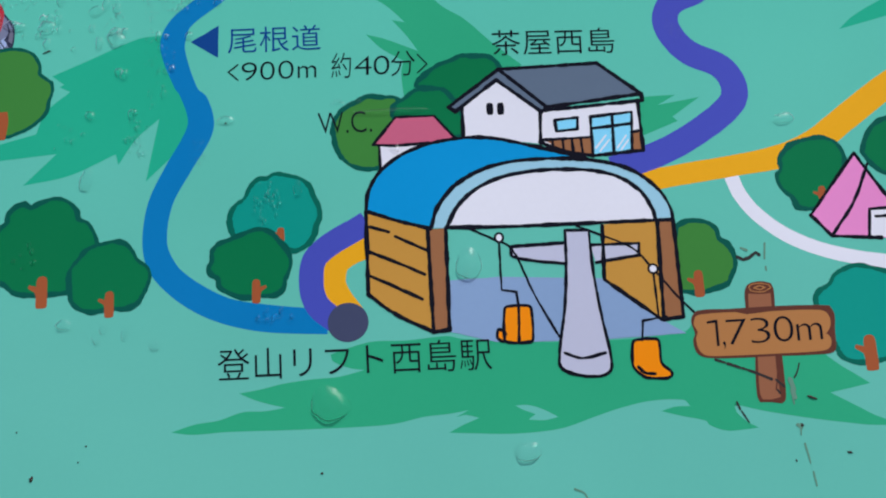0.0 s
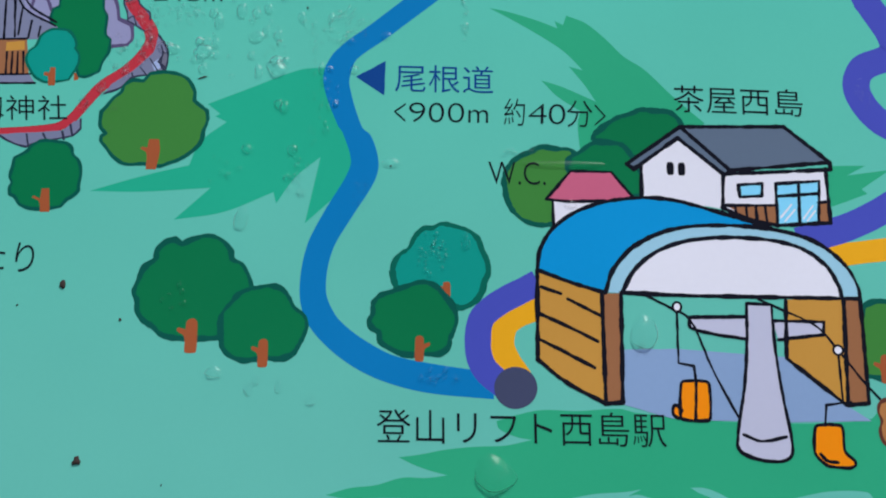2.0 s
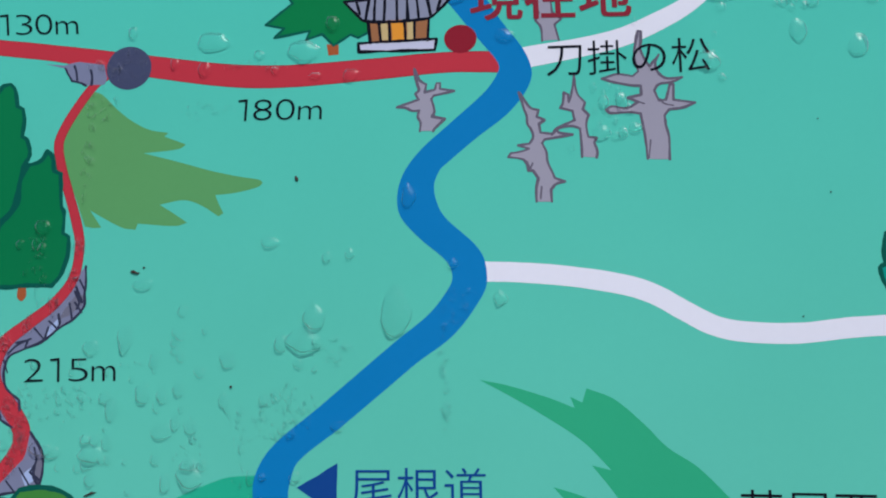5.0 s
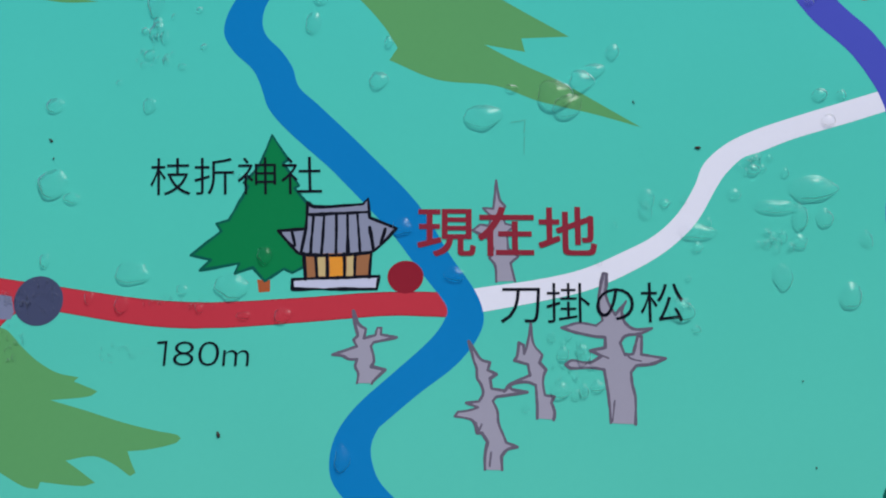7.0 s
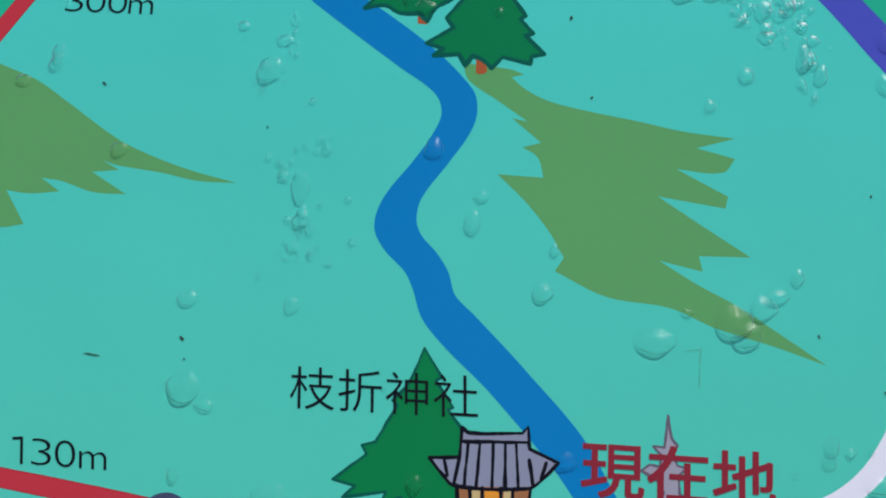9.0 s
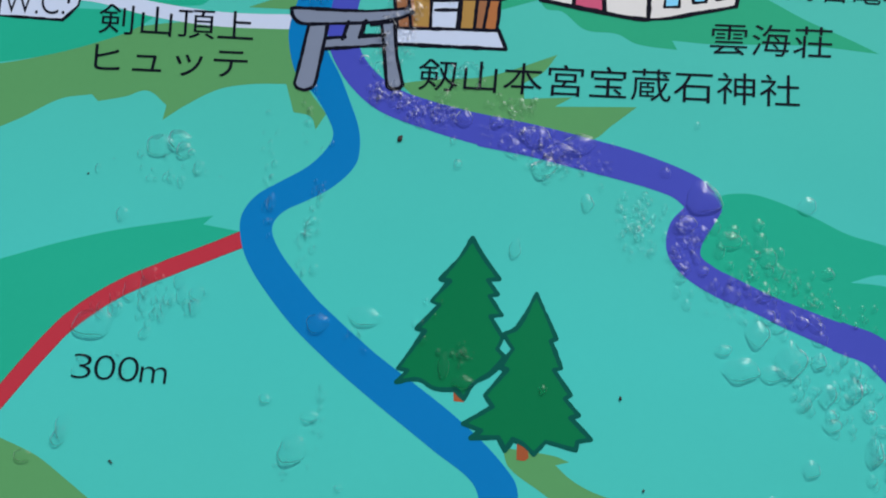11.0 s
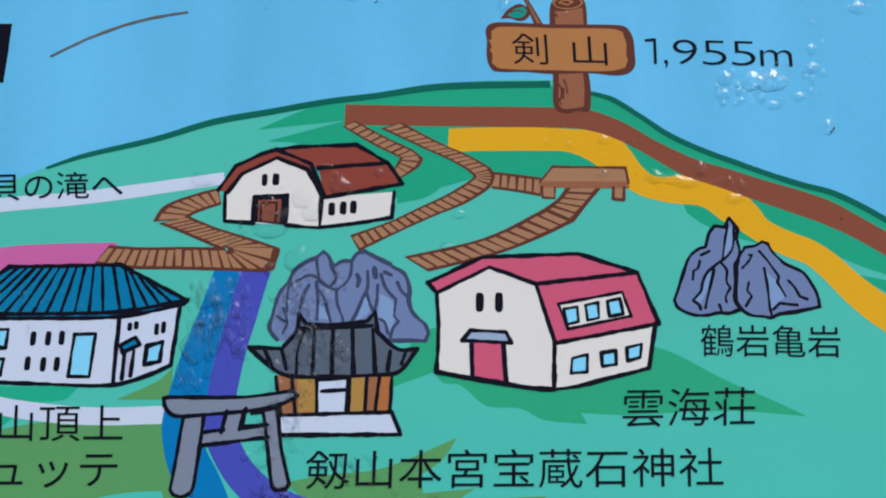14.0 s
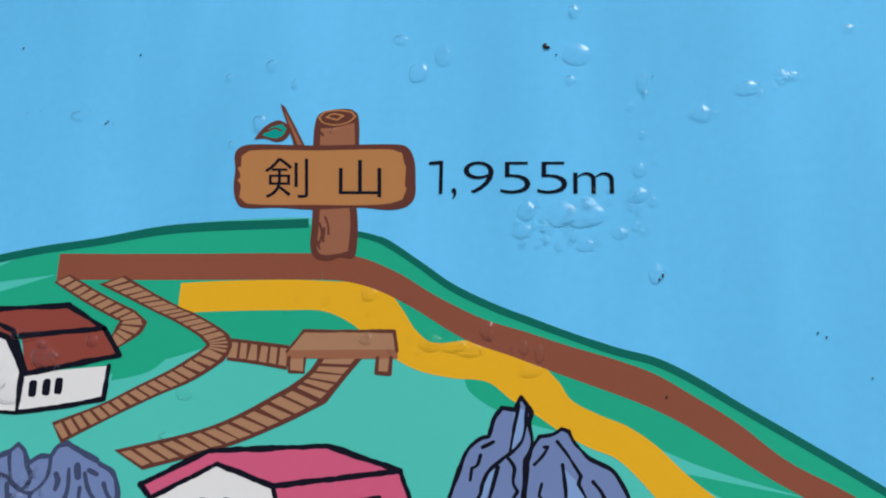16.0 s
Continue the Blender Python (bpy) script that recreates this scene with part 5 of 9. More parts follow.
line(art, "outline", BARELINE, 0.82, [[(-52.6, 354.7), (-52.4, 357.6), (-53.3, 359.6), (-52.8, 361.6), (-55.2, 361.6), (-57.1, 362.6), (-59.9, 362.9), (-55.6, 364.4), (-53.0, 365.3), (-54.0, 367.3), (-52.8, 368.5), (-53.6, 371.5), (-54.3, 375.7), (-52.8, 372.0), (-50.5, 370.4), (-51.0, 367.7), (-47.7, 368.6), (-47.2, 370.8), (-46.0, 370.8), (-46.1, 368.8), (-41.5, 368.0), (-45.3, 367.1), (-48.1, 366.6), (-48.9, 365.4), (-47.9, 361.4), (-48.6, 359.5), (-44.6, 358.6), (-46.3, 357.0), (-48.1, 355.1), (-48.3, 354.6)]])

art = motif("painted_bare_tree", 5, "grey bare pine behind red lettering")
fill(art, "trunk", BARE, [(-13.0, 384.4), (-13.4, 389.3), (-15.0, 391.4), (-13.8, 394.2), (-15.5, 397.1), (-20.0, 399.8), (-17.8, 401.5), (-15.2, 401.1), (-14.6, 404.1), (-17.0, 406.5), (-14.0, 406.3), (-13.5, 411.6), (-13.2, 415.0), (-12.1, 409.1), (-10.5, 407.0), (-11.7, 405.0), (-10.4, 401.7), (-7.8, 401.1), (-10.0, 399.2), (-9.6, 394.3), (-6.7, 391.9), (-8.9, 389.9), (-7.6, 384.6)], False)
line(art, "outline", BARELINE, 0.73, [[(-13.0, 384.4), (-13.4, 389.3), (-15.0, 391.4), (-13.8, 394.2), (-15.5, 397.1), (-20.0, 399.8), (-17.8, 401.5), (-15.2, 401.1), (-14.6, 404.1), (-17.0, 406.5), (-14.0, 406.3), (-13.5, 411.6), (-13.2, 415.0), (-12.1, 409.1), (-10.5, 407.0), (-11.7, 405.0), (-10.4, 401.7), (-7.8, 401.1), (-10.0, 399.2), (-9.6, 394.3), (-6.7, 391.9), (-8.9, 389.9), (-7.6, 384.6)]])

art = motif("painted_rock", 3, "lilac painted crags behind the old shrine")
fill(art, "rock", LILAC3, [(-248.2, 316.3), (-237.8, 311.2), (-232.2, 305.5), (-228.5, 299.3), (-225.5, 302.8), (-221.5, 307.9), (-217.6, 311.4), (-214.6, 313.6), (-207.9, 311.2), (-203.2, 306.5), (-200.5, 302.6), (-193.9, 298.5), (-193.5, 290.8), (-191.8, 285.3), (-193.0, 279.6), (-190.7, 273.7), (-189.4, 267.1), (-184.0, 264.8), (-183.3, 258.5), (-185.2, 255.6), (-191.2, 254.8), (-195.9, 254.4), (-210.1, 255.6), (-224.0, 260.9), (-233.3, 261.7), (-249.1, 267.1)])
fill(art, "rock_light", LILAC2, [(-216.2, 308.6), (-217.8, 304.4), (-216.9, 298.4), (-222.6, 289.9), (-224.5, 289.2), (-227.5, 293.4), (-225.1, 302.1), (-220.6, 307.1)])
line(art, "outline", PURPLEDARK, 1.55, [[(-221.5, 307.9), (-217.6, 311.4), (-214.6, 313.6), (-207.9, 311.2), (-203.2, 306.5), (-200.5, 302.6), (-193.9, 298.5), (-193.5, 290.8), (-191.8, 285.3), (-193.0, 279.6), (-190.7, 273.7), (-189.4, 267.1), (-184.0, 264.8), (-183.3, 258.5), (-185.2, 255.6), (-191.2, 254.8)]])
line(art, "crack", PURPLEDARK, 1.35, [[(-216.2, 308.6), (-216.9, 297.9), (-222.6, 289.9)], [(-225.1, 302.3), (-227.2, 294.4)], [(-232.2, 305.5), (-228.5, 298.8), (-229.2, 293.6), (-226.9, 290.2), (-222.2, 286.7), (-220.0, 283.1)], [(-232.6, 290.6), (-227.1, 282.9), (-225.9, 275.5), (-226.5, 271.4)], [(-227.1, 283.9), (-222.5, 279.4), (-219.8, 275.0), (-218.0, 270.7)], [(-215.5, 309.6), (-213.8, 307.3), (-214.8, 307.2)], [(-215.5, 302.6), (-215.0, 300.4)], [(-207.4, 303.6), (-205.9, 299.7), (-207.1, 294.0), (-208.2, 290.9)], [(-204.4, 302.3), (-199.6, 299.8), (-195.3, 299.3)], [(-203.6, 296.9), (-203.2, 295.1)], [(-199.4, 293.4), (-197.3, 287.9), (-196.0, 284.6)], [(-212.6, 288.0), (-213.9, 280.8)]])

art = motif("painted_rock", 2.2, "lilac painted rock edge under the red trail")
fill(art, "rock", LILAC, [(-158.3, 312.2), (-157.9, 306.4), (-158.2, 303.5), (-158.1, 299.5), (-161.5, 295.3), (-166.1, 292.3), (-170.1, 288.8), (-175.4, 286.5), (-180.4, 284.3), (-181.6, 282.7), (-182.2, 277.8), (-180.8, 273.6), (-176.8, 270.4), (-176.4, 267.1), (-180.6, 270.2), (-183.7, 277.1), (-182.9, 285.5), (-176.4, 291.7), (-167.2, 299.4), (-162.1, 307.9)], False)
fill(art, "rock", LILAC, [(-184.9, 284.1), (-187.3, 280.0), (-187.9, 274.4), (-186.3, 270.3), (-185.8, 266.4), (-182.3, 264.4), (-178.5, 261.9), (-177.6, 264.6), (-182.0, 271.6), (-185.2, 278.6)], False)
fill(art, "rock", LILAC, [(-172.5, 260.4), (-168.9, 255.0), (-167.9, 250.6), (-168.4, 245.5), (-169.6, 242.2), (-176.2, 242.3), (-182.2, 241.0), (-186.5, 236.5), (-193.0, 233.9), (-190.6, 237.8), (-181.7, 244.4), (-174.2, 252.3)], False)
fill(art, "rock", LILAC, [(-235.1, 215.5), (-230.0, 212.5), (-223.2, 210.3), (-220.4, 211.5), (-214.9, 212.8), (-208.4, 214.3), (-204.1, 215.6), (-201.4, 218.4), (-201.7, 222.5), (-204.5, 221.5), (-208.7, 217.6), (-219.7, 216.5)], False)
fill(art, "rock", LILAC, [(-245.9, 214.8), (-249.2, 212.2), (-252.4, 210.7), (-265.4, 209.1), (-266.4, 218.4), (-253.0, 216.8)])
fill(art, "rock", LILAC, [(-176.0, 380.5), (-169.4, 379.9), (-164.7, 381.0), (-156.2, 379.8), (-154.9, 374.9), (-155.8, 372.9), (-161.9, 372.7), (-163.9, 373.7), (-166.6, 374.4), (-168.2, 377.0), (-169.1, 378.8)], False)
line(art, "outline", PURPLELINE, 0.8, [[(-169.1, 378.8), (-168.2, 377.0), (-166.6, 374.4), (-163.9, 373.7), (-161.9, 372.7)], [(-166.1, 379.5), (-165.4, 377.5), (-164.9, 374.7)], [(-160.6, 378.0), (-160.0, 375.4), (-160.1, 373.0)]])
fill(art, "facet", ROCKGREY, [(-160.9, 303.1), (-158.3, 302.9), (-158.8, 299.7), (-163.1, 296.3), (-165.8, 295.2), (-164.3, 298.6)], False)
fill(art, "facet", LILAC2, [(-169.5, 292.5), (-165.6, 296.1), (-165.9, 293.3), (-170.2, 289.3)], False)
fill(art, "facet", ROCKGREY, [(-169.9, 253.6), (-168.0, 251.3), (-168.2, 243.9), (-170.5, 246.8), (-170.4, 250.2)], False)
fill(art, "facet", LILAC2, [(-174.4, 247.3), (-171.4, 249.7), (-170.4, 245.9), (-172.9, 243.9)], False)
line(art, "outline", PURPLELINE, 0.83, [[(-158.3, 312.2), (-157.9, 306.4), (-158.2, 303.5), (-158.1, 299.5), (-161.5, 295.3), (-166.1, 292.3), (-170.1, 288.8), (-175.4, 286.5), (-180.4, 284.3), (-181.6, 282.7), (-182.2, 277.8), (-180.8, 273.6), (-176.8, 270.4), (-176.4, 267.1)], [(-187.3, 280.0), (-187.9, 274.4), (-186.3, 270.3), (-185.8, 266.4), (-182.3, 264.4), (-178.5, 261.9)], [(-172.5, 260.4), (-168.9, 255.0), (-167.9, 250.6), (-168.4, 245.5), (-169.6, 242.2)], [(-176.2, 242.3), (-182.2, 241.0), (-186.5, 236.5), (-193.0, 233.9)]])
line(art, "crack", PURPLELINE, 0.75, [[(-161.2, 304.2), (-159.6, 300.8), (-160.4, 298.7)], [(-166.1, 297.0), (-165.6, 294.4), (-165.9, 293.1)], [(-169.1, 292.9), (-170.0, 289.5)], [(-161.0, 305.7), (-158.8, 300.8)], [(-174.4, 289.4), (-178.4, 287.6), (-181.3, 284.8)], [(-170.4, 250.2), (-170.5, 246.8), (-168.2, 243.5)]])
line(art, "crack", PURPLELINE, 0.64, [[(-161.1, 300.7), (-158.8, 297.5)], [(-162.8, 300.5), (-161.8, 295.8)], [(-169.0, 294.9), (-166.0, 292.3)], [(-173.5, 292.7), (-170.1, 289.0)], [(-179.0, 288.2), (-175.2, 289.0), (-176.1, 286.5)], [(-182.5, 282.7), (-181.1, 278.8)], [(-187.4, 275.1), (-185.0, 275.8)], [(-185.8, 267.2), (-183.5, 268.8), (-182.2, 265.0)], [(-171.0, 255.7), (-170.1, 251.6), (-171.8, 248.3), (-168.4, 245.5)], [(-175.3, 249.6), (-170.9, 242.9)], [(-179.1, 245.7), (-176.2, 242.3)], [(-182.3, 243.1), (-181.8, 241.0)], [(-160.0, 307.9), (-158.1, 304.3)]])
line(art, "outline", PURPLELINE, 0.91, [[(-235.1, 215.5), (-230.0, 212.5), (-223.2, 210.3), (-220.4, 211.5), (-214.9, 212.8), (-208.4, 214.3), (-204.1, 215.6), (-201.4, 218.4), (-201.7, 222.5)], [(-223.2, 215.7), (-222.1, 210.8)], [(-216.5, 216.0), (-215.0, 213.3)], [(-208.8, 217.1), (-207.9, 213.9)], [(-205.7, 220.0), (-204.5, 215.3)], [(-245.9, 214.8), (-249.2, 212.2), (-252.4, 210.7), (-265.4, 209.1)]])

art = motif("painted_rock", 4, "blue grey painted rock behind the shrine")
fill(art, "rock", ROCK, [(-116.6, 657.4), (-118.3, 659.3), (-119.0, 661.2), (-118.3, 664.1), (-117.3, 669.0), (-115.8, 672.3), (-114.3, 674.0), (-112.9, 677.3), (-109.8, 679.9), (-106.7, 681.5), (-104.8, 683.1), (-103.2, 681.6), (-101.9, 678.7), (-99.4, 680.2), (-96.7, 680.4), (-95.2, 682.6), (-93.1, 683.3), (-90.7, 682.0), (-85.8, 679.5), (-81.7, 676.7), (-80.1, 672.6), (-80.2, 669.3), (-79.5, 666.0), (-77.5, 663.6), (-75.6, 662.0), (-74.6, 659.6), (-75.5, 657.4), (-86.8, 657.6), (-99.3, 656.8), (-108.7, 656.8)])
fill(art, "rock_light", ROCK2, [(-93.4, 669.2), (-91.9, 671.7), (-90.9, 667.6), (-91.7, 665.1), (-94.8, 663.0), (-96.1, 663.3)])
fill(art, "rock_light", ROCK2, [(-88.4, 670.9), (-85.5, 669.3), (-84.2, 666.8), (-84.4, 662.0), (-85.3, 659.5), (-86.6, 662.7), (-88.9, 664.3)])
fill(art, "rock_light", ROCK2, [(-105.8, 668.3), (-103.7, 667.5), (-102.4, 663.4), (-105.6, 663.4)])
line(art, "outline", ROCKLINE, 1.14, [[(-116.6, 657.4), (-118.3, 659.3), (-119.0, 661.2), (-118.3, 664.1), (-117.3, 669.0), (-115.8, 672.3), (-114.3, 674.0), (-112.9, 677.3), (-109.8, 679.9), (-106.7, 681.5), (-104.8, 683.1), (-103.2, 681.6), (-101.9, 678.7)], [(-101.9, 678.7), (-99.4, 680.2), (-96.7, 680.4), (-95.2, 682.6), (-93.1, 683.3), (-90.7, 682.0), (-85.8, 679.5)], [(-85.0, 678.7), (-81.7, 676.7), (-80.1, 672.6), (-80.2, 669.3), (-79.5, 666.0), (-77.5, 663.6), (-75.6, 662.0), (-74.6, 659.6), (-75.5, 657.4)], [(-75.5, 657.4), (-80.5, 657.5), (-85.2, 657.4), (-88.1, 657.9)]])
line(art, "crack", ROCKLINE, 0.98, [[(-103.2, 681.6), (-102.1, 678.2), (-101.0, 675.7), (-101.6, 673.8), (-102.8, 672.8)], [(-96.7, 680.4), (-96.9, 676.6), (-98.1, 674.1), (-100.2, 672.1), (-101.8, 672.1), (-103.9, 673.2), (-105.4, 674.4)], [(-106.7, 681.5), (-106.2, 677.4), (-105.4, 674.4), (-106.7, 675.7), (-108.8, 676.0), (-111.2, 674.9), (-114.3, 672.7), (-114.4, 669.1), (-114.6, 664.2)], [(-108.5, 673.2), (-110.1, 669.9), (-110.8, 666.6)], [(-106.4, 674.1), (-105.8, 669.1), (-105.9, 663.4)], [(-105.4, 671.6), (-103.8, 669.1), (-103.2, 666.7), (-101.9, 662.6)], [(-100.7, 671.6), (-100.2, 667.5), (-98.8, 664.3), (-98.4, 662.3)], [(-92.1, 677.5), (-92.0, 672.5), (-93.4, 669.2), (-94.9, 665.1), (-96.4, 662.3)]])
line(art, "crack", ROCKLINE, 0.98, [[(-88.3, 676.5), (-86.9, 672.5), (-84.8, 670.1), (-83.9, 669.3), (-84.3, 664.4), (-83.0, 662.8), (-84.5, 661.1), (-85.2, 658.4)], [(-87.3, 677.2), (-85.4, 676.3)], [(-89.1, 673.3), (-89.3, 668.4), (-89.9, 666.0)], [(-92.2, 670.9), (-91.0, 667.6), (-90.2, 666.0)], [(-88.2, 663.5), (-86.9, 662.7), (-85.9, 659.5)], [(-83.6, 674.2), (-82.4, 671.7), (-80.8, 670.1)], [(-117.0, 664.1), (-114.5, 662.5)], [(-115.5, 666.6), (-114.1, 662.5), (-115.2, 659.3)]])
line(art, "mark", ROCKLINE, 1.30, [[(-95.0, 676.3), (-94.4, 675.1), (-94.8, 673.0)], [(-90.2, 678.3), (-89.8, 675.8)]])

art = motif("painted_rock", 5, "blue grey painted twin rocks with black outline")
fill(art, "rock", ROCK, [(10.0, 693.8), (11.5, 691.7), (12.3, 690.1), (11.8, 688.1), (12.4, 683.9), (11.8, 681.4), (10.9, 679.8), (10.9, 674.8), (10.3, 669.9), (11.7, 667.0), (8.6, 665.9), (5.5, 666.0), (2.3, 665.3), (-1.6, 665.5), (-5.4, 667.4), (-6.4, 669.5), (-5.1, 673.1), (-3.4, 678.0), (-1.6, 682.2), (0.9, 684.4), (3.0, 685.1), (4.0, 688.9), (5.8, 691.4), (8.6, 691.0)])
fill(art, "rock", ROCK, [(11.5, 679.8), (12.3, 682.3), (14.0, 685.1), (16.7, 685.5), (18.9, 686.8), (20.4, 686.2), (21.4, 684.0), (22.9, 682.3), (25.1, 680.2), (29.6, 677.9), (32.4, 673.4), (33.4, 670.1), (33.6, 668.0), (27.2, 666.5), (22.5, 665.8), (20.1, 664.7), (17.8, 665.1), (14.7, 665.4), (12.5, 666.7), (10.7, 669.9), (11.2, 676.5)])
fill(art, "rock_light", ROCK2, [(8.5, 691.1), (11.1, 691.1), (10.6, 686.1), (8.2, 682.3), (7.0, 680.9), (8.1, 685.6)])
fill(art, "rock_light", ROCK2, [(4.8, 678.4), (2.2, 676.1), (1.6, 673.1), (-0.9, 669.7), (0.9, 668.7), (2.7, 672.3), (4.1, 676.1)])
fill(art, "rock_light", ROCK2, [(19.1, 678.5), (20.9, 676.5), (22.5, 674.9), (23.3, 672.5), (24.7, 670.9), (22.3, 669.2), (20.3, 667.1), (19.8, 671.6)])
line(art, "outline", INK, 0.95, [[(10.0, 693.8), (11.5, 691.7), (12.3, 690.1), (11.8, 688.1), (12.4, 683.9), (11.8, 681.4), (10.9, 679.8), (10.9, 674.8), (10.3, 669.9), (11.7, 667.0), (8.6, 665.9), (5.5, 666.0), (2.3, 665.3), (-1.6, 665.5), (-5.4, 667.4), (-6.4, 669.5), (-5.1, 673.1), (-3.4, 678.0), (-1.6, 682.2), (0.9, 684.4), (3.0, 685.1), (4.0, 688.9), (5.8, 691.4), (8.6, 691.0), (10.0, 693.8)]])
line(art, "outline", INK, 0.95, [[(11.5, 679.8), (12.3, 682.3), (14.0, 685.1), (16.7, 685.5), (18.9, 686.8), (20.4, 686.2), (21.4, 684.0), (22.9, 682.3), (25.1, 680.2), (29.6, 677.9), (32.4, 673.4), (33.4, 670.1), (33.6, 668.0), (27.2, 666.5), (22.5, 665.8), (20.1, 664.7), (17.8, 665.1), (14.7, 665.4), (12.5, 666.7), (10.7, 669.9), (11.2, 676.5), (11.5, 679.8)]])
line(art, "crack", INK, 0.81, [[(9.5, 692.1), (8.4, 686.4), (7.5, 681.1)], [(11.3, 691.8), (10.5, 684.8), (8.7, 682.3), (5.4, 679.7), (2.9, 677.3), (1.7, 674.8), (1.1, 672.3), (-1.2, 669.5), (0.3, 668.2), (0.8, 667.0)], [(5.0, 678.4), (3.6, 673.2), (2.1, 667.4)], [(7.0, 680.6), (8.6, 678.4), (8.3, 675.2), (9.3, 673.2), (7.9, 670.7), (8.0, 669.1)], [(1.6, 682.7), (4.0, 683.9)], [(1.2, 681.0), (0.5, 678.9), (-0.7, 678.1), (-1.0, 675.6)], [(6.0, 668.3), (6.7, 665.9)], [(12.9, 679.0), (14.9, 681.1), (15.8, 682.8), (15.0, 682.8)], [(14.5, 674.9), (13.9, 672.4), (15.1, 670.8), (13.3, 668.0)], [(19.0, 679.0), (19.6, 673.3), (19.9, 667.6), (20.3, 665.2)]])
line(art, "crack", INK, 0.81, [[(17.9, 684.0), (20.4, 680.7), (22.9, 676.6), (22.4, 674.9), (24.4, 670.9)], [(25.5, 675.4), (27.0, 673.6), (28.3, 670.9), (30.3, 670.1)], [(20.8, 667.1), (22.7, 668.9), (27.4, 668.4)]])

art = motif("painted_station", 8, "painted lift station with blue vaulted roof")
fill(art, "floor", FLOOR, [(18.3, 130.3), (38.7, 131.0), (83.1, 128.2), (104.8, 110.0), (114.7, 103.6), (83.4, 102.7), (48.8, 102.9), (37.3, 103.5), (18.3, 108.6)], False)
fill(art, "roof", ROOFBLUE, [(-14.9, 162.5), (-13.7, 170.5), (-8.7, 179.0), (2.0, 186.9), (17.9, 191.7), (37.2, 192.3), (56.3, 187.7), (79.8, 180.5), (58.3, 181.0), (38.9, 178.9), (24.2, 172.1), (16.1, 162.5), (11.9, 153.0), (-2.6, 157.4)])
fill(art, "arch", PALEBLUE, [(11.9, 153.3), (15.4, 162.5), (24.2, 172.4), (39.0, 179.4), (58.3, 181.5), (79.8, 180.2), (96.3, 175.6), (107.5, 167.0), (112.8, 157.8), (113.3, 151.8), (106.2, 152.7), (105.4, 157.1), (100.2, 166.1), (88.9, 173.4), (70.0, 176.4), (48.3, 175.4), (33.7, 170.6), (23.8, 162.4), (18.6, 153.0)])
fill(art, "gable", WHITE, [(18.6, 153.2), (23.8, 162.4), (33.7, 170.6), (48.3, 175.4), (70.0, 176.4), (88.9, 173.4), (100.2, 166.1), (105.4, 157.1), (106.2, 152.7), (68.3, 152.3), (37.5, 152.5)])
fill(art, "wall", PLANK, [(-14.9, 161.8), (11.5, 153.1), (12.0, 109.1), (-4.0, 116.7), (-14.9, 125.9)], False)
fill(art, "post", WOODDARK, [(10.7, 152.6), (18.3, 153.0), (18.1, 109.5), (11.5, 108.7)], False)
fill(art, "wall", PLANK, [(83.6, 151.3), (107.6, 152.1), (105.3, 109.7), (83.0, 127.7)], False)
fill(art, "post", WOODDARK, [(106.9, 152.1), (113.3, 152.3), (114.2, 110.5), (106.0, 109.4)], False)
fill(art, "pillar", CONCRETE, [(68.1, 149.6), (78.0, 149.1), (78.6, 131.5), (80.7, 112.3), (83.3, 94.5), (81.9, 88.8), (73.1, 87.8), (64.1, 90.5), (62.1, 94.4), (66.0, 117.7), (67.6, 134.5)], True, 75.0)
fill(art, "beam", CONCRETE, [(45.3, 143.6), (67.8, 144.2), (67.4, 135.2), (45.8, 139.2)], False)
fill(art, "beam", CONCRETE, [(78.3, 142.7), (98.5, 142.5), (98.1, 137.4), (80.1, 135.1)], False)
fill(art, "chair", CHAIR, [(41.0, 116.9), (42.4, 118.2), (50.7, 118.1), (52.0, 116.8), (52.0, 104.1), (50.7, 102.9), (41.6, 103.2), (40.4, 104.6)])
fill(art, "footrest", CHAIR, [(40.9, 106.6), (40.4, 107.6), (38.6, 108.7), (37.9, 108.3), (37.4, 105.7), (37.9, 104.7), (39.7, 103.6), (40.4, 104.0)])
fill(art, "chair", CHAIR, [(92.5, 100.5), (93.9, 101.8), (101.9, 101.8), (103.2, 100.5), (103.4, 92.6), (104.4, 90.5), (107.1, 88.2), (107.3, 86.6), (106.9, 86.2), (104.8, 85.5), (97.6, 86.0), (95.4, 87.0), (92.6, 89.8), (91.8, 92.0)])
line(art, "outline", INK, 1.74, [[(-14.9, 162.0), (-13.7, 170.5), (-8.7, 179.0), (2.0, 186.9), (17.9, 191.7), (37.2, 192.3), (56.3, 187.7), (79.8, 180.5)], [(-14.9, 162.0), (-2.6, 157.4), (11.9, 153.0)], [(12.2, 153.3), (15.4, 162.5), (24.2, 172.4), (39.0, 179.4), (58.3, 181.5), (79.8, 180.2), (96.3, 175.6), (107.5, 167.0), (112.8, 157.8), (113.7, 151.3)], [(18.8, 153.2), (23.8, 162.4), (33.7, 170.6), (48.3, 175.4), (70.0, 176.4), (88.9, 173.4), (100.2, 166.1), (105.4, 157.1), (106.2, 152.7)], [(18.4, 153.2), (44.6, 152.4), (68.3, 152.3), (89.6, 152.2), (113.3, 152.1)], [(-14.9, 162.0), (-14.9, 143.3), (-14.9, 125.9), (-4.0, 117.2), (11.5, 108.9)]])
line(art, "outline", INK, 1.74, [[(10.7, 152.6), (11.5, 108.9), (18.1, 109.5), (18.3, 153.0)], [(106.9, 152.1), (106.0, 109.7), (114.2, 110.5), (113.5, 152.0)], [(83.8, 150.8), (83.0, 127.7), (105.3, 109.7)]])
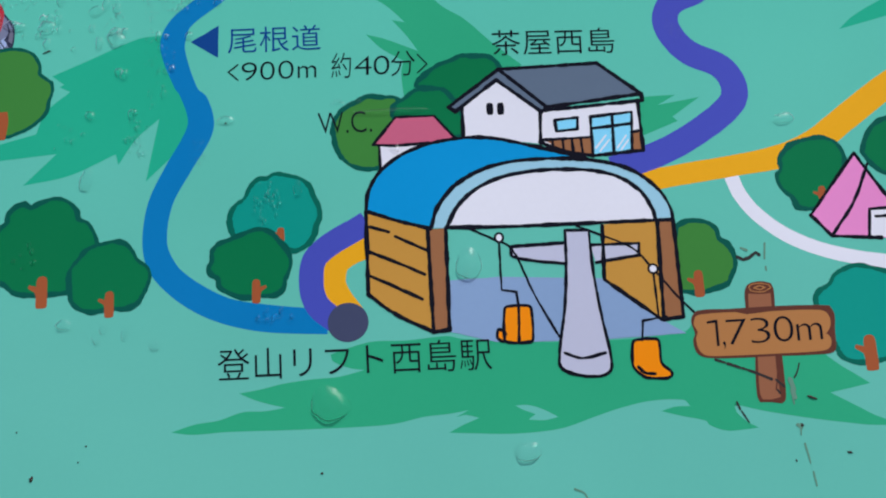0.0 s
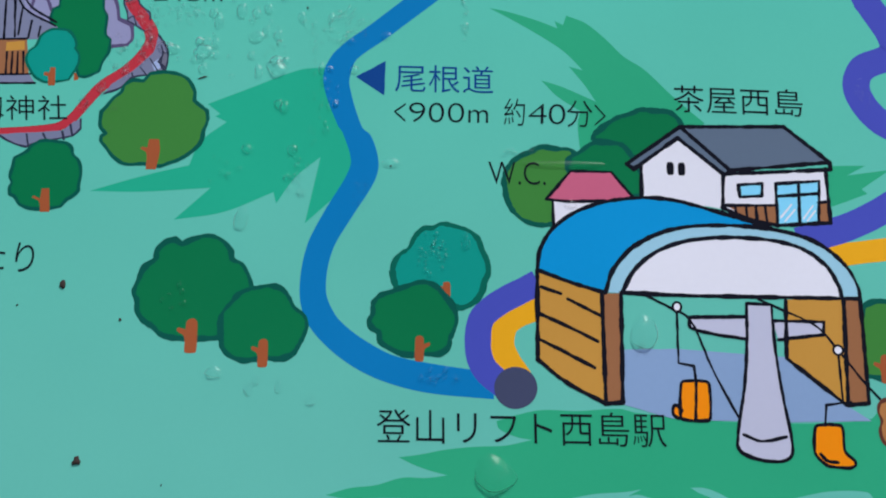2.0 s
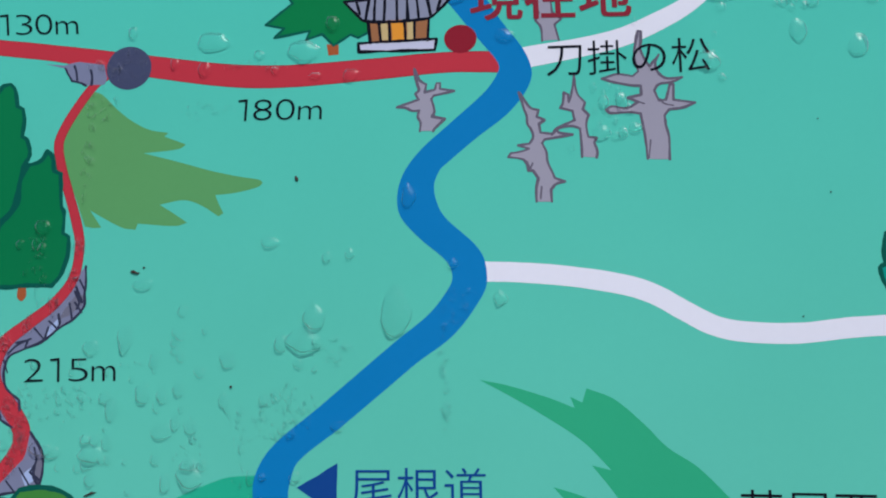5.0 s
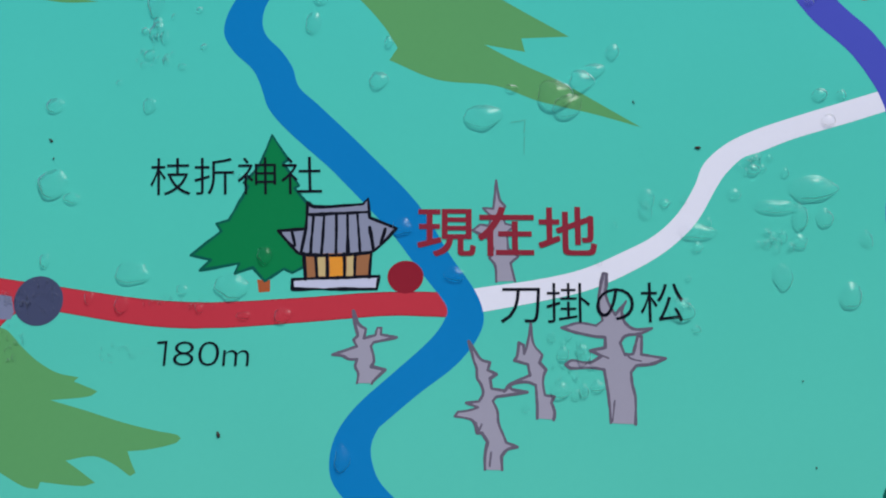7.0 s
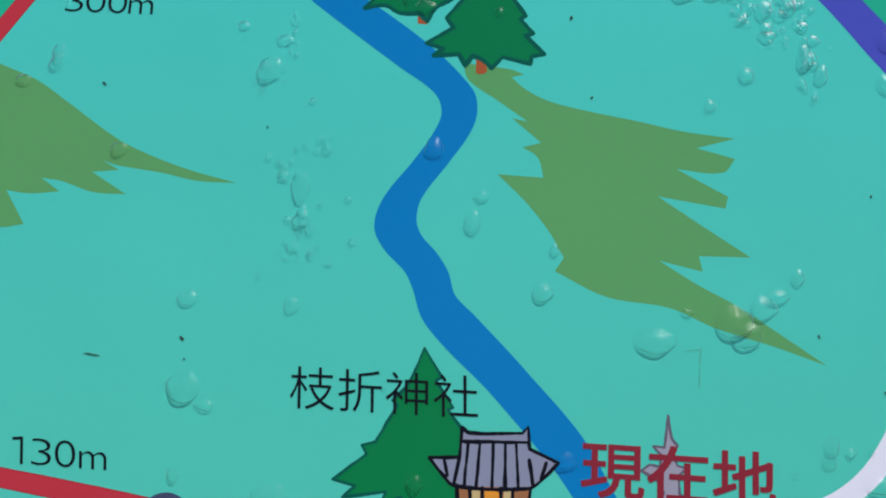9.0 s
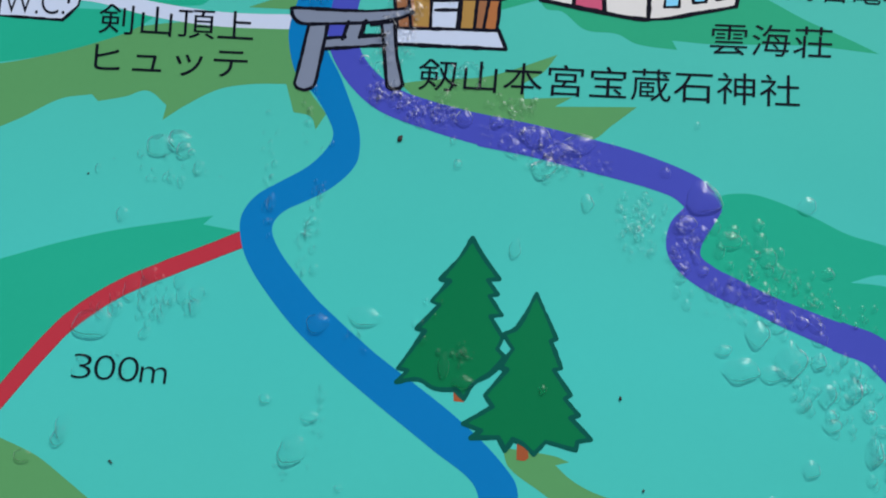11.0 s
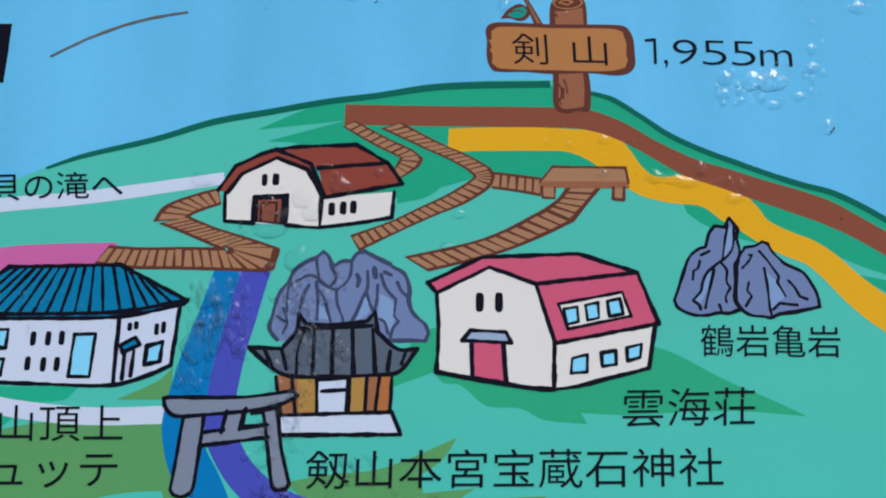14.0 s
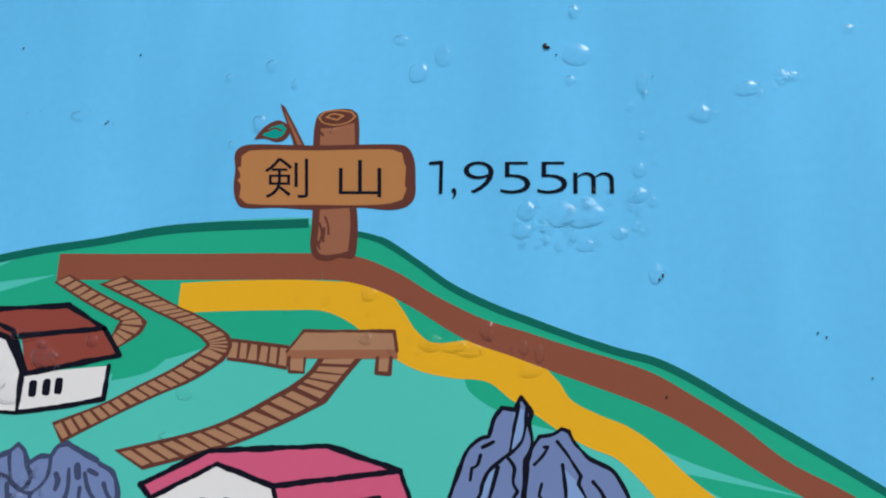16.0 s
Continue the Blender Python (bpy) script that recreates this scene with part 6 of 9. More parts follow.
line(art, "plank_line", INK, 1.45, [[(-13.4, 155.0), (-5.6, 152.4)], [(-2.9, 150.3), (9.9, 143.8)], [(-14.2, 144.2), (-3.2, 139.3), (8.8, 133.4)], [(-14.0, 133.8), (-5.9, 129.8), (7.4, 122.9)]])
line(art, "pillar_outline", INK, 1.38, [[(68.1, 149.6), (78.0, 149.1), (78.6, 131.5), (80.7, 112.3), (83.3, 94.5), (81.9, 88.8), (73.1, 87.8), (64.1, 90.5), (62.1, 94.4), (66.0, 117.7), (67.6, 134.5), (68.1, 149.6)], [(64.6, 97.7), (71.4, 95.3), (81.1, 97.0)], [(67.8, 144.2), (45.3, 143.6), (45.8, 139.2), (67.4, 135.2)], [(78.3, 142.7), (98.5, 142.5), (98.1, 137.4), (80.1, 135.1)]], 75)
line(art, "cable", INK, 0.96, [[(28.0, 152.3), (37.3, 147.6), (45.3, 142.8), (53.5, 123.1), (62.8, 104.6)], [(73.0, 151.3), (82.1, 147.2), (95.8, 140.4), (103.2, 131.5), (112.6, 119.1), (118.5, 112.4)], [(40.3, 146.7), (40.3, 125.2), (46.3, 124.1), (46.9, 117.4)], [(103.4, 130.3), (104.0, 110.7)], [(107.3, 111.0), (97.4, 109.6), (96.5, 101.6)]])
line(art, "chair_outline", INK, 1.3, [[(41.0, 116.9), (42.4, 118.2), (50.7, 118.1), (52.0, 116.8), (52.0, 104.1), (50.7, 102.9), (41.6, 103.2), (40.4, 104.6), (41.0, 116.9)], [(46.9, 117.4), (46.3, 103.5)], [(40.9, 106.6), (40.4, 107.6), (38.6, 108.7), (37.9, 108.3), (37.4, 105.7), (37.9, 104.7), (39.7, 103.6), (40.4, 104.0)], [(92.5, 100.5), (93.9, 101.8), (101.9, 101.8), (103.2, 100.5), (103.4, 92.6), (104.4, 90.5), (107.1, 88.2), (107.3, 86.6), (106.9, 86.2), (104.8, 85.5), (97.6, 86.0), (95.4, 87.0), (92.6, 89.8), (91.8, 92.0), (92.5, 100.5)], [(94.0, 90.6), (96.5, 88.1), (100.6, 87.5)]], 100)
disc(art, "wheel", INK, 40.4, 147.7, 2.17, 2.41)
disc(art, "wheel", WHITE, 40.4, 147.7, 1.20, 1.44)
disc(art, "wheel", INK, 103.4, 131.3, 2.37, 2.37)
disc(art, "wheel", WHITE, 103.4, 131.3, 1.42, 1.42)

art = motif("painted_hut", 5, "small white painted hut with crimson roof")
fill(art, "wall", WHITE, [(-8.5, 191.0), (20.3, 191.6), (19.7, 178.9), (-8.7, 178.8)], False)
fill(art, "roof", CRIMSON, [(-11.2, 191.4), (-1.1, 203.5), (15.4, 203.4), (24.2, 192.7), (8.1, 190.6)], False)
line(art, "outline", INK, 1.25, [[(-11.2, 191.4), (-1.1, 203.5), (15.4, 203.4), (24.2, 192.7)], [(-11.2, 191.4), (-1.5, 190.6), (13.0, 191.2)], [(-8.5, 191.0), (-8.2, 178.7)]], 20)

art = motif("painted_house", 5.5, "white painted tea house with slate grey roof")
fill(art, "wall", WHITE, [(27.7, 206.2), (42.3, 219.0), (61.1, 202.9), (60.2, 188.3), (54.0, 189.4), (27.6, 192.8)], False)
fill(art, "wall", WHITE, [(61.4, 203.7), (103.1, 206.5), (103.6, 183.3), (81.9, 181.9), (60.5, 189.1)], False)
fill(art, "roof", SLATE2, [(44.7, 223.6), (86.9, 224.1), (105.0, 209.0), (63.4, 204.6)], False)
fill(art, "eave", SLATE2, [(21.9, 207.0), (44.2, 223.4), (64.1, 204.8), (61.6, 202.9), (43.0, 218.5), (24.7, 204.8)], False)
fill(art, "plinth", WOODDARK, [(61.7, 190.0), (81.8, 190.3), (82.3, 181.9), (70.5, 184.5)], False)
fill(art, "plinth", WOODDARK, [(99.5, 192.0), (103.9, 192.3), (103.8, 183.3), (99.5, 182.8)], False)
fill(art, "window", GLASS, [(67.1, 198.7), (76.9, 199.5), (76.5, 194.2), (67.5, 193.6)], False)
fill(art, "door", GLASS, [(82.4, 199.5), (100.2, 200.9), (99.0, 182.8), (82.3, 181.9)], False)
dab(art, "vent", INK, 39.6, 205.3, 1.51, 2.76)
dab(art, "vent", INK, 44.2, 205.1, 1.51, 2.76)
line(art, "outline", INK, 1.7, [[(21.9, 207.0), (44.2, 223.4), (64.1, 204.8), (61.6, 202.9)], [(44.2, 223.4), (86.9, 224.1), (105.0, 209.0), (64.1, 204.8)], [(21.9, 207.0), (24.7, 204.8), (43.0, 218.5), (61.6, 202.9)], [(105.0, 209.0), (105.3, 205.9), (63.3, 203.3)], [(27.7, 206.2), (27.6, 193.0)], [(61.1, 203.4), (60.4, 188.3)], [(103.1, 206.0), (103.8, 183.3), (82.3, 181.9)], [(60.0, 189.1), (70.5, 184.5), (82.3, 181.9)]], 20)
line(art, "frame", INK, 1.35, [[(67.1, 198.7), (76.9, 199.5), (76.5, 194.2), (67.5, 193.6), (67.1, 198.7)], [(82.4, 199.5), (100.2, 200.9), (99.0, 182.8), (82.3, 181.9), (82.4, 199.5)], [(91.7, 200.1), (91.3, 182.4)], [(82.3, 194.1), (99.8, 195.6)], [(65.5, 189.3), (65.8, 186.2)], [(69.9, 189.6), (70.1, 184.8)], [(73.8, 189.7), (74.1, 183.8)], [(77.6, 189.7), (78.1, 183.1)], [(61.7, 190.0), (81.8, 190.3)], [(99.5, 191.7), (103.9, 192.3)]], 20)
line(art, "glint", WHITE, 0.74, [[(83.8, 185.3), (88.3, 190.7)], [(85.4, 183.7), (89.6, 188.6)], [(92.9, 184.9), (97.0, 190.3)], [(94.5, 184.0), (97.8, 188.2)]], 20)

art = motif("painted_tent", 5, "pink painted tent with black outline")
fill(art, "canvas", TENT, [(171.1, 151.2), (192.4, 177.7), (201.9, 161.1), (217.4, 137.0), (199.1, 140.3), (178.9, 141.8)], False)
fill(art, "flap", WHITE, [(195.8, 152.7), (219.7, 153.5), (217.8, 139.9), (194.9, 140.5)], False)
line(art, "outline", INK, 1.47, [[(171.1, 151.2), (180.8, 163.4), (192.4, 177.7), (201.9, 161.1), (217.4, 137.0)], [(171.1, 151.2), (178.9, 141.8), (199.1, 140.1)], [(197.4, 172.6), (189.9, 156.7), (178.9, 141.8)], [(194.2, 140.5), (195.8, 152.7), (219.7, 153.5)], [(198.0, 149.4), (209.8, 149.6)]], 20)

art = motif("painted_signpost", 8.5, "brown painted signpost showing the height")
fill(art, "post_edge", BROWNLINE, [(141.7, 93.5), (152.5, 93.4), (152.5, 85.5), (152.1, 75.2), (150.5, 73.2), (146.0, 73.9), (141.5, 74.1), (140.7, 76.9), (141.0, 86.1)])
fill(art, "post", WOODDARK2, [(142.6, 93.0), (149.7, 93.1), (149.6, 83.4), (150.1, 75.8), (146.1, 75.0), (142.7, 75.2), (141.9, 78.0)])
fill(art, "top_edge", BROWNLINE, [(139.8, 111.9), (140.2, 120.2), (142.1, 123.0), (146.9, 123.9), (151.2, 123.0), (152.1, 120.3), (151.8, 111.8)])
fill(art, "top", WOODDARK2, [(141.0, 112.3), (141.5, 118.9), (146.3, 118.5), (150.7, 118.7), (150.5, 112.3)])
line(art, "ring", SIGNWOOD, 0.38, [[(142.0, 121.5), (143.2, 122.7), (146.8, 123.0), (150.2, 122.3), (151.0, 121.1), (149.0, 119.8), (145.7, 119.4), (142.7, 120.1), (142.0, 121.5)], [(144.0, 121.2), (146.4, 122.0), (148.7, 121.2), (146.7, 120.3), (144.0, 121.2)]])
fill(art, "plank_edge", BROWNLINE, [(117.6, 110.5), (120.2, 112.8), (132.9, 112.9), (151.5, 113.2), (167.7, 112.9), (174.1, 112.4), (175.7, 108.8), (175.1, 102.0), (174.7, 95.0), (173.1, 92.9), (165.2, 92.4), (151.5, 92.5), (133.1, 92.5), (121.8, 93.2), (118.3, 95.2), (117.1, 100.0), (118.1, 103.4), (117.1, 107.7)])
fill(art, "plank", SIGNWOOD, [(118.8, 110.2), (121.2, 111.1), (135.1, 111.4), (140.1, 110.4), (151.3, 111.1), (169.7, 110.7), (173.0, 108.9), (173.6, 104.4), (171.6, 100.9), (173.1, 98.5), (172.2, 95.1), (168.9, 93.8), (151.6, 93.5), (131.0, 93.5), (121.8, 94.1), (119.3, 96.4), (118.4, 101.1), (119.3, 103.9), (118.0, 107.0)])
line(art, "grain", BROWNLINE, 0.68, [[(150.7, 89.1), (148.6, 78.8)], [(151.4, 87.9), (150.6, 76.4)], [(150.4, 84.5), (150.2, 78.7)], [(171.6, 100.9), (173.4, 101.3)], [(140.1, 110.4), (142.0, 111.3)]])

art = motif("painted_signpost", 8.5, "brown painted summit signpost")
fill(art, "post_edge", BROWNLINE, [(-39.2, 740.2), (-28.9, 740.2), (-28.2, 734.3), (-28.4, 727.4), (-29.4, 726.3), (-32.4, 726.7), (-34.3, 726.0), (-37.7, 726.5), (-39.2, 729.0), (-39.2, 734.5)])
fill(art, "post", WOODDARK2, [(-37.5, 739.9), (-30.5, 739.7), (-30.0, 734.4), (-30.3, 728.1), (-32.4, 727.6), (-36.4, 727.4), (-37.6, 728.9), (-37.5, 734.5)])
fill(art, "top_edge", BROWNLINE, [(-40.0, 754.3), (-39.8, 760.4), (-38.8, 763.0), (-36.2, 763.9), (-31.3, 764.0), (-29.3, 762.2), (-28.7, 754.0)])
fill(art, "top", WOODDARK2, [(-38.3, 754.5), (-38.3, 759.2), (-35.3, 759.3), (-30.1, 760.4), (-29.8, 754.6)])
line(art, "ring", SIGNWOOD, 0.37, [[(-38.9, 762.0), (-37.6, 763.5), (-34.5, 763.8), (-31.0, 763.3), (-30.0, 762.1), (-31.7, 760.6), (-35.0, 760.0), (-37.8, 760.7), (-38.9, 762.0)], [(-37.1, 762.1), (-35.2, 762.9), (-32.9, 762.3), (-34.4, 761.3), (-37.1, 762.1)]])
fill(art, "plank_edge", BROWNLINE, [(-59.1, 752.9), (-58.1, 754.7), (-55.2, 755.5), (-39.2, 754.8), (-20.0, 754.6), (-17.0, 753.7), (-15.3, 750.3), (-14.9, 745.3), (-15.0, 741.1), (-16.8, 738.9), (-20.8, 738.1), (-27.5, 738.8), (-38.3, 738.5), (-47.9, 739.2), (-56.2, 739.4), (-58.0, 741.3), (-58.8, 744.9), (-58.7, 749.2)])
fill(art, "plank", SIGNWOOD, [(-57.4, 752.5), (-55.1, 753.9), (-39.1, 753.5), (-21.3, 753.3), (-18.3, 752.3), (-17.7, 749.7), (-17.3, 748.8), (-17.4, 744.0), (-17.0, 743.4), (-17.9, 740.6), (-20.9, 739.7), (-27.6, 739.4), (-38.4, 739.7), (-54.9, 740.3), (-57.2, 742.0), (-57.1, 745.1), (-57.9, 746.3), (-57.3, 747.4), (-58.1, 749.5), (-57.3, 749.9)])
line(art, "grain", BROWNLINE, 0.55, [[(-38.6, 738.7), (-37.8, 736.6), (-38.1, 734.5)], [(-37.4, 735.2), (-36.7, 732.8), (-37.1, 730.3)], [(-36.1, 736.6), (-35.4, 734.5), (-35.1, 732.4)], [(-36.2, 733.8), (-36.3, 730.6)], [(-37.7, 730.6), (-37.0, 728.7)], [(-38.5, 758.2), (-37.7, 757.4)]])
fill(art, "twig_edge", BROWNLINE, [(-48.6, 766.0), (-47.4, 765.1), (-42.0, 754.9), (-44.7, 755.0), (-46.7, 760.6)], False)
fill(art, "twig", WOODDARK2, [(-47.6, 764.2), (-46.9, 763.0), (-42.8, 755.2), (-43.9, 755.2), (-46.5, 761.2)], False)
fill(art, "leaf_edge", BROWNLINE, [(-54.6, 756.8), (-52.3, 759.9), (-49.0, 761.6), (-46.7, 760.5), (-45.4, 758.8), (-46.9, 756.6), (-49.0, 756.0), (-51.8, 756.9)])
fill(art, "leaf", LEAFTEAL, [(-52.7, 757.8), (-50.6, 759.8), (-47.9, 760.6), (-46.7, 759.4), (-47.7, 757.5), (-49.7, 756.9)])
line(art, "twig_outline", BROWNLINE, 0.58, [[(-51.9, 758.7), (-49.5, 759.5), (-48.0, 758.9)]])

art = motif("painted_shrine", 6, "small painted shrine with grey curved roof")
fill(art, "base", CONCRETE, [(-72.6, 385.0), (-47.1, 386.0), (-47.7, 382.2), (-72.4, 382.1)], False)
fill(art, "wall", WOODDARK, [(-69.5, 392.8), (-49.6, 393.3), (-50.0, 385.6), (-68.7, 385.1)], False)
fill(art, "panel", CREAM, [(-65.8, 392.1), (-63.2, 392.1), (-62.9, 385.9), (-65.2, 385.8)], False)
fill(art, "panel", ORANGE2, [(-61.9, 392.2), (-58.0, 392.3), (-57.7, 386.0), (-61.6, 385.9)], False)
fill(art, "panel", CREAM, [(-56.7, 392.3), (-54.8, 392.3), (-54.8, 386.1), (-56.8, 386.1)], False)
fill(art, "roof", ROOFGREY, [(-69.0, 408.3), (-66.9, 407.0), (-52.5, 407.8), (-51.0, 409.6), (-50.4, 403.7), (-42.4, 400.4), (-46.5, 395.8), (-50.3, 393.1), (-70.1, 392.6), (-73.9, 395.8), (-77.4, 399.7), (-69.2, 400.3)], False)
line(art, "outline", INK, 0.98, [[(-69.0, 408.3), (-66.9, 407.0), (-52.5, 407.8), (-51.0, 409.6), (-50.4, 403.7), (-42.4, 400.4), (-46.5, 395.8), (-50.3, 393.1), (-70.1, 392.6), (-73.9, 395.8), (-77.4, 399.7), (-69.2, 400.3), (-69.0, 408.3)], [(-68.1, 404.6), (-50.8, 405.4)], [(-67.1, 404.0), (-67.5, 392.8)], [(-63.9, 404.4), (-64.3, 392.9)], [(-60.3, 404.8), (-60.0, 393.0)], [(-57.0, 404.9), (-56.5, 393.1)], [(-54.1, 405.0), (-52.9, 393.2)], [(-69.2, 400.3), (-70.4, 392.8)], [(-73.4, 399.6), (-72.2, 395.2)], [(-50.3, 400.7), (-49.0, 394.1)], [(-45.7, 400.2), (-46.8, 395.8)], [(-72.6, 385.0), (-47.1, 386.0), (-47.7, 382.2), (-72.4, 382.1), (-72.6, 385.0)], [(-69.5, 392.8), (-68.7, 385.1)], [(-49.6, 393.3), (-50.0, 385.6)]])
line(art, "outline", INK, 0.98, [[(-66.0, 392.4), (-65.3, 385.5)], [(-62.6, 392.5), (-62.3, 385.6)], [(-57.6, 392.6), (-57.2, 385.7)], [(-54.3, 392.7), (-54.3, 385.8)]])

art = motif("painted_shrine", 4.5, "old painted shrine with lilac tiled roof")
fill(art, "roof", ROOFOLD, [(-277.3, 280.0), (-232.1, 279.8), (-228.5, 270.4), (-215.3, 263.7), (-211.5, 257.6), (-231.6, 257.2), (-274.7, 255.6)], False)
fill(art, "wall", WOODDARK, [(-274.8, 256.1), (-227.0, 257.6), (-224.8, 241.6), (-273.1, 240.2)], False)
fill(art, "wall_panel", PLANK, [(-235.3, 255.9), (-227.9, 256.6), (-227.5, 252.7), (-235.2, 252.0)], False)
fill(art, "arch", WHITE, [(-250.4, 241.1), (-249.3, 256.4), (-245.2, 257.7), (-238.8, 256.9), (-238.7, 241.3)], False)
fill(art, "door", SLATE, [(-247.7, 241.6), (-247.0, 252.8), (-241.2, 253.6), (-240.6, 241.8)], False)
fill(art, "step", ROOFOLD, [(-273.1, 240.2), (-224.4, 241.6), (-221.9, 238.0), (-272.7, 236.6)], False)
line(art, "outline", INK, 0.96, [[(-277.3, 280.2), (-259.1, 280.7), (-233.4, 279.7), (-229.0, 281.8)], [(-277.1, 277.8), (-258.9, 278.2), (-233.3, 278.2)], [(-233.4, 279.7), (-229.1, 271.1), (-215.5, 263.5)], [(-231.2, 280.3), (-226.9, 272.4), (-215.4, 265.2)], [(-274.8, 256.1), (-227.0, 257.6)], [(-273.1, 240.2), (-224.0, 241.9)], [(-272.8, 236.8), (-221.9, 238.0)], [(-255.2, 277.7), (-256.4, 257.0)], [(-251.1, 277.8), (-252.8, 257.0)], [(-246.1, 277.9), (-246.5, 257.7)], [(-241.5, 278.0), (-241.5, 257.8)], [(-237.4, 278.1), (-236.6, 257.9)], [(-233.8, 278.2), (-232.1, 258.5)], [(-250.4, 241.1), (-249.3, 256.4), (-238.8, 256.9), (-238.7, 241.3)], [(-247.7, 241.6), (-247.0, 252.8), (-241.2, 253.6), (-240.6, 241.8)], [(-234.7, 251.6), (-234.3, 241.9)]])
line(art, "roof_line", INK, 0.9, [[(-230.0, 272.6), (-230.8, 259.4)], [(-225.7, 265.7), (-226.5, 258.2)], [(-221.9, 263.1), (-222.4, 258.7)]])
line(art, "outline", INK, 0.96, [[(-232.4, 251.6), (-232.1, 241.9)], [(-230.2, 251.7), (-229.6, 242.0)], [(-227.9, 251.7), (-227.1, 242.0)]])

art = motif("painted_gate", 5, "grey painted shrine gate with black outline")
fill(art, "lintel", GATE, [(100.3, 324.7), (103.3, 322.5), (110.0, 321.6), (130.2, 320.9), (129.9, 317.0), (109.7, 317.4), (105.3, 318.6)], False)
fill(art, "leg", GATE, [(109.0, 317.3), (112.7, 317.2), (112.6, 307.3), (113.9, 294.7), (112.2, 293.7), (106.6, 294.8), (107.7, 305.6)])
fill(art, "block", GATE, [(117.1, 317.3), (123.1, 317.2), (122.9, 310.2), (117.5, 310.3)], False)
fill(art, "tie_beam", GATE, [(113.5, 310.0), (129.2, 309.4), (129.0, 307.3), (113.6, 307.9)], False)
line(art, "outline", INK, 1.20, [[(100.3, 324.7), (103.3, 322.5), (110.0, 321.6), (130.2, 320.9), (129.9, 317.0), (109.7, 317.4), (105.3, 318.6), (100.3, 324.7)], [(109.0, 317.3), (112.7, 317.2), (112.6, 307.3), (113.9, 294.7), (112.2, 293.7), (106.6, 294.8), (107.7, 305.6), (109.0, 317.3)], [(117.1, 317.3), (117.5, 310.1)], [(123.1, 317.2), (123.2, 310.0)], [(113.5, 310.2), (129.2, 309.6)], [(113.6, 307.8), (129.0, 307.0)]])
line(art, "bracket", INK, 0.69, [[(120.3, 315.8), (121.6, 314.8), (120.1, 313.4), (121.4, 312.3)]])

art = motif("painted_lodge", 5.5, "white painted lodge with blue striped roof")
fill(art, "wall", WHITE2, [(-209.7, 662.2), (-161.3, 663.5), (-161.3, 644.3), (-209.8, 645.1)], False)
fill(art, "wall", WHITE2, [(-161.3, 663.7), (-144.4, 667.5), (-145.7, 650.0), (-161.3, 644.3)], False)
fill(art, "roof", ROOFTEAL, [(-211.7, 663.1), (-194.1, 678.0), (-162.5, 678.9), (-142.5, 668.5), (-143.4, 667.4), (-161.0, 663.7), (-186.3, 663.0), (-211.4, 662.7)], False)
fill(art, "window", GLASS, [(-205.3, 659.2), (-192.2, 659.8), (-192.4, 654.5), (-205.5, 654.4)], False)
fill(art, "window", GLASS, [(-205.4, 651.2), (-192.5, 651.3), (-192.9, 646.7), (-205.6, 647.0)], False)
fill(art, "window", GLASS, [(-173.4, 658.5), (-167.5, 658.7), (-168.1, 646.5), (-174.0, 646.6)], False)
fill(art, "window", GLASS, [(-152.8, 655.3), (-148.5, 656.6), (-148.9, 651.0), (-153.1, 650.0)], False)
fill(art, "porch", ROOFTEAL, [(-160.2, 655.5), (-156.2, 657.8), (-154.8, 655.7), (-156.3, 653.9), (-159.5, 653.4)], False)
fill(art, "door", CONCRETE, [(-158.9, 653.3), (-156.3, 653.9), (-156.7, 646.9), (-159.0, 646.1)], False)
dab(art, "slot", INK, -184.9, 657.2, 0.85, 2.05)
dab(art, "slot", INK, -180.7, 657.3, 0.85, 2.05)
dab(art, "slot", INK, -176.9, 657.5, 0.85, 2.05)
dab(art, "slot", INK, -185.7, 650.1, 0.85, 2.03)
dab(art, "slot", INK, -181.3, 649.9, 0.85, 2.03)
dab(art, "slot", INK, -177.5, 650.0, 0.85, 2.03)
dab(art, "slot", INK, -158.1, 660.8, 0.69, 1.20)
dab(art, "slot", INK, -156.3, 661.2, 0.69, 1.20)
dab(art, "slot", INK, -150.5, 660.1, 0.68, 1.71)
dab(art, "slot", INK, -148.6, 660.7, 0.69, 1.71)
line(art, "outline", INK, 1.2, [[(-211.7, 663.1), (-194.1, 678.0), (-162.5, 678.9), (-142.5, 668.5), (-143.4, 667.4), (-161.0, 663.7), (-186.3, 663.0), (-211.4, 662.7), (-211.8, 664.0), (-186.4, 664.3), (-161.1, 665.1), (-142.5, 668.7)], [(-164.4, 678.5), (-161.1, 664.8)], [(-209.7, 662.2), (-209.8, 652.4), (-209.8, 645.1), (-184.5, 644.5), (-161.3, 644.3), (-152.2, 647.0), (-145.7, 650.0), (-144.4, 667.5)], [(-161.3, 663.3), (-161.3, 644.3)]], 20)
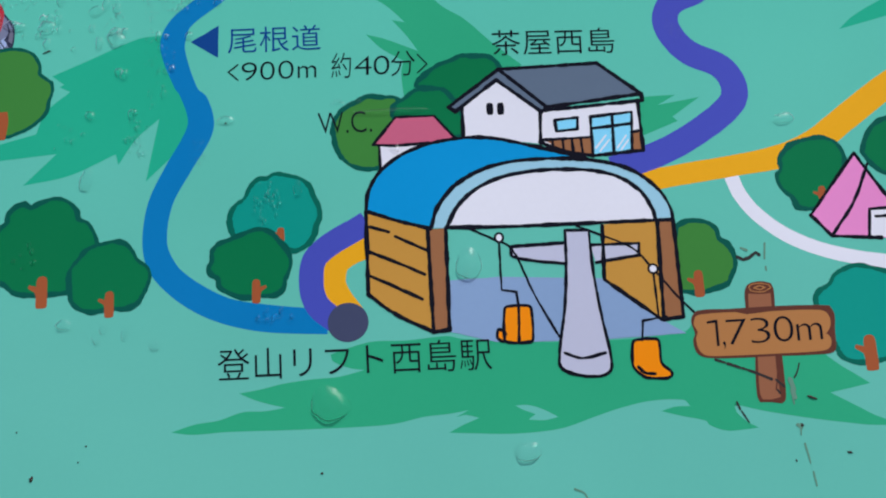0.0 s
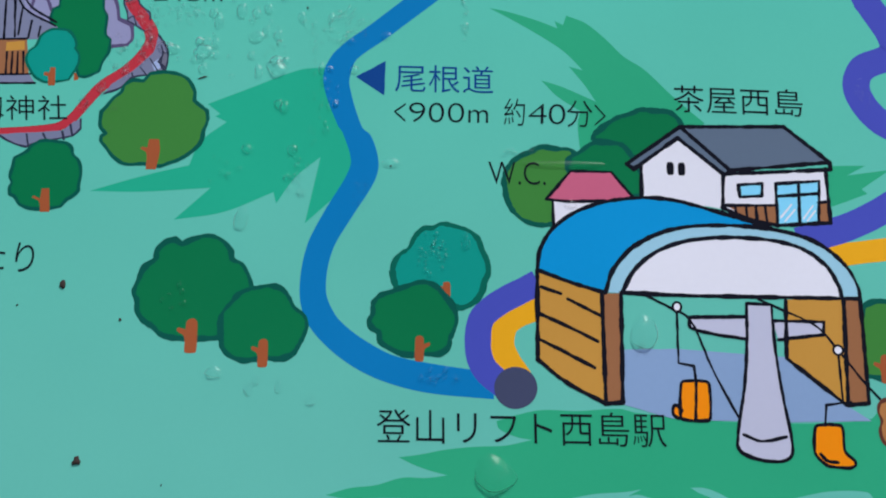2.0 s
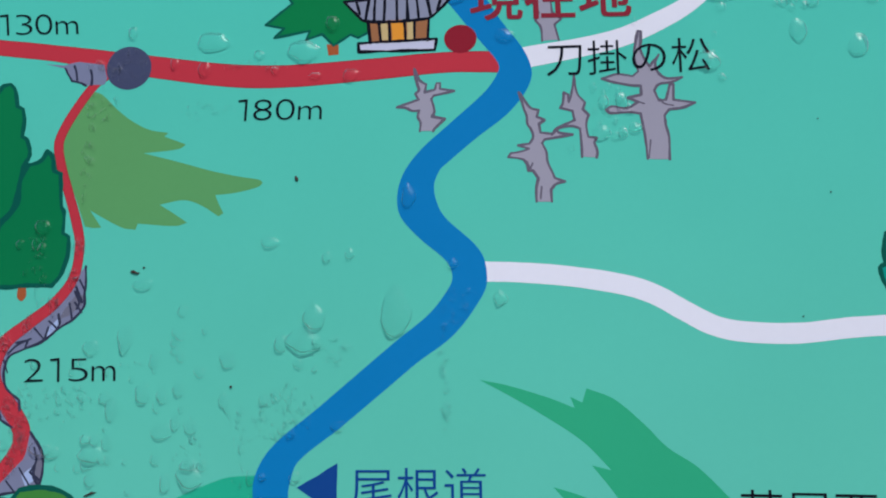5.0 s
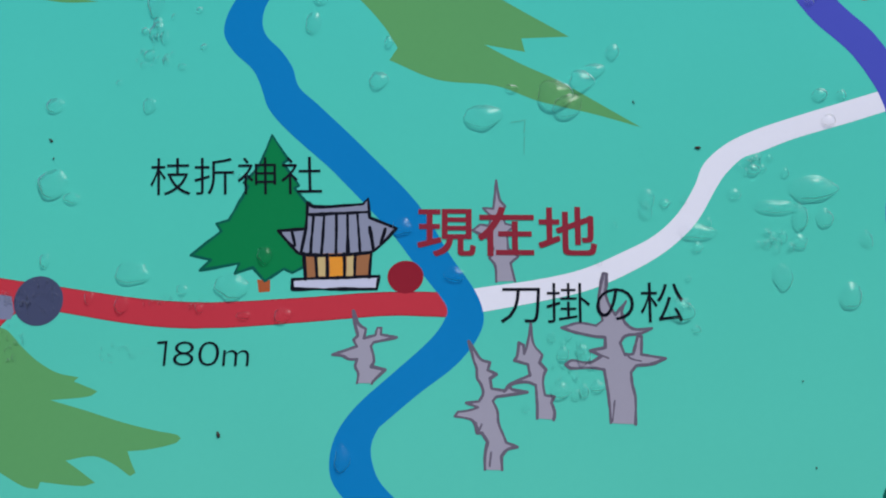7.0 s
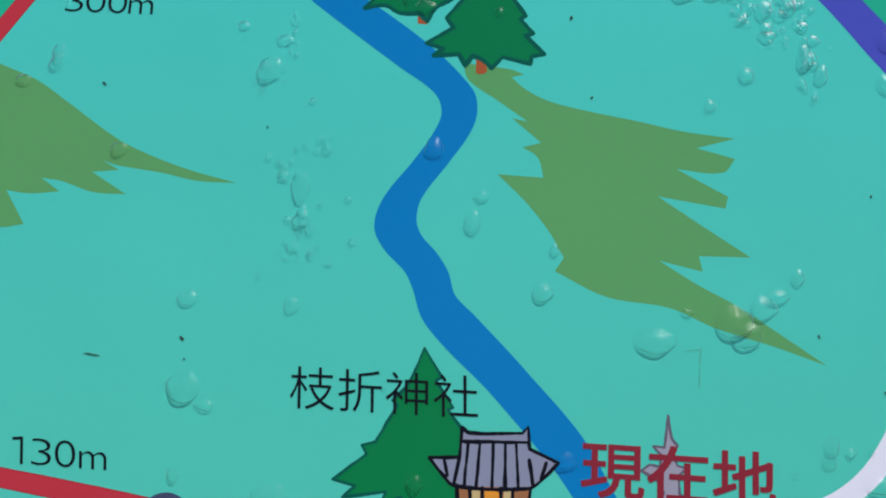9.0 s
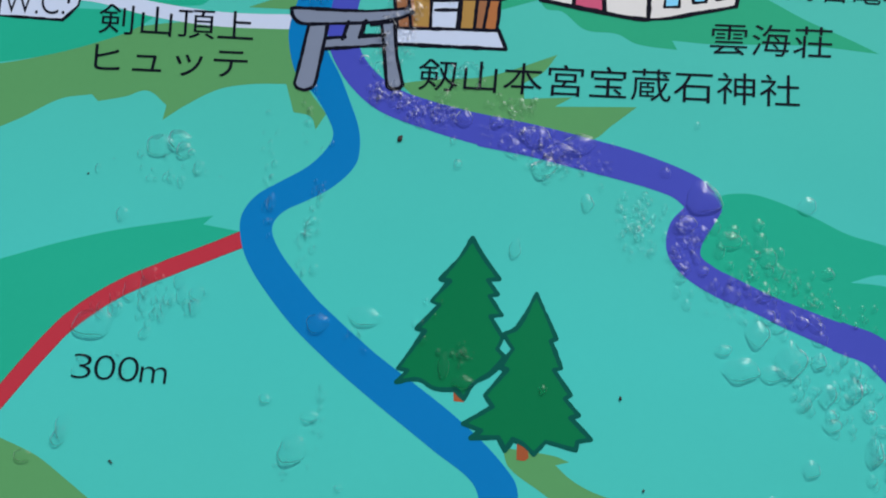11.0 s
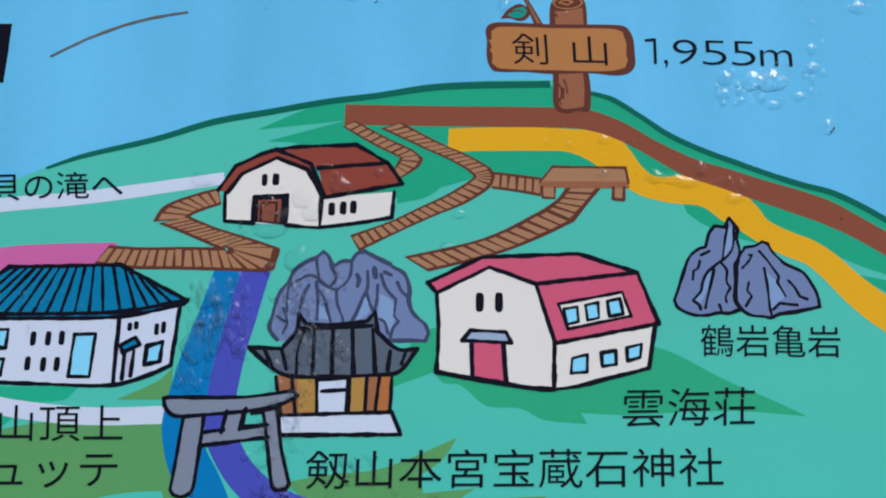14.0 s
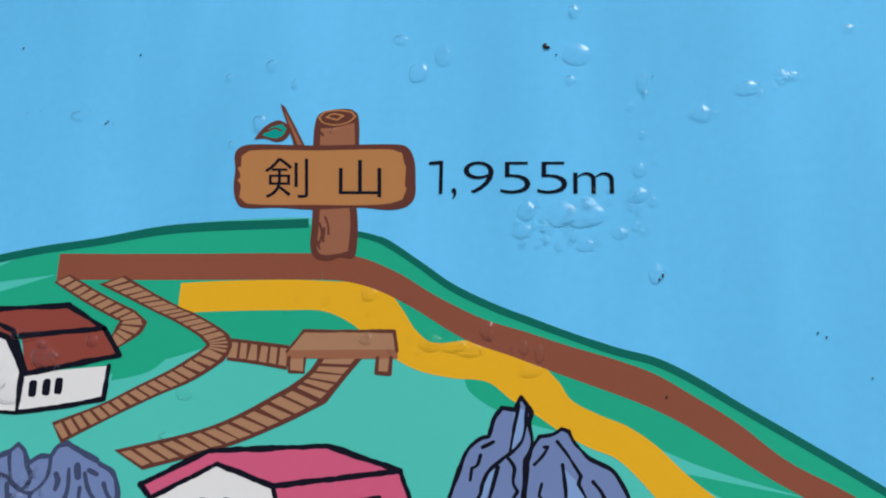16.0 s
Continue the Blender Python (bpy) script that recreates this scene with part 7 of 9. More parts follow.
line(art, "roof_line", INK, 0.95, [[(-191.7, 677.6), (-205.6, 664.2)], [(-189.2, 677.6), (-201.6, 664.3)], [(-186.8, 677.7), (-197.7, 664.4)], [(-184.4, 677.8), (-193.7, 664.6)], [(-182.0, 677.9), (-189.8, 664.7)], [(-179.6, 678.0), (-185.8, 664.8)], [(-177.2, 678.1), (-181.9, 665.0)], [(-174.8, 678.1), (-177.9, 665.1)], [(-172.4, 678.2), (-174.0, 665.2)], [(-169.9, 678.3), (-170.0, 665.4)], [(-167.5, 678.4), (-166.1, 665.5)], [(-161.1, 677.9), (-157.2, 666.4)], [(-159.3, 676.6), (-153.6, 666.8)], [(-156.7, 675.4), (-150.3, 667.3)], [(-154.1, 674.1), (-147.1, 668.0)]], 20)
line(art, "frame", INK, 1.1, [[(-205.3, 659.2), (-192.2, 659.8), (-192.4, 654.5), (-205.5, 654.4), (-205.3, 659.2)], [(-199.1, 659.4), (-199.2, 654.4)], [(-205.4, 651.2), (-192.5, 651.3), (-192.9, 646.7), (-205.6, 647.0), (-205.4, 651.2)], [(-199.2, 651.2), (-199.4, 646.8)], [(-173.4, 658.5), (-167.5, 658.7), (-168.1, 646.5), (-174.0, 646.6), (-173.4, 658.5)], [(-152.8, 655.3), (-148.5, 656.6), (-148.9, 651.0), (-153.1, 650.0), (-152.8, 655.3)], [(-160.2, 655.5), (-156.2, 657.8), (-154.8, 655.7), (-159.5, 653.4), (-160.2, 655.5)], [(-158.9, 653.3), (-159.0, 646.1)], [(-156.3, 653.9), (-156.7, 646.9)]], 20)

art = motif("painted_hut", 5.2, "white painted toilet hut with crimson roof")
fill(art, "wall", WHITE2, [(-236.7, 645.8), (-214.8, 646.2), (-210.6, 645.9), (-211.7, 637.1), (-215.6, 632.1), (-235.2, 632.3)], False)
fill(art, "roof", CRIMSON, [(-238.7, 645.9), (-228.8, 655.7), (-217.0, 656.3), (-209.4, 648.3), (-214.8, 646.1), (-225.7, 646.1)], False)
line(art, "outline", INK, 0.88, [[(-238.7, 645.9), (-228.8, 655.7), (-217.0, 656.3), (-209.4, 648.3), (-214.8, 646.1), (-225.7, 646.3), (-238.7, 645.9)], [(-217.0, 656.3), (-214.8, 646.1)], [(-236.7, 645.8), (-235.2, 632.3), (-215.6, 632.1), (-211.7, 637.1), (-210.4, 647.3)], [(-214.8, 646.1), (-214.8, 638.1)], [(-214.5, 643.9), (-211.7, 644.4)]], 20)

art = motif("painted_shrine", 6, "painted summit shrine with charcoal roof")
fill(art, "base", WHITE2, [(-115.9, 636.2), (-84.3, 637.5), (-81.7, 631.4), (-116.5, 630.9)], False)
fill(art, "wall", WOODDARK, [(-116.4, 647.3), (-84.4, 648.2), (-84.8, 637.5), (-114.6, 636.7)], False)
fill(art, "panel", OCHRE, [(-110.4, 646.9), (-105.7, 647.0), (-105.3, 637.3), (-109.7, 637.2)], False)
fill(art, "panel", WHITE2, [(-105.1, 646.0), (-96.7, 646.6), (-96.8, 637.5), (-104.7, 637.3)], False)
fill(art, "panel", OCHRE, [(-95.7, 647.3), (-91.3, 647.4), (-91.6, 637.7), (-95.7, 637.6)], False)
fill(art, "panel", PLANK3, [(-88.1, 647.5), (-85.0, 647.5), (-85.1, 637.8), (-89.1, 637.7)], False)
fill(art, "roof", CHARCOAL, [(-110.9, 664.9), (-108.9, 662.1), (-103.1, 661.6), (-91.7, 662.9), (-89.6, 665.7), (-88.8, 659.8), (-83.1, 655.0), (-77.7, 655.1), (-82.2, 648.9), (-86.9, 647.8), (-112.0, 647.1), (-117.1, 649.1), (-124.3, 655.2), (-115.2, 654.9), (-111.3, 660.0)], False)
line(art, "outline", INK, 1.2, [[(-110.9, 664.9), (-108.9, 662.1), (-103.1, 661.6), (-91.7, 662.9), (-89.6, 665.7), (-88.8, 659.8), (-83.1, 655.0), (-77.7, 655.1), (-82.2, 648.9), (-86.9, 647.8), (-112.0, 647.1), (-117.1, 649.1), (-124.3, 655.2), (-115.2, 654.9), (-111.3, 660.0), (-110.9, 664.9)], [(-110.2, 660.6), (-90.4, 661.6)], [(-109.1, 660.1), (-110.8, 655.1), (-110.8, 647.7)], [(-106.3, 660.5), (-106.4, 647.8)], [(-101.2, 660.8), (-101.0, 647.9)], [(-95.8, 661.0), (-95.1, 648.1)], [(-90.1, 660.6), (-89.1, 648.3)], [(-115.2, 654.9), (-113.7, 649.2)], [(-120.0, 654.8), (-117.8, 649.9)], [(-85.1, 654.4), (-85.7, 649.2)], [(-80.7, 654.6), (-81.9, 650.9)], [(-115.9, 636.2), (-84.3, 637.5), (-81.7, 631.4), (-116.5, 630.9)]])
line(art, "wall_outline", INK, 1.05, [[(-116.4, 647.0), (-114.6, 636.7)], [(-84.4, 647.9), (-84.8, 637.5)], [(-112.0, 646.8), (-110.6, 636.8)], [(-105.1, 646.7), (-104.7, 637.0)], [(-105.1, 646.2), (-96.6, 646.7), (-96.8, 637.5)], [(-103.7, 643.0), (-96.8, 643.5)], [(-91.3, 647.4), (-91.6, 637.7)], [(-96.0, 647.2), (-96.0, 637.5)], [(-87.8, 647.5), (-88.8, 637.7)]])

art = motif("painted_gate", 8.5, "grey painted gate straddling the blue trail")
fill(art, "leg", GATE2, [(-141.1, 635.7), (-135.5, 636.2), (-136.1, 626.9), (-137.1, 616.6), (-138.0, 615.0), (-140.1, 614.0), (-142.1, 614.6), (-143.2, 616.1), (-142.3, 623.6)])
fill(art, "leg", GATE2, [(-119.4, 637.6), (-115.4, 638.6), (-113.9, 627.5), (-111.3, 617.9), (-112.1, 616.5), (-114.6, 616.1), (-115.8, 617.2), (-117.6, 627.4)])
fill(art, "tie_beam", GATE2, [(-135.5, 631.4), (-118.2, 633.7), (-117.7, 630.3), (-135.5, 627.9)], False)
fill(art, "strut", GATE2, [(-129.3, 637.6), (-124.7, 638.1), (-125.6, 632.3), (-130.5, 631.5)], False)
fill(art, "lintel", GATE2, [(-146.9, 640.7), (-145.4, 641.0), (-124.3, 641.3), (-111.5, 643.1), (-110.2, 641.7), (-114.8, 639.3), (-124.0, 637.4), (-133.3, 636.5), (-143.4, 635.9), (-146.2, 638.1)])
line(art, "outline", INK, 1.11, [[(-146.9, 640.7), (-145.4, 641.0), (-124.3, 641.3), (-111.5, 643.1), (-110.2, 641.7), (-114.8, 639.3), (-124.0, 637.4), (-133.3, 636.5), (-143.4, 635.9), (-146.2, 638.1), (-146.9, 640.7)], [(-141.1, 635.7), (-135.5, 636.2), (-136.1, 626.9), (-137.1, 616.6), (-138.0, 615.0), (-140.1, 614.0), (-142.1, 614.6), (-143.2, 616.1), (-142.3, 623.6)], [(-141.1, 635.7), (-142.3, 623.6)], [(-119.4, 637.6), (-115.4, 638.6), (-113.9, 627.5), (-111.3, 617.9), (-112.1, 616.5), (-114.6, 616.1), (-115.8, 617.2), (-117.6, 627.4), (-119.4, 637.6)], [(-135.5, 631.4), (-129.9, 632.2)], [(-125.3, 632.6), (-118.2, 633.7)], [(-135.5, 627.9), (-117.7, 630.3)], [(-129.3, 637.3), (-130.5, 631.5)], [(-124.7, 637.7), (-125.6, 632.3)]])
line(art, "outline", INK, 1.11, [[(-124.1, 638.1), (-125.0, 633.2), (-120.7, 633.4)], [(-119.3, 637.2), (-122.4, 636.8)]])

art = motif("painted_lodge", 6, "cream painted lodge with pink roof")
fill(art, "wall", CREAMW, [(-72.5, 671.2), (-57.8, 678.8), (-44.8, 674.0), (-39.9, 657.0), (-40.1, 644.1), (-72.3, 648.7)], False)
fill(art, "wall", CREAMW, [(-39.8, 657.0), (-11.9, 662.7), (-14.1, 650.3), (-40.1, 644.1)], False)
fill(art, "roof", ROSE, [(-60.2, 681.5), (-32.9, 682.9), (-16.4, 677.5), (-45.1, 674.2), (-57.9, 678.8)], False)
fill(art, "roof", ROSE, [(-44.8, 674.0), (-16.4, 677.5), (-10.9, 662.8), (-39.6, 657.0)], False)
fill(art, "eave", ROSE, [(-75.0, 674.2), (-59.9, 681.7), (-57.6, 678.4), (-72.5, 671.2)], False)
fill(art, "dormer", CREAMW, [(-38.6, 668.2), (-20.8, 671.8), (-18.5, 664.9), (-36.0, 661.1)], False)
fill(art, "window", GLASS, [(-37.1, 666.8), (-33.4, 667.5), (-33.1, 663.2), (-36.3, 662.4)], False)
fill(art, "window", GLASS, [(-31.1, 667.9), (-27.6, 668.7), (-27.4, 664.3), (-30.6, 663.6)], False)
fill(art, "window", GLASS, [(-25.0, 669.1), (-21.5, 669.9), (-20.7, 665.5), (-24.5, 664.7)], False)
fill(art, "window", GLASS, [(-35.0, 652.8), (-30.8, 653.9), (-31.0, 649.0), (-35.4, 648.6)], False)
fill(art, "window", GLASS, [(-27.0, 654.4), (-23.1, 655.1), (-23.0, 651.2), (-26.8, 650.6)], False)
fill(art, "window", GLASS, [(-20.0, 655.9), (-15.9, 657.0), (-16.4, 653.2), (-19.9, 652.1)], False)
fill(art, "door", ROSE, [(-62.7, 657.0), (-53.9, 656.9), (-53.1, 646.0), (-62.4, 647.2)], False)
fill(art, "canopy", GATE, [(-63.0, 660.5), (-53.2, 660.1), (-51.6, 657.0), (-65.3, 657.6)], False)
dab(art, "vent", INK, -60.5, 668.6, 1.15, 2.80)
dab(art, "vent", INK, -55.1, 668.6, 1.15, 2.80)
line(art, "outline", INK, 1.25, [[(-75.0, 674.2), (-59.9, 681.7), (-32.9, 682.9), (-16.4, 677.5), (-10.9, 662.8), (-39.6, 657.0), (-44.8, 674.0), (-16.4, 677.5)], [(-75.0, 674.2), (-72.5, 671.2), (-57.8, 678.8), (-44.8, 674.0)], [(-72.5, 671.2), (-71.8, 659.4), (-72.3, 648.7), (-55.5, 645.9), (-40.1, 644.1), (-24.1, 647.6), (-14.1, 650.3), (-11.9, 662.7)], [(-39.8, 657.0), (-40.1, 644.1)], [(-63.0, 660.5), (-53.2, 660.1), (-51.6, 657.0), (-65.3, 657.6), (-63.0, 660.5)], [(-62.7, 657.0), (-62.4, 647.2)], [(-53.9, 656.9), (-53.1, 645.6)]], 20)
line(art, "frame", INK, 0.95, [[(-38.6, 668.2), (-20.8, 671.8), (-18.5, 664.9), (-36.0, 661.1), (-38.6, 668.2)], [(-37.1, 666.8), (-33.4, 667.5), (-33.1, 663.2), (-36.3, 662.4), (-37.1, 666.8)], [(-31.1, 667.9), (-27.6, 668.7), (-27.4, 664.3), (-30.6, 663.6), (-31.1, 667.9)], [(-25.0, 669.1), (-21.5, 669.9), (-20.7, 665.5), (-24.5, 664.7), (-25.0, 669.1)], [(-35.0, 652.8), (-30.8, 653.9), (-31.0, 649.0), (-35.4, 648.6), (-35.0, 652.8)], [(-27.0, 654.4), (-23.1, 655.1), (-23.0, 651.2), (-26.8, 650.6), (-27.0, 654.4)], [(-20.0, 655.9), (-15.9, 657.0), (-16.4, 653.2), (-19.9, 652.1), (-20.0, 655.9)]], 20)

art = motif("painted_lodge", 6, "cream painted hut with russet roof")
fill(art, "wall", CREAMW, [(-134.0, 700.8), (-129.2, 707.0), (-119.5, 711.7), (-110.2, 708.4), (-106.1, 700.1), (-106.2, 690.4), (-133.6, 692.1)], False)
fill(art, "wall", CREAMW, [(-106.1, 699.4), (-85.2, 701.2), (-85.7, 693.5), (-106.2, 690.4)], False)
fill(art, "roof", RUSSET, [(-118.8, 714.0), (-96.6, 715.8), (-87.2, 710.1), (-107.3, 708.5), (-111.1, 709.9)], False)
fill(art, "roof", RUSSET, [(-107.3, 708.3), (-87.2, 710.1), (-82.9, 703.7), (-105.1, 699.4)], False)
fill(art, "eave", RUSSET, [(-136.0, 701.6), (-131.4, 709.1), (-119.7, 714.2), (-117.1, 713.6), (-109.5, 709.4), (-105.1, 699.8), (-106.5, 700.1), (-110.5, 708.0), (-119.5, 711.6), (-129.5, 706.5), (-133.3, 700.8)], False)
fill(art, "door", INK, [(-125.7, 699.5), (-115.9, 700.1), (-116.0, 691.0), (-125.5, 691.9)], False)
fill(art, "door_leaf", BROWN, [(-124.3, 698.5), (-117.6, 698.9), (-117.7, 691.8), (-124.0, 692.2)], False)
line(art, "door_frame", INK, 0.6, [[(-123.3, 692.2), (-123.4, 697.7), (-118.9, 697.9), (-119.0, 691.9)]])
dab(art, "vent", INK, -122.8, 704.7, 0.84, 1.85)
dab(art, "vent", INK, -119.5, 704.9, 1.01, 1.85)
dab(art, "window", INK, -103.0, 695.9, 0.99, 1.98)
dab(art, "window", INK, -99.7, 696.2, 0.99, 1.98)
dab(art, "window", INK, -96.8, 696.5, 0.99, 1.98)
line(art, "outline", INK, 1.25, [[(-136.0, 701.6), (-131.4, 709.1), (-119.7, 714.2), (-96.6, 715.8), (-87.2, 710.1), (-82.9, 703.7), (-105.1, 699.4)], [(-119.7, 714.2), (-109.5, 709.7), (-105.1, 699.4)], [(-107.3, 708.5), (-87.2, 710.1)], [(-133.3, 700.8), (-129.5, 706.5), (-119.5, 711.6), (-110.5, 708.0), (-106.1, 699.8)], [(-134.0, 700.8), (-133.6, 692.1), (-125.4, 691.6)], [(-115.6, 691.0), (-106.2, 690.2)], [(-106.1, 699.4), (-106.2, 690.4)], [(-106.2, 690.4), (-96.3, 691.6), (-85.7, 693.5), (-85.2, 701.2)], [(-125.5, 691.9), (-125.4, 699.5), (-115.9, 700.1), (-116.0, 691.0)]], 20)

art = motif("painted_stairs", 5, "brown painted steps behind the russet hut")
steps(art, 8, [(-97.2, 723.4), (-87.4, 717.9), (-80.2, 714.4)], [(-100.9, 721.5), (-92.8, 716.5), (-84.7, 712.2)])
steps(art, 5, [(-80.2, 714.4), (-76.9, 711.6), (-78.3, 708.9), (-83.6, 705.3)], [(-84.7, 712.2), (-83.7, 711.9), (-84.4, 710.6), (-85.3, 708.4)])

art = motif("painted_stairs", 5, "long flight of brown painted steps")
steps(art, 7, [(-83.5, 722.9), (-75.7, 718.4), (-69.0, 714.9)], [(-89.7, 720.9), (-81.8, 717.1), (-75.3, 713.9)])
steps(art, 7, [(-69.0, 714.9), (-65.8, 713.6), (-59.5, 710.1), (-57.2, 708.4)], [(-75.3, 713.9), (-70.4, 711.6), (-64.7, 708.3), (-62.9, 706.7)])
steps(art, 4, [(-57.2, 708.4), (-56.3, 706.1), (-57.0, 703.7)], [(-62.9, 706.7), (-62.5, 706.1), (-62.8, 705.5)])
steps(art, 17, [(-57.0, 703.7), (-58.2, 702.1), (-65.1, 697.6), (-72.8, 694.3), (-83.0, 689.4), (-94.7, 683.3)], [(-62.8, 705.5), (-65.0, 703.8), (-70.7, 700.2), (-78.4, 696.3), (-86.0, 692.4), (-97.4, 688.1)])

art = motif("painted_stairs", 5.3, "short run of brown painted steps")
steps(art, 6, [(-56.9, 707.6), (-51.2, 706.9), (-42.9, 705.8)], [(-57.3, 702.4), (-50.8, 701.5), (-43.1, 700.1)])

art = motif("painted_stairs", 5, "flight of brown painted steps to the deck")
steps(art, 5, [(-36.0, 702.8), (-38.3, 699.5), (-42.4, 696.3)], [(-25.6, 703.0), (-29.7, 697.9), (-33.7, 692.5)])
steps(art, 13, [(-42.4, 696.3), (-54.0, 689.8), (-62.9, 686.3), (-81.9, 681.8)], [(-33.7, 692.5), (-43.4, 687.6), (-56.0, 682.5), (-74.9, 677.4)])

art = motif("painted_stairs", 5, "brown painted zigzag steps")
steps(art, 7, [(-136.1, 702.2), (-141.9, 700.6), (-151.4, 696.6), (-154.3, 691.8)], [(-134.8, 697.2), (-140.5, 695.1), (-143.3, 693.7), (-143.9, 692.7)])
steps(art, 10, [(-143.6, 693.4), (-136.2, 690.3), (-126.3, 687.2)], [(-152.6, 691.3), (-145.9, 688.6), (-135.0, 683.9)])

art = motif("painted_stairs", 5.3, "brown painted boardwalk above the blue trail")
steps(art, 14, [(-166.1, 684.7), (-156.8, 684.1), (-145.5, 684.3), (-132.9, 684.2)], [(-170.0, 679.0), (-159.5, 677.7), (-148.2, 677.6), (-130.2, 677.2)])
steps(art, 6, [(-126.6, 687.3), (-116.9, 684.0), (-117.9, 680.3), (-119.1, 677.3), (-130.2, 677.2)], [(-134.2, 684.2), (-132.9, 684.2), (-132.2, 683.9), (-132.2, 683.2), (-132.7, 682.9)])

art = motif("painted_deck", 5.8, "brown painted viewing deck on legs")
fill(art, "leg", PLANK2, [(-42.8, 703.1), (-39.1, 703.1), (-39.2, 699.5), (-42.6, 699.7)], False)
fill(art, "leg", PLANK2, [(-22.5, 703.0), (-19.4, 703.0), (-19.5, 699.1), (-22.6, 699.4)], False)
fill(art, "top", PLANK2, [(-43.4, 704.4), (-39.7, 709.2), (-18.8, 708.9), (-18.1, 704.3)], False)
fill(art, "edge", WOODDARK2, [(-43.7, 704.6), (-18.0, 704.7), (-17.8, 702.6), (-43.4, 702.6)], False)
line(art, "outline", BROWNLINE, 0.78, [[(-43.4, 704.4), (-39.7, 709.2), (-18.8, 708.9), (-18.0, 704.3)], [(-42.8, 702.9), (-42.6, 699.7), (-39.2, 699.5), (-39.1, 702.8)], [(-22.4, 702.8), (-22.6, 699.4), (-19.5, 699.1), (-19.3, 702.8)]])
lettering("登山リフト西島駅", INK, 12, -77.2, 92.6, 112.0, 13.1, -0.1, -0.02, 0.006, "black lettering naming the lift station")
lettering("茶屋西島", INK, 12, 41.9, 229.9, 53.5, 11.9, -1.4, -0.01, 0.006, "black lettering naming the tea house")
lettering("尾根道", NAVY, 12, -73.3, 236.9, 40.7, 12.0, -0.5, -0.02, 0.006, "blue lettering naming the trail")
lettering("900m", INK, 12, -67.4, 223.6, 32.6, 8.7, 0.1, 0.01, 0.006, "black lettering with the trail length", [(0, 0.207), (0.249, 0.444), (0.491, 0.698), (0.751, 1)])
lettering("約40分", INK, 12, -28.3, 223.7, 36.4, 9.0, -0.4, 0.02, 0.006, "black lettering with the walking time", [(0, 0.235), (0.276, 0.482), (0.505, 0.695), (0.712, 1)])
lettering("W.C.", INK, 12, -34.1, 197.4, 22.9, 9.7, 0.0, -0.05, 0.011, "black lettering for the toilet")
lettering("1,730m", INK, 12, 123.3, 97.6, 46.7, 10.9, 1.0, 0.02, 0.006, "black lettering with the height on the plank", [(0, 0.095), (0.125, 0.15), (0.165, 0.345), (0.375, 0.545), (0.575, 0.75), (0.775, 1)])
lettering("古剱神社", INK, 12, -257.8, 221.3, 50.7, 10.7, 0.8, -0.10, 0.006, "black lettering naming the old shrine")
lettering("215m", INK, 12, -175.7, 275.8, 28.9, 7.4, 0.1, -0.05, 0.006, "black lettering with a distance", [(0, 0.21), (0.285, 0.39), (0.49, 0.7), (0.74, 1)])
lettering("180m", INK, 12, -111.8, 359.4, 28.0, 7.3, -0.1, 0.03, 0.006, "black lettering with a distance", [(0.015, 0.115), (0.19, 0.405), (0.45, 0.67), (0.71, 0.985)])
lettering("130m", INK, 12, -191.6, 391.0, 26.2, 7.4, -0.7, -0.13, 0.006, "black lettering with a distance", [(0, 0.11), (0.2, 0.41), (0.45, 0.67), (0.71, 1)])
lettering("300m", INK, 12, -194.2, 523.5, 26.6, 7.1, 0.5, -0.01, 0.006, "black lettering with a distance", [(0, 0.2), (0.23, 0.45), (0.48, 0.695), (0.715, 0.99)])
lettering("わたり", INK, 12, -250.8, 159.9, 35.4, 12.0, -3.7, -0.03, 0.006, "black lettering at the slope")
lettering("枝折神社", INK, 12, -116.7, 410.8, 51.9, 11.6, 0.2, -0.06, 0.006, "black lettering naming the small shrine")
lettering("現在地", LETTERRED, 12, -35.9, 392.2, 51.8, 14.6, -0.3, -0.02, 0.0, "red lettering for the present position", bold=0.22)
lettering("刀掛の松", INK, 12, -11.7, 372.3, 52.1, 11.6, 0.4, 0.00, 0.006, "black lettering naming the bare pines")
lettering("剣山頂上", INK, 12, -204.3, 628.5, 47.1, 9.9, 0.4, -0.07, 0.003, "black lettering naming the summit lodge")
lettering("ヒュッテ", INK, 12, -203.4, 615.7, 46.0, 9.1, 1.1, -0.07, 0.003, "black lettering naming the summit lodge")
lettering("W.C.", INK, 12, -233.9, 633.2, 18.6, 8.2, 2.4, -0.11, 0.011, "black lettering on the toilet hut")
lettering("剱山本宮宝蔵石神社", INK, 12, -107.1, 616.4, 111.6, 10.4, 1.0, 0.03, 0.003, "black lettering naming the summit shrine")
lettering("雲海荘", INK, 12, -21.9, 634.0, 35.7, 10.4, 1.3, 0.09, 0.003, "black lettering naming the pink roofed lodge")
lettering("鶴岩亀岩", INK, 12, 0.2, 653.7, 38.1, 8.9, 0.0, 0.03, 0.003, "black lettering naming the twin rocks")
lettering("ほら貝の滝へ", INK, 12, -221.6, 697.3, 58.2, 8.5, 1.6, -0.11, 0.0, "black lettering naming the waterfall")
lettering("剣", INK, 12, -51.0, 741.7, 10.6, 10.1, -1.3, -0.08, 0.003, "black character on the summit plank")
lettering("山", INK, 12, -33.1, 741.5, 10.2, 9.4, -1.3, -0.06, 0.003, "black character on the summit plank")
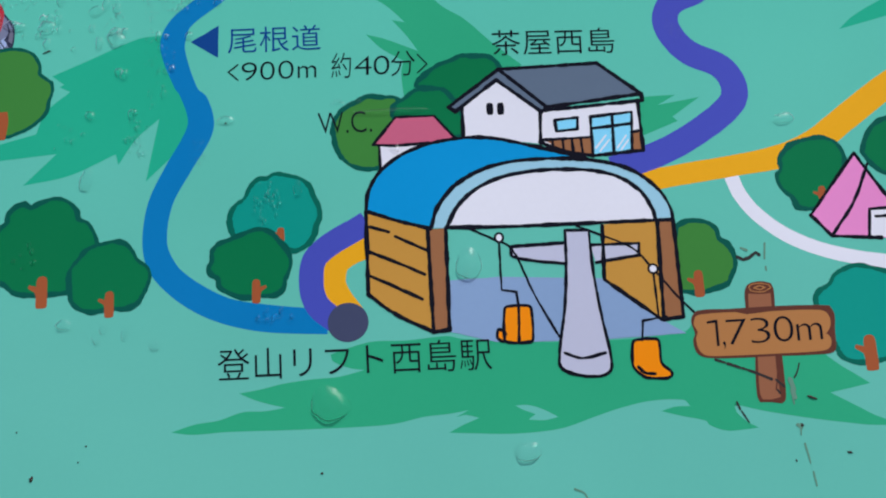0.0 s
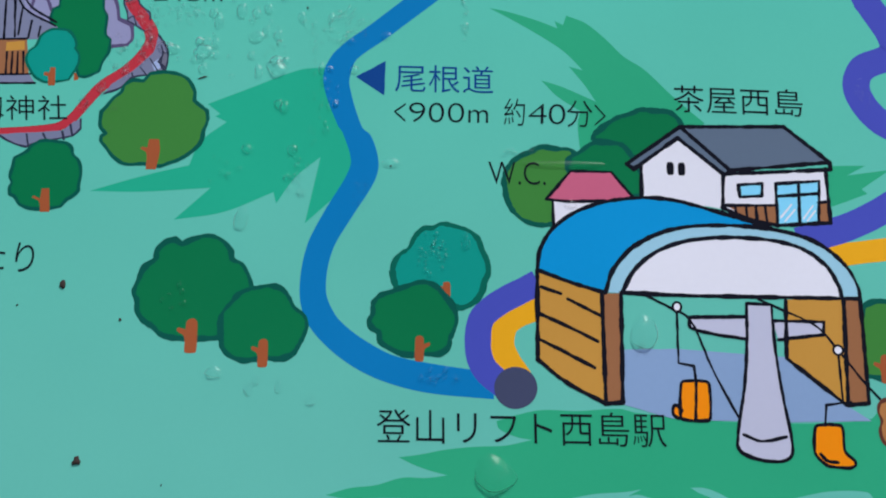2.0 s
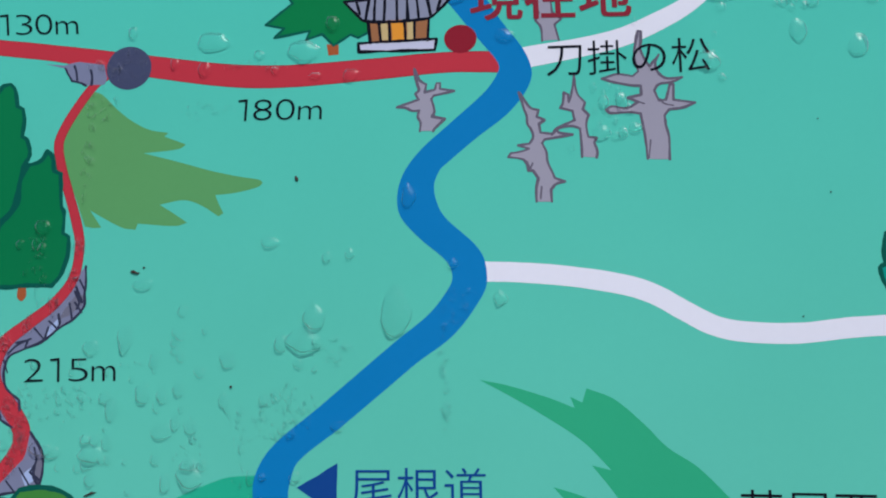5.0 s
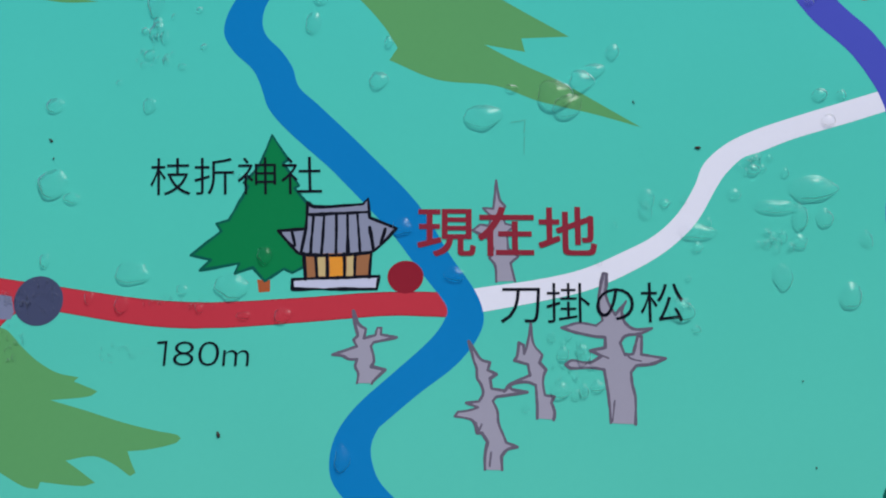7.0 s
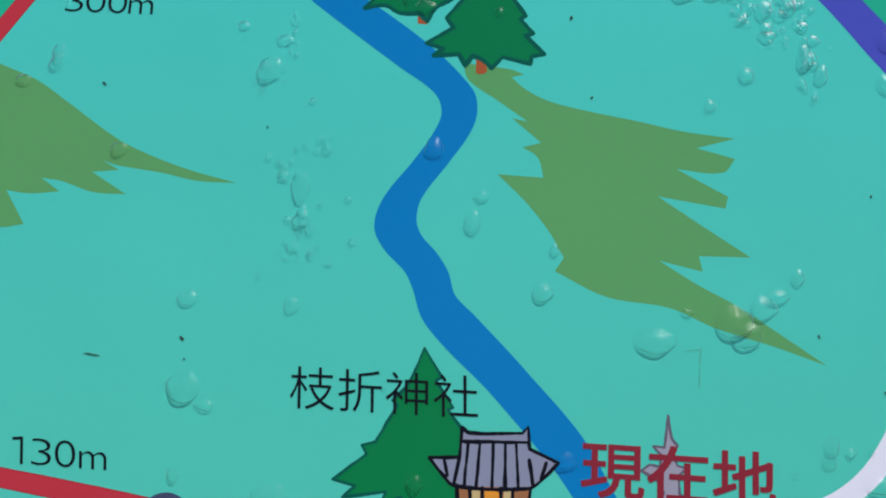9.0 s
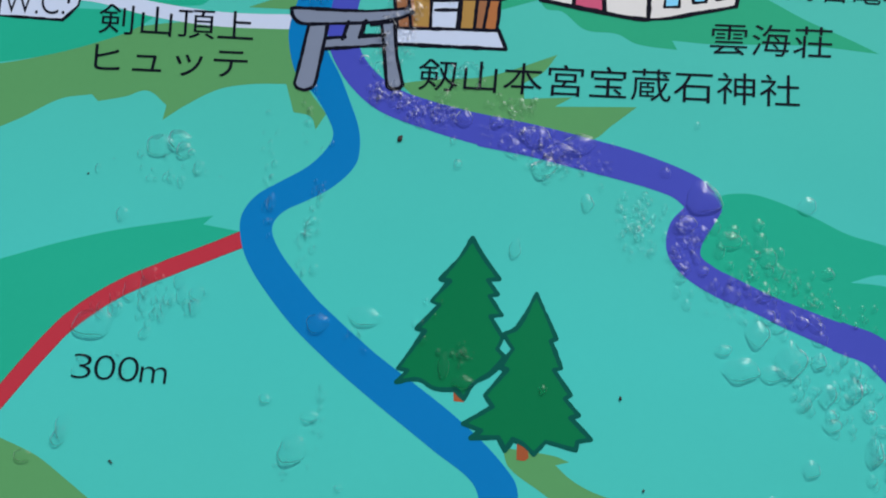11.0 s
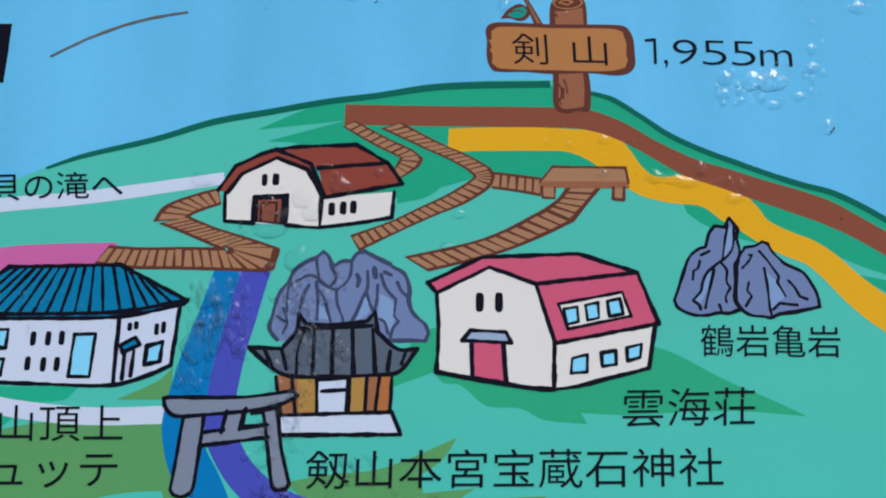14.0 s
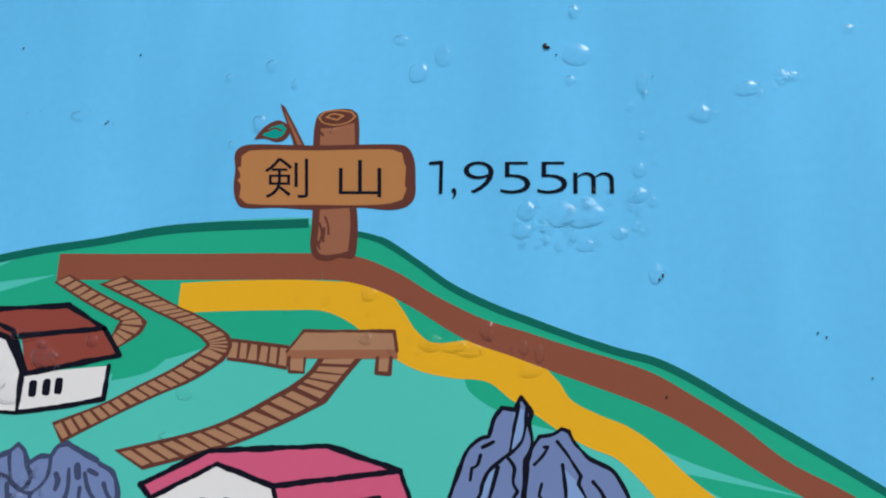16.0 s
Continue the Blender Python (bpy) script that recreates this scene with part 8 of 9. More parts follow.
lettering("1,955m", INK, 12, -11.1, 741.9, 42.4, 8.3, -1.3, -0.02, 0.002, "black lettering with the summit height", [(0, 0.062), (0.112, 0.14), (0.177, 0.345), (0.382, 0.547), (0.584, 0.748), (0.78, 1)])

art = motif("bracket", 12, "thin black angle brackets round a distance")
line(art, "stroke", INK, 0.62, [[(-69.0, 231.3), (-73.2, 228.1), (-69.0, 224.2)], [(9.5, 232.1), (13.4, 227.5), (9.2, 223.6)]])

art = motif("title_stroke", 11, "heavy black stroke of a title character")
fill(art, "stroke", INK, [(-259.0, 740.0), (-206.0, 741.3), (-206.6, 754.9), (-202.4, 755.0), (-202.7, 735.3), (-206.9, 735.2), (-207.3, 737.2), (-211.9, 737.1), (-213.8, 735.9), (-213.3, 737.1), (-258.4, 736.2)], False)

# ---- rain drops and dirt on the board ----
def drop_shape(w, h, tall, seed, rings=8, spokes=28, ragged=0.17):
    """A clinging drop: flat back, full rounded lower edge, an upper edge that thins out, a soft uneven rim. Millimetres."""
    verts, faces = [(0, 0, 0)], []
    low = Vector((0.0, -0.16 * h))
    lean = 0.3 * noise.noise(Vector((seed, 2.0, 5.0)))
    for k in range(1, rings + 1):
        r = 1 - (1 - k / rings) ** 1.7
        for i in range(spokes):
            a = 2 * math.pi * i / spokes
            c, s = math.cos(a), math.sin(a)
            rim = 1 + ragged * 2.0 * noise.noise(Vector((c * 0.9 + seed * 3.7, s * 0.9, seed))) + ragged * 0.5 * noise.noise(Vector((c * 2.0 + seed, s * 2.0, 7.0)))
            x = w / 2 * rim * c * (1 - 0.1 * s) + lean * 0.2 * h * s
            z = h / 2 * rim * s
            p = low.lerp(Vector((x, z)), r)
            up = 0.5 + 0.5 * s
            swell = (1 - r**2.6) ** 0.62 * (1 - up) + (1 - r**2) ** 1.15 * up
            y = tall * swell * (1 + 0.22 * noise.noise(Vector((p.x * 0.3 + seed, p.y * 0.3, seed * 2))))
            verts.append((p.x, -max(y, 0.0), p.y))
    verts[0] = (low.x, -tall * 1.01, low.y)
    for i in range(spokes):
        j = (i + 1) % spokes
        faces.append((0, 1 + j, 1 + i))
        for k in range(rings - 1):
            a, b = 1 + k * spokes, 1 + (k + 1) * spokes
            faces.append((a + i, a + j, b + j, b + i))
    return verts, faces


WET = -13 * STEP


def rain_drop(x, z, w, h, full, seed):
    tall = (0.19 * min(w, h) + 0.2) * full
    verts, faces = drop_shape(w, h, tall, seed)
    ob = mesh_of("water_drop", [(vx / 1000, vy / 1000, vz / 1000) for vx, vy, vz in verts], faces, WATER, smooth=True)
    ob.location = (x / 1000, WET, 1.2 + z / 1000)
    big = "large" if max(w, h) > 9 else "small"
    tagged(ob, f"{big} clear rain drop clinging to the painted board", "water drop", "rain drops on the board")


wet = []
verts, faces = [], []


def fine_drop(x, z, shape, sides):
    """One bead of the fine rain that is joined into a single sheet."""
    faces.extend([tuple(i + len(verts) for i in side) for side in sides])
    verts.extend([((x + vx) / 1000, WET + vy / 1000, 1.2 + (z + vz) / 1000) for vx, vy, vz in shape])


def rain(drops):
    """Single drops; two that would lie in one another run together into the first."""
    for x, z, w, h, full in drops:
        seed, size = seeds.uniform(1, 300), min(max(w, h), 9.0)
        if all(math.hypot(x - a, z - b) > 0.36 * min(size, c) + 0.12 * max(size, c) for a, b, c in wet):
            wet.append((x, z, size))
            rain_drop(x, z, w, h, full, seed)


def shower(patches):
    """Scattered drops of several sizes over a stretch of the board."""
    for x, z, wide, high, count, small, large in patches:
        for _ in range(count):
            size = small + (large - small) * seeds.random() ** 2
            cx, cz, w, h = x + seeds.gauss(0, 0.55) * wide, z + seeds.gauss(0, 0.55) * high, size * seeds.uniform(0.7, 1.1), size * seeds.uniform(0.8, 1.5)
            if size > 2.6:
                rain([(cx, cz, w, h, 0.75)])
            elif all(math.hypot(cx - a, cz - b) > 0.36 * min(size, c) + 0.12 * max(size, c) for a, b, c in wet):
                wet.append((cx, cz, size))
                fine_drop(cx, cz, *drop_shape(w, h, (0.19 * min(w, h) + 0.2) * 0.75, seeds.uniform(1, 300), 6, 18))


seeds = random.Random(5)
rain([(-3.5, 206.2, 37.7, 2.8, 1), (-32.2, 81.6, 16.1, 14.2, 1), (26.8, 137.4, 11.0, 13.1, 1), (47.3, 58.5, 11.2, 8.1, 1), (-134.0, 181.9, 5.5, 10.4, 1), (-153.0, 253.6, 7.8, 5.8, 1), (-169.4, 255.3, 6.8, 5.2, 1), (164.5, 195.1, 8.5, 5.0, 1), (-43.6, 173.2, 3.4, 7.9, 1), (-122.9, 250.2, 5.2, 3.6, 1), (-74.2, 206.1, 7.6, 3.5, 1), (-133.0, 210.9, 4.6, 4.1, 1)])
rain([(-121.2, 230.5, 3.6, 4.1, 1), (-141.5, 119.1, 6.2, 4.7, 1), (-1.6, 189.6, 5.0, 3.5, 1), (-59.9, 296.2, 8.7, 16.6, 1), (-88.6, 288.3, 11.6, 8.6, 1), (-95.8, 286.9, 4.1, 5.6, 1), (-152.8, 253.4, 9.5, 7.7, 1), (-166.2, 254.4, 6.2, 4.0, 1), (-122.5, 246.5, 8.3, 6.9, 1), (-130.1, 244.7, 3.3, 5.8, 1), (-118.7, 229.2, 3.9, 5.3, 1), (-114.7, 210.9, 4.2, 3.9, 1)])
rain([(-85.3, 295.1, 6.4, 7.9, 1), (-144.4, 288.9, 4.9, 8.6, 1), (-138.3, 271.9, 4.8, 7.0, 1), (-155.1, 258.2, 3.7, 3.3, 1), (-99.9, 319.2, 5.8, 3.5, 1), (-81.7, 314.0, 2.7, 3.4, 1), (-74.5, 314.9, 2.7, 3.4, 1), (-27.8, 300.5, 4.2, 4.9, 1), (-103.9, 246.6, 2.5, 5.4, 1), (-173.1, 325.3, 5.0, 5.0, 1), (-180.0, 319.9, 2.7, 3.1, 1), (-175.1, 319.8, 1.9, 4.6, 1)])
rain([(-172.5, 318.4, 3.1, 3.5, 1), (-56.0, 333.7, 5.1, 7.8, 1), (-42.4, 311.4, 3.4, 3.1, 1), (-90.4, 246.4, 3.6, 3.6, 1), (-100.3, 246.5, 2.5, 2.5, 1), (-97.8, 231.2, 2.5, 3.2, 1), (5.1, 352.9, 5.9, 4.3, 1), (15.7, 354.4, 4.3, 3.6, 1), (-139.5, 306.1, 6.5, 3.1, 1), (-120.2, 387.0, 9.9, 5.9, 1), (-90.1, 383.2, 10.8, 7.5, 1), (-147.0, 390.7, 3.3, 4.3, 1)])
rain([(-75.1, 374.5, 5.5, 4.5, 1), (-122.9, 377.5, 4.2, 5.6, 1), (-132.8, 379.5, 3.0, 3.9, 1), (-99.7, 376.5, 2.9, 2.6, 1), (-86.5, 374.4, 4.2, 2.3, 1), (-16.9, 435.4, 11.8, 7.8, 1), (4.2, 442.4, 9.8, 9.5, 1), (7.8, 438.3, 8.8, 7.8, 1), (12.1, 446.4, 7.5, 6.8, 1), (21.6, 455.3, 3.8, 5.1, 1), (16.1, 449.6, 6.8, 4.1, 1), (51.9, 480.0, 3.1, 3.5, 1)])
rain([(52.7, 475.5, 2.8, 3.5, 1), (-147.0, 415.0, 9.9, 8.5, 1), (-140.6, 410.0, 5.1, 3.0, 1), (-148.4, 439.7, 6.3, 4.2, 1), (-119.2, 474.2, 5.0, 10.0, 1), (-118.4, 464.5, 4.3, 5.3, 1), (-124.6, 476.7, 3.6, 3.6, 1), (-122.1, 463.9, 2.5, 2.1, 1), (-69.7, 465.9, 4.6, 7.4, 1), (-67.4, 473.9, 4.3, 3.2, 1), (-48.9, 447.0, 6.2, 5.2, 1), (77.2, 484.5, 7.0, 7.0, 1)])
rain([(77.2, 475.9, 2.8, 2.8, 1), (79.4, 473.8, 3.8, 3.4, 1), (80.6, 470.9, 3.1, 2.4, 1), (67.8, 406.6, 11.7, 3.9, 1), (74.3, 403.8, 4.8, 8.4, 1), (81.3, 403.6, 4.8, 5.8, 1), (78.8, 412.1, 13.0, 7.1, 1), (61.6, 418.0, 4.3, 3.3, 1), (87.1, 380.6, 6.6, 7.5, 1), (44.7, 399.4, 11.3, 4.5, 1), (39.5, 376.7, 7.9, 6.3, 1), (11.9, 363.3, 4.1, 6.3, 1)])
rain([(6.2, 363.5, 3.5, 4.1, 1), (11.9, 353.0, 3.1, 4.0, 1), (15.9, 353.5, 3.1, 4.0, 1), (43.8, 370.8, 2.5, 2.2, 1), (-25.0, 386.6, 7.4, 4.2, 1), (-40.8, 400.9, 5.9, 4.9, 1), (81.9, 441.2, 4.3, 4.0, 1), (88.4, 441.0, 2.7, 2.7, 1), (83.9, 433.2, 4.3, 3.6, 1), (-103.3, 458.4, 2.1, 2.1, 1), (-105.4, 470.7, 2.1, 1.8, 1), (-8.7, 443.9, 3.7, 2.4, 1)])
rain([(35.8, 407.8, 3.3, 2.6, 1), (-81.2, 392.5, 4.9, 4.9, 1), (-105.0, 382.0, 3.3, 2.9, 1), (-68.3, 465.3, 5.0, 7.3, 1), (-131.3, 508.4, 7.0, 7.7, 1), (-194.5, 507.5, 4.2, 5.3, 1), (-117.9, 499.6, 2.1, 2.1, 1), (-81.9, 487.7, 5.8, 6.1, 1), (-47.9, 446.0, 5.5, 3.2, 1), (-46.1, 459.3, 2.6, 3.6, 1), (6.5, 513.8, 4.8, 4.4, 1), (-3.6, 504.2, 3.4, 3.7, 1)])
rain([(27.9, 515.2, 4.4, 5.8, 1), (25.4, 525.7, 3.8, 2.7, 1), (12.2, 526.1, 5.2, 3.4, 1), (47.7, 526.7, 6.8, 6.2, 1), (46.7, 513.4, 5.1, 5.8, 1), (21.4, 454.3, 3.6, 3.9, 1), (51.1, 479.3, 3.3, 3.3, 1), (-203.3, 501.7, 4.6, 3.5, 1), (-172.8, 482.4, 5.1, 4.5, 1), (-179.6, 593.9, 8.6, 6.2, 1), (-172.8, 592.8, 4.1, 5.5, 1), (-190.5, 539.7, 11.2, 8.0, 1)])
rain([(-163.0, 546.3, 3.2, 4.8, 1), (-194.3, 510.6, 4.0, 7.1, 1), (-131.8, 508.7, 3.6, 7.9, 1), (-127.6, 517.8, 5.2, 3.1, 1), (-22.8, 589.0, 10.9, 9.3, 1), (-71.1, 604.4, 8.9, 6.5, 1), (-58.6, 602.5, 8.8, 6.8, 1), (-64.0, 600.0, 7.8, 4.7, 1), (-92.4, 609.0, 5.5, 5.2, 1), (-82.8, 608.1, 4.1, 3.8, 1), (-12.0, 539.4, 10.2, 6.5, 1), (1.4, 543.7, 8.1, 10.2, 1)])
rain([(-3.8, 538.9, 8.3, 4.0, 1), (18.3, 536.2, 5.5, 6.4, 1), (11.0, 534.1, 4.6, 6.7, 1), (12.1, 528.8, 3.3, 3.3, 1), (-7.4, 549.7, 6.9, 6.3, 1), (23.5, 519.8, 5.1, 7.8, 1), (22.3, 529.6, 3.6, 3.0, 1), (9.0, 543.3, 4.6, 4.6, 1), (-65.4, 529.9, 2.3, 2.8, 1), (-115.4, 546.9, 8.3, 5.1, 1), (-128.4, 544.3, 6.4, 5.7, 1), (-75.2, 569.6, 3.3, 5.9, 1)])
rain([(-145.5, 578.4, 2.7, 5.3, 1), (-92.7, 534.9, 3.1, 7.8, 1), (-86.9, 530.6, 6.2, 4.0, 1), (-55.6, 584.9, 4.0, 5.6, 1), (-68.2, 594.9, 7.4, 6.7, 1), (11.8, 568.5, 3.8, 3.2, 1), (-4.7, 555.0, 4.1, 3.8, 1), (4.6, 554.1, 3.5, 3.1, 1), (-22.6, 566.8, 3.5, 2.9, 1), (-16.9, 544.6, 4.7, 3.4, 1), (-140.1, 521.9, 3.1, 2.5, 1), (-170.4, 592.1, 2.4, 2.1, 1)])
rain([(-93.3, 594.0, 2.4, 2.7, 1), (-27.5, 580.6, 6.6, 4.9, 1), (-15.6, 576.4, 6.5, 4.9, 1), (-133.6, 659.4, 4.9, 13.0, 1), (-132.4, 670.9, 5.6, 8.3, 1), (-134.8, 649.5, 3.2, 6.4, 1), (-130.5, 662.0, 2.9, 8.2, 1), (-126.0, 671.1, 2.3, 4.3, 1), (-126.7, 661.3, 2.6, 4.9, 1), (-137.2, 671.5, 6.0, 8.9, 1), (-139.7, 655.6, 6.8, 8.8, 1), (-133.1, 662.8, 4.6, 5.9, 1)])
rain([(-128.9, 666.3, 3.6, 4.3, 1), (-127.5, 656.3, 3.9, 4.2, 1), (-137.5, 644.8, 2.2, 3.5, 1), (-94.7, 607.9, 4.6, 6.4, 1), (-123.4, 625.7, 2.8, 2.2, 1), (-25.2, 707.2, 3.1, 2.1, 0.7), (-10.4, 706.5, 5.9, 3.8, 0.7), (-4.8, 705.6, 5.9, 2.8, 0.7), (-117.1, 694.3, 4.4, 4.1, 0.7), (-121.0, 698.6, 3.4, 2.4, 0.7), (-95.1, 601.1, 1.8, 2.7, 1), (-175.0, 596.0, 7.5, 6.0, 1)])
rain([(-172.2, 593.8, 3.6, 3.9, 1), (-106.6, 708.9, 6.9, 2.8, 0.7), (-140.8, 705.2, 6.9, 4.5, 0.7), (-99.7, 655.4, 3.6, 3.9, 1), (-97.3, 653.8, 3.2, 3.6, 1), (-109.3, 655.9, 3.6, 5.5, 1), (-103.5, 670.4, 4.0, 4.3, 1), (-113.2, 671.8, 3.3, 5.0, 1), (-66.8, 694.8, 4.1, 2.4, 0.7), (-69.9, 685.0, 4.0, 2.0, 1), (25.1, 736.6, 9.0, 6.1, 0.7), (-119.9, 678.5, 3.7, 3.3, 1)])
rain([(19.3, 736.4, 7.5, 5.4, 0.7), (11.4, 737.6, 4.4, 4.4, 0.7), (10.3, 732.5, 4.7, 2.7, 0.7), (32.5, 731.6, 4.0, 2.4, 0.7), (-14.9, 773.2, 4.7, 4.3, 0.7), (38.4, 768.8, 2.8, 5.3, 0.7), (62.3, 766.7, 5.6, 3.5, 0.7), (52.0, 760.5, 4.5, 3.5, 0.7), (73.0, 769.3, 3.9, 2.1, 0.7), (-99.5, 764.3, 4.0, 2.2, 0.7), (36.6, 740.9, 5.1, 3.4, 0.7), (40.2, 722.1, 4.3, 4.0, 0.7)])
rain([(-11.4, 708.6, 6.6, 3.0, 0.7), (-2.0, 704.6, 5.9, 2.9, 0.7), (-24.9, 717.9, 3.7, 2.7, 0.7), (12.0, 699.9, 5.8, 2.6, 0.7), (24.6, 728.8, 4.0, 2.3, 0.7), (23.0, 776.8, 7.1, 4.8, 0.7), (22.5, 788.3, 2.6, 3.2, 0.7), (-8.9, 777.9, 3.5, 6.4, 0.7), (-14.3, 773.3, 4.3, 5.5, 0.7), (-19.8, 782.3, 3.5, 2.3, 0.7), (38.9, 769.7, 2.8, 3.6, 0.7), (39.0, 766.0, 1.7, 1.7, 0.7)])
rain([(51.6, 759.5, 4.1, 3.5, 0.7), (61.6, 765.5, 5.2, 3.8, 0.7), (70.7, 769.3, 3.3, 3.3, 0.7), (11.7, 737.2, 4.3, 4.8, 0.7), (16.8, 736.6, 6.9, 6.1, 0.7), (12.2, 732.0, 4.3, 2.4, 0.7), (25.2, 739.2, 3.2, 2.7, 0.7), (36.7, 738.7, 4.5, 4.8, 0.7), (37.2, 746.9, 3.5, 3.2, 0.7), (31.7, 731.7, 3.7, 2.4, 0.7), (-25.1, 717.9, 3.5, 2.4, 0.7), (21.6, 770.0, 2.8, 2.5, 0.7)])
rain([(86.3, 781.2, 2.8, 1.9, 0.7)])
shower([(-122.2, 267.6, 22.9, 23.5, 22, 2.2, 6.5), (-156.6, 255.3, 17.5, 17.0, 12, 2, 6), (-84.4, 284.5, 13.2, 10.2, 6, 2, 4), (-139.2, 247.1, 30.4, 15.1, 8, 2.2, 6), (-114.9, 112.0, 17.7, 10.3, 4, 3, 7), (-149.7, 273.6, 26.1, 23.0, 16, 2, 6), (2.5, 355.9, 15.8, 7.9, 5, 2, 4.5), (49.2, 401.8, 38.5, 13.8, 14, 2, 6), (-115.2, 465.9, 12.2, 21.7, 8, 2, 5), (-17.9, 578.6, 29.0, 24.0, 16, 2, 5.5), (-99.8, 613.7, 24.4, 9.1, 8, 2, 4.5), (-181.2, 585.1, 21.9, 10.3, 6, 2, 6), (-52.2, 768.9, 58.7, 17.8, 6, 1.8, 4), (1.2, 707.6, 18.9, 7.0, 6, 2, 5)])

shower([(-104.0, 609.2, 10.0, 4.0, 26, 1.3, 3.2), (-114.0, 613.9, 5.0, 4.0, 12, 1.3, 2.8), (-74.0, 604.0, 10.0, 4.5, 26, 1.6, 5.2), (-66.0, 597.0, 12.0, 5.0, 16, 1.4, 4.0), (-28.0, 572.0, 4.5, 9.0, 30, 1.3, 3.8), (-10.6, 562.3, 9.0, 4.5, 16, 1.6, 4.6), (4.0, 555.0, 8.0, 5.0, 14, 1.8, 5.0), (-36.7, 577.4, 4.5, 9.0, 16, 1.3, 2.8), (-10.0, 571.0, 9.0, 6.0, 10, 1.8, 4.6)])
shower([(-132.4, 669.0, 5.0, 6.5, 22, 1.6, 4.6), (-136.0, 659.5, 5.5, 6.0, 26, 1.6, 5.0), (-140.5, 648.5, 4.0, 5.0, 16, 1.6, 4.4), (-128.5, 661.0, 3.5, 11.0, 22, 1.3, 3.4), (-110.0, 664.0, 9.0, 11.0, 34, 1.6, 4.6), (-116.5, 629.0, 4.5, 10.0, 24, 1.3, 3.2), (-110.0, 645.0, 6.0, 5.0, 14, 1.5, 3.6), (-172.0, 548.0, 9.0, 8.0, 22, 1.6, 4.6), (-186.0, 543.0, 5.0, 5.0, 8, 2.0, 5.0), (-145.5, 575.0, 2.5, 7.0, 9, 1.3, 3.2), (-132.3, 575.0, 2.2, 14.0, 22, 1.2, 2.6)])
rain([(-118.9, 691.6, 12.5, 7.5, 0.6), (-111.7, 699.5, 5.5, 6.5, 0.6), (-108.4, 695.2, 6.0, 5.0, 0.6), (-101.1, 703.2, 6.0, 5.0, 0.8), (-112.1, 681.8, 7.0, 7.0, 0.7), (-89.9, 707.4, 2.6, 2.6, 0.8), (-141.7, 706.1, 3.0, 3.0, 0.8)])
shower([(-101.1, 703.2, 4.0, 3.0, 8, 1.2, 2.5), (-121.9, 697.1, 4.0, 3.0, 8, 1.2, 2.8), (-132.4, 687.4, 7.0, 4.0, 10, 1.2, 2.8)])
mist = random.Random(11)


def drizzle(patches):
    for x, z, wide, high, count, size, full in patches:
        for _ in range(count):
            a, r = mist.uniform(0, 2 * math.pi), mist.random() ** 0.6
            s = size * mist.uniform(0.45, 1.0) * (1.5 if mist.random() < 0.12 else 1.0)
            v, f = drop_shape(s, s * mist.uniform(0.9, 1.45), s * 0.22 * full, mist.uniform(0, 90), 5, 13, 0.1)
            cx, cz = x + wide * r * math.cos(a), z + high * r * math.sin(a)
            fine_drop(cx, cz, v, f)


drizzle([(-57.3, 167.1, 5.9, 9.8, 34, 2.2, 1), (-53.0, 118.6, 9.4, 3.3, 26, 2.1, 1), (-113.1, 199.5, 5.5, 12.6, 22, 2.3, 1), (-100.2, 231.6, 3.6, 15.4, 14, 2.1, 1), (-20.4, 211.2, 15.1, 2.0, 12, 2.0, 1), (-86.3, 191.8, 3.5, 7.5, 20, 1.2, 1), (25.8, 129.2, 2.4, 3.3, 6, 2.4, 1), (-142.5, 202.3, 7.6, 7.6, 8, 2.5, 1), (121.1, 238.9, 3.6, 7.7, 26, 1.0, 1)])
drizzle([(-155.0, 150.0, 9.7, 7.3, 6, 2.4, 1), (-92.8, 266.6, 9.2, 9.2, 60, 2.0, 1), (-40.8, 297.5, 6.8, 6.8, 40, 1.1, 1), (-44.9, 277.0, 1.9, 16.7, 26, 1.9, 1), (-162.0, 268.5, 9.2, 7.4, 26, 1.8, 1), (-175.5, 265.0, 3.7, 11.1, 60, 1.3, 1), (-159.4, 351.2, 2.0, 19.8, 26, 2.0, 1), (-79.7, 285.1, 7.5, 3.7, 22, 1.7, 1), (-162.1, 271.3, 13.0, 3.7, 10, 1.5, 1)])
drizzle([(-169.1, 299.8, 7.6, 3.8, 14, 1.5, 1), (-123.2, 257.8, 5.5, 11.0, 22, 1.6, 1), (-173.7, 315.5, 4.6, 11.6, 20, 1.7, 1), (-186.6, 253.2, 7.3, 9.1, 26, 1.8, 1), (-140.4, 280.3, 11.2, 1.9, 6, 1.9, 1), (-105.1, 263.0, 7.3, 7.3, 20, 1.5, 1), (-188.2, 222.7, 2.8, 8.9, 12, 1.4, 1), (-106.5, 237.6, 3.6, 26.9, 26, 1.3, 1), (-148.3, 379.7, 6.6, 6.6, 90, 0.8, 1)])
drizzle([(-111.2, 378.6, 6.5, 2.0, 20, 1.0, 1), (66.5, 397.0, 6.4, 3.5, 14, 2.6, 1), (65.7, 419.3, 9.8, 3.0, 12, 2.6, 1), (-155.7, 365.2, 4.9, 6.5, 26, 1.5, 1), (9.4, 360.4, 6.3, 9.4, 16, 2.2, 1), (79.1, 474.1, 4.1, 5.2, 14, 1.6, 1), (-121.3, 363.0, 9.7, 3.2, 24, 1.0, 1), (-117.5, 454.6, 7.0, 2.5, 6, 2.5, 1), (-89.4, 416.6, 3.4, 2.0, 4, 1.7, 1)])
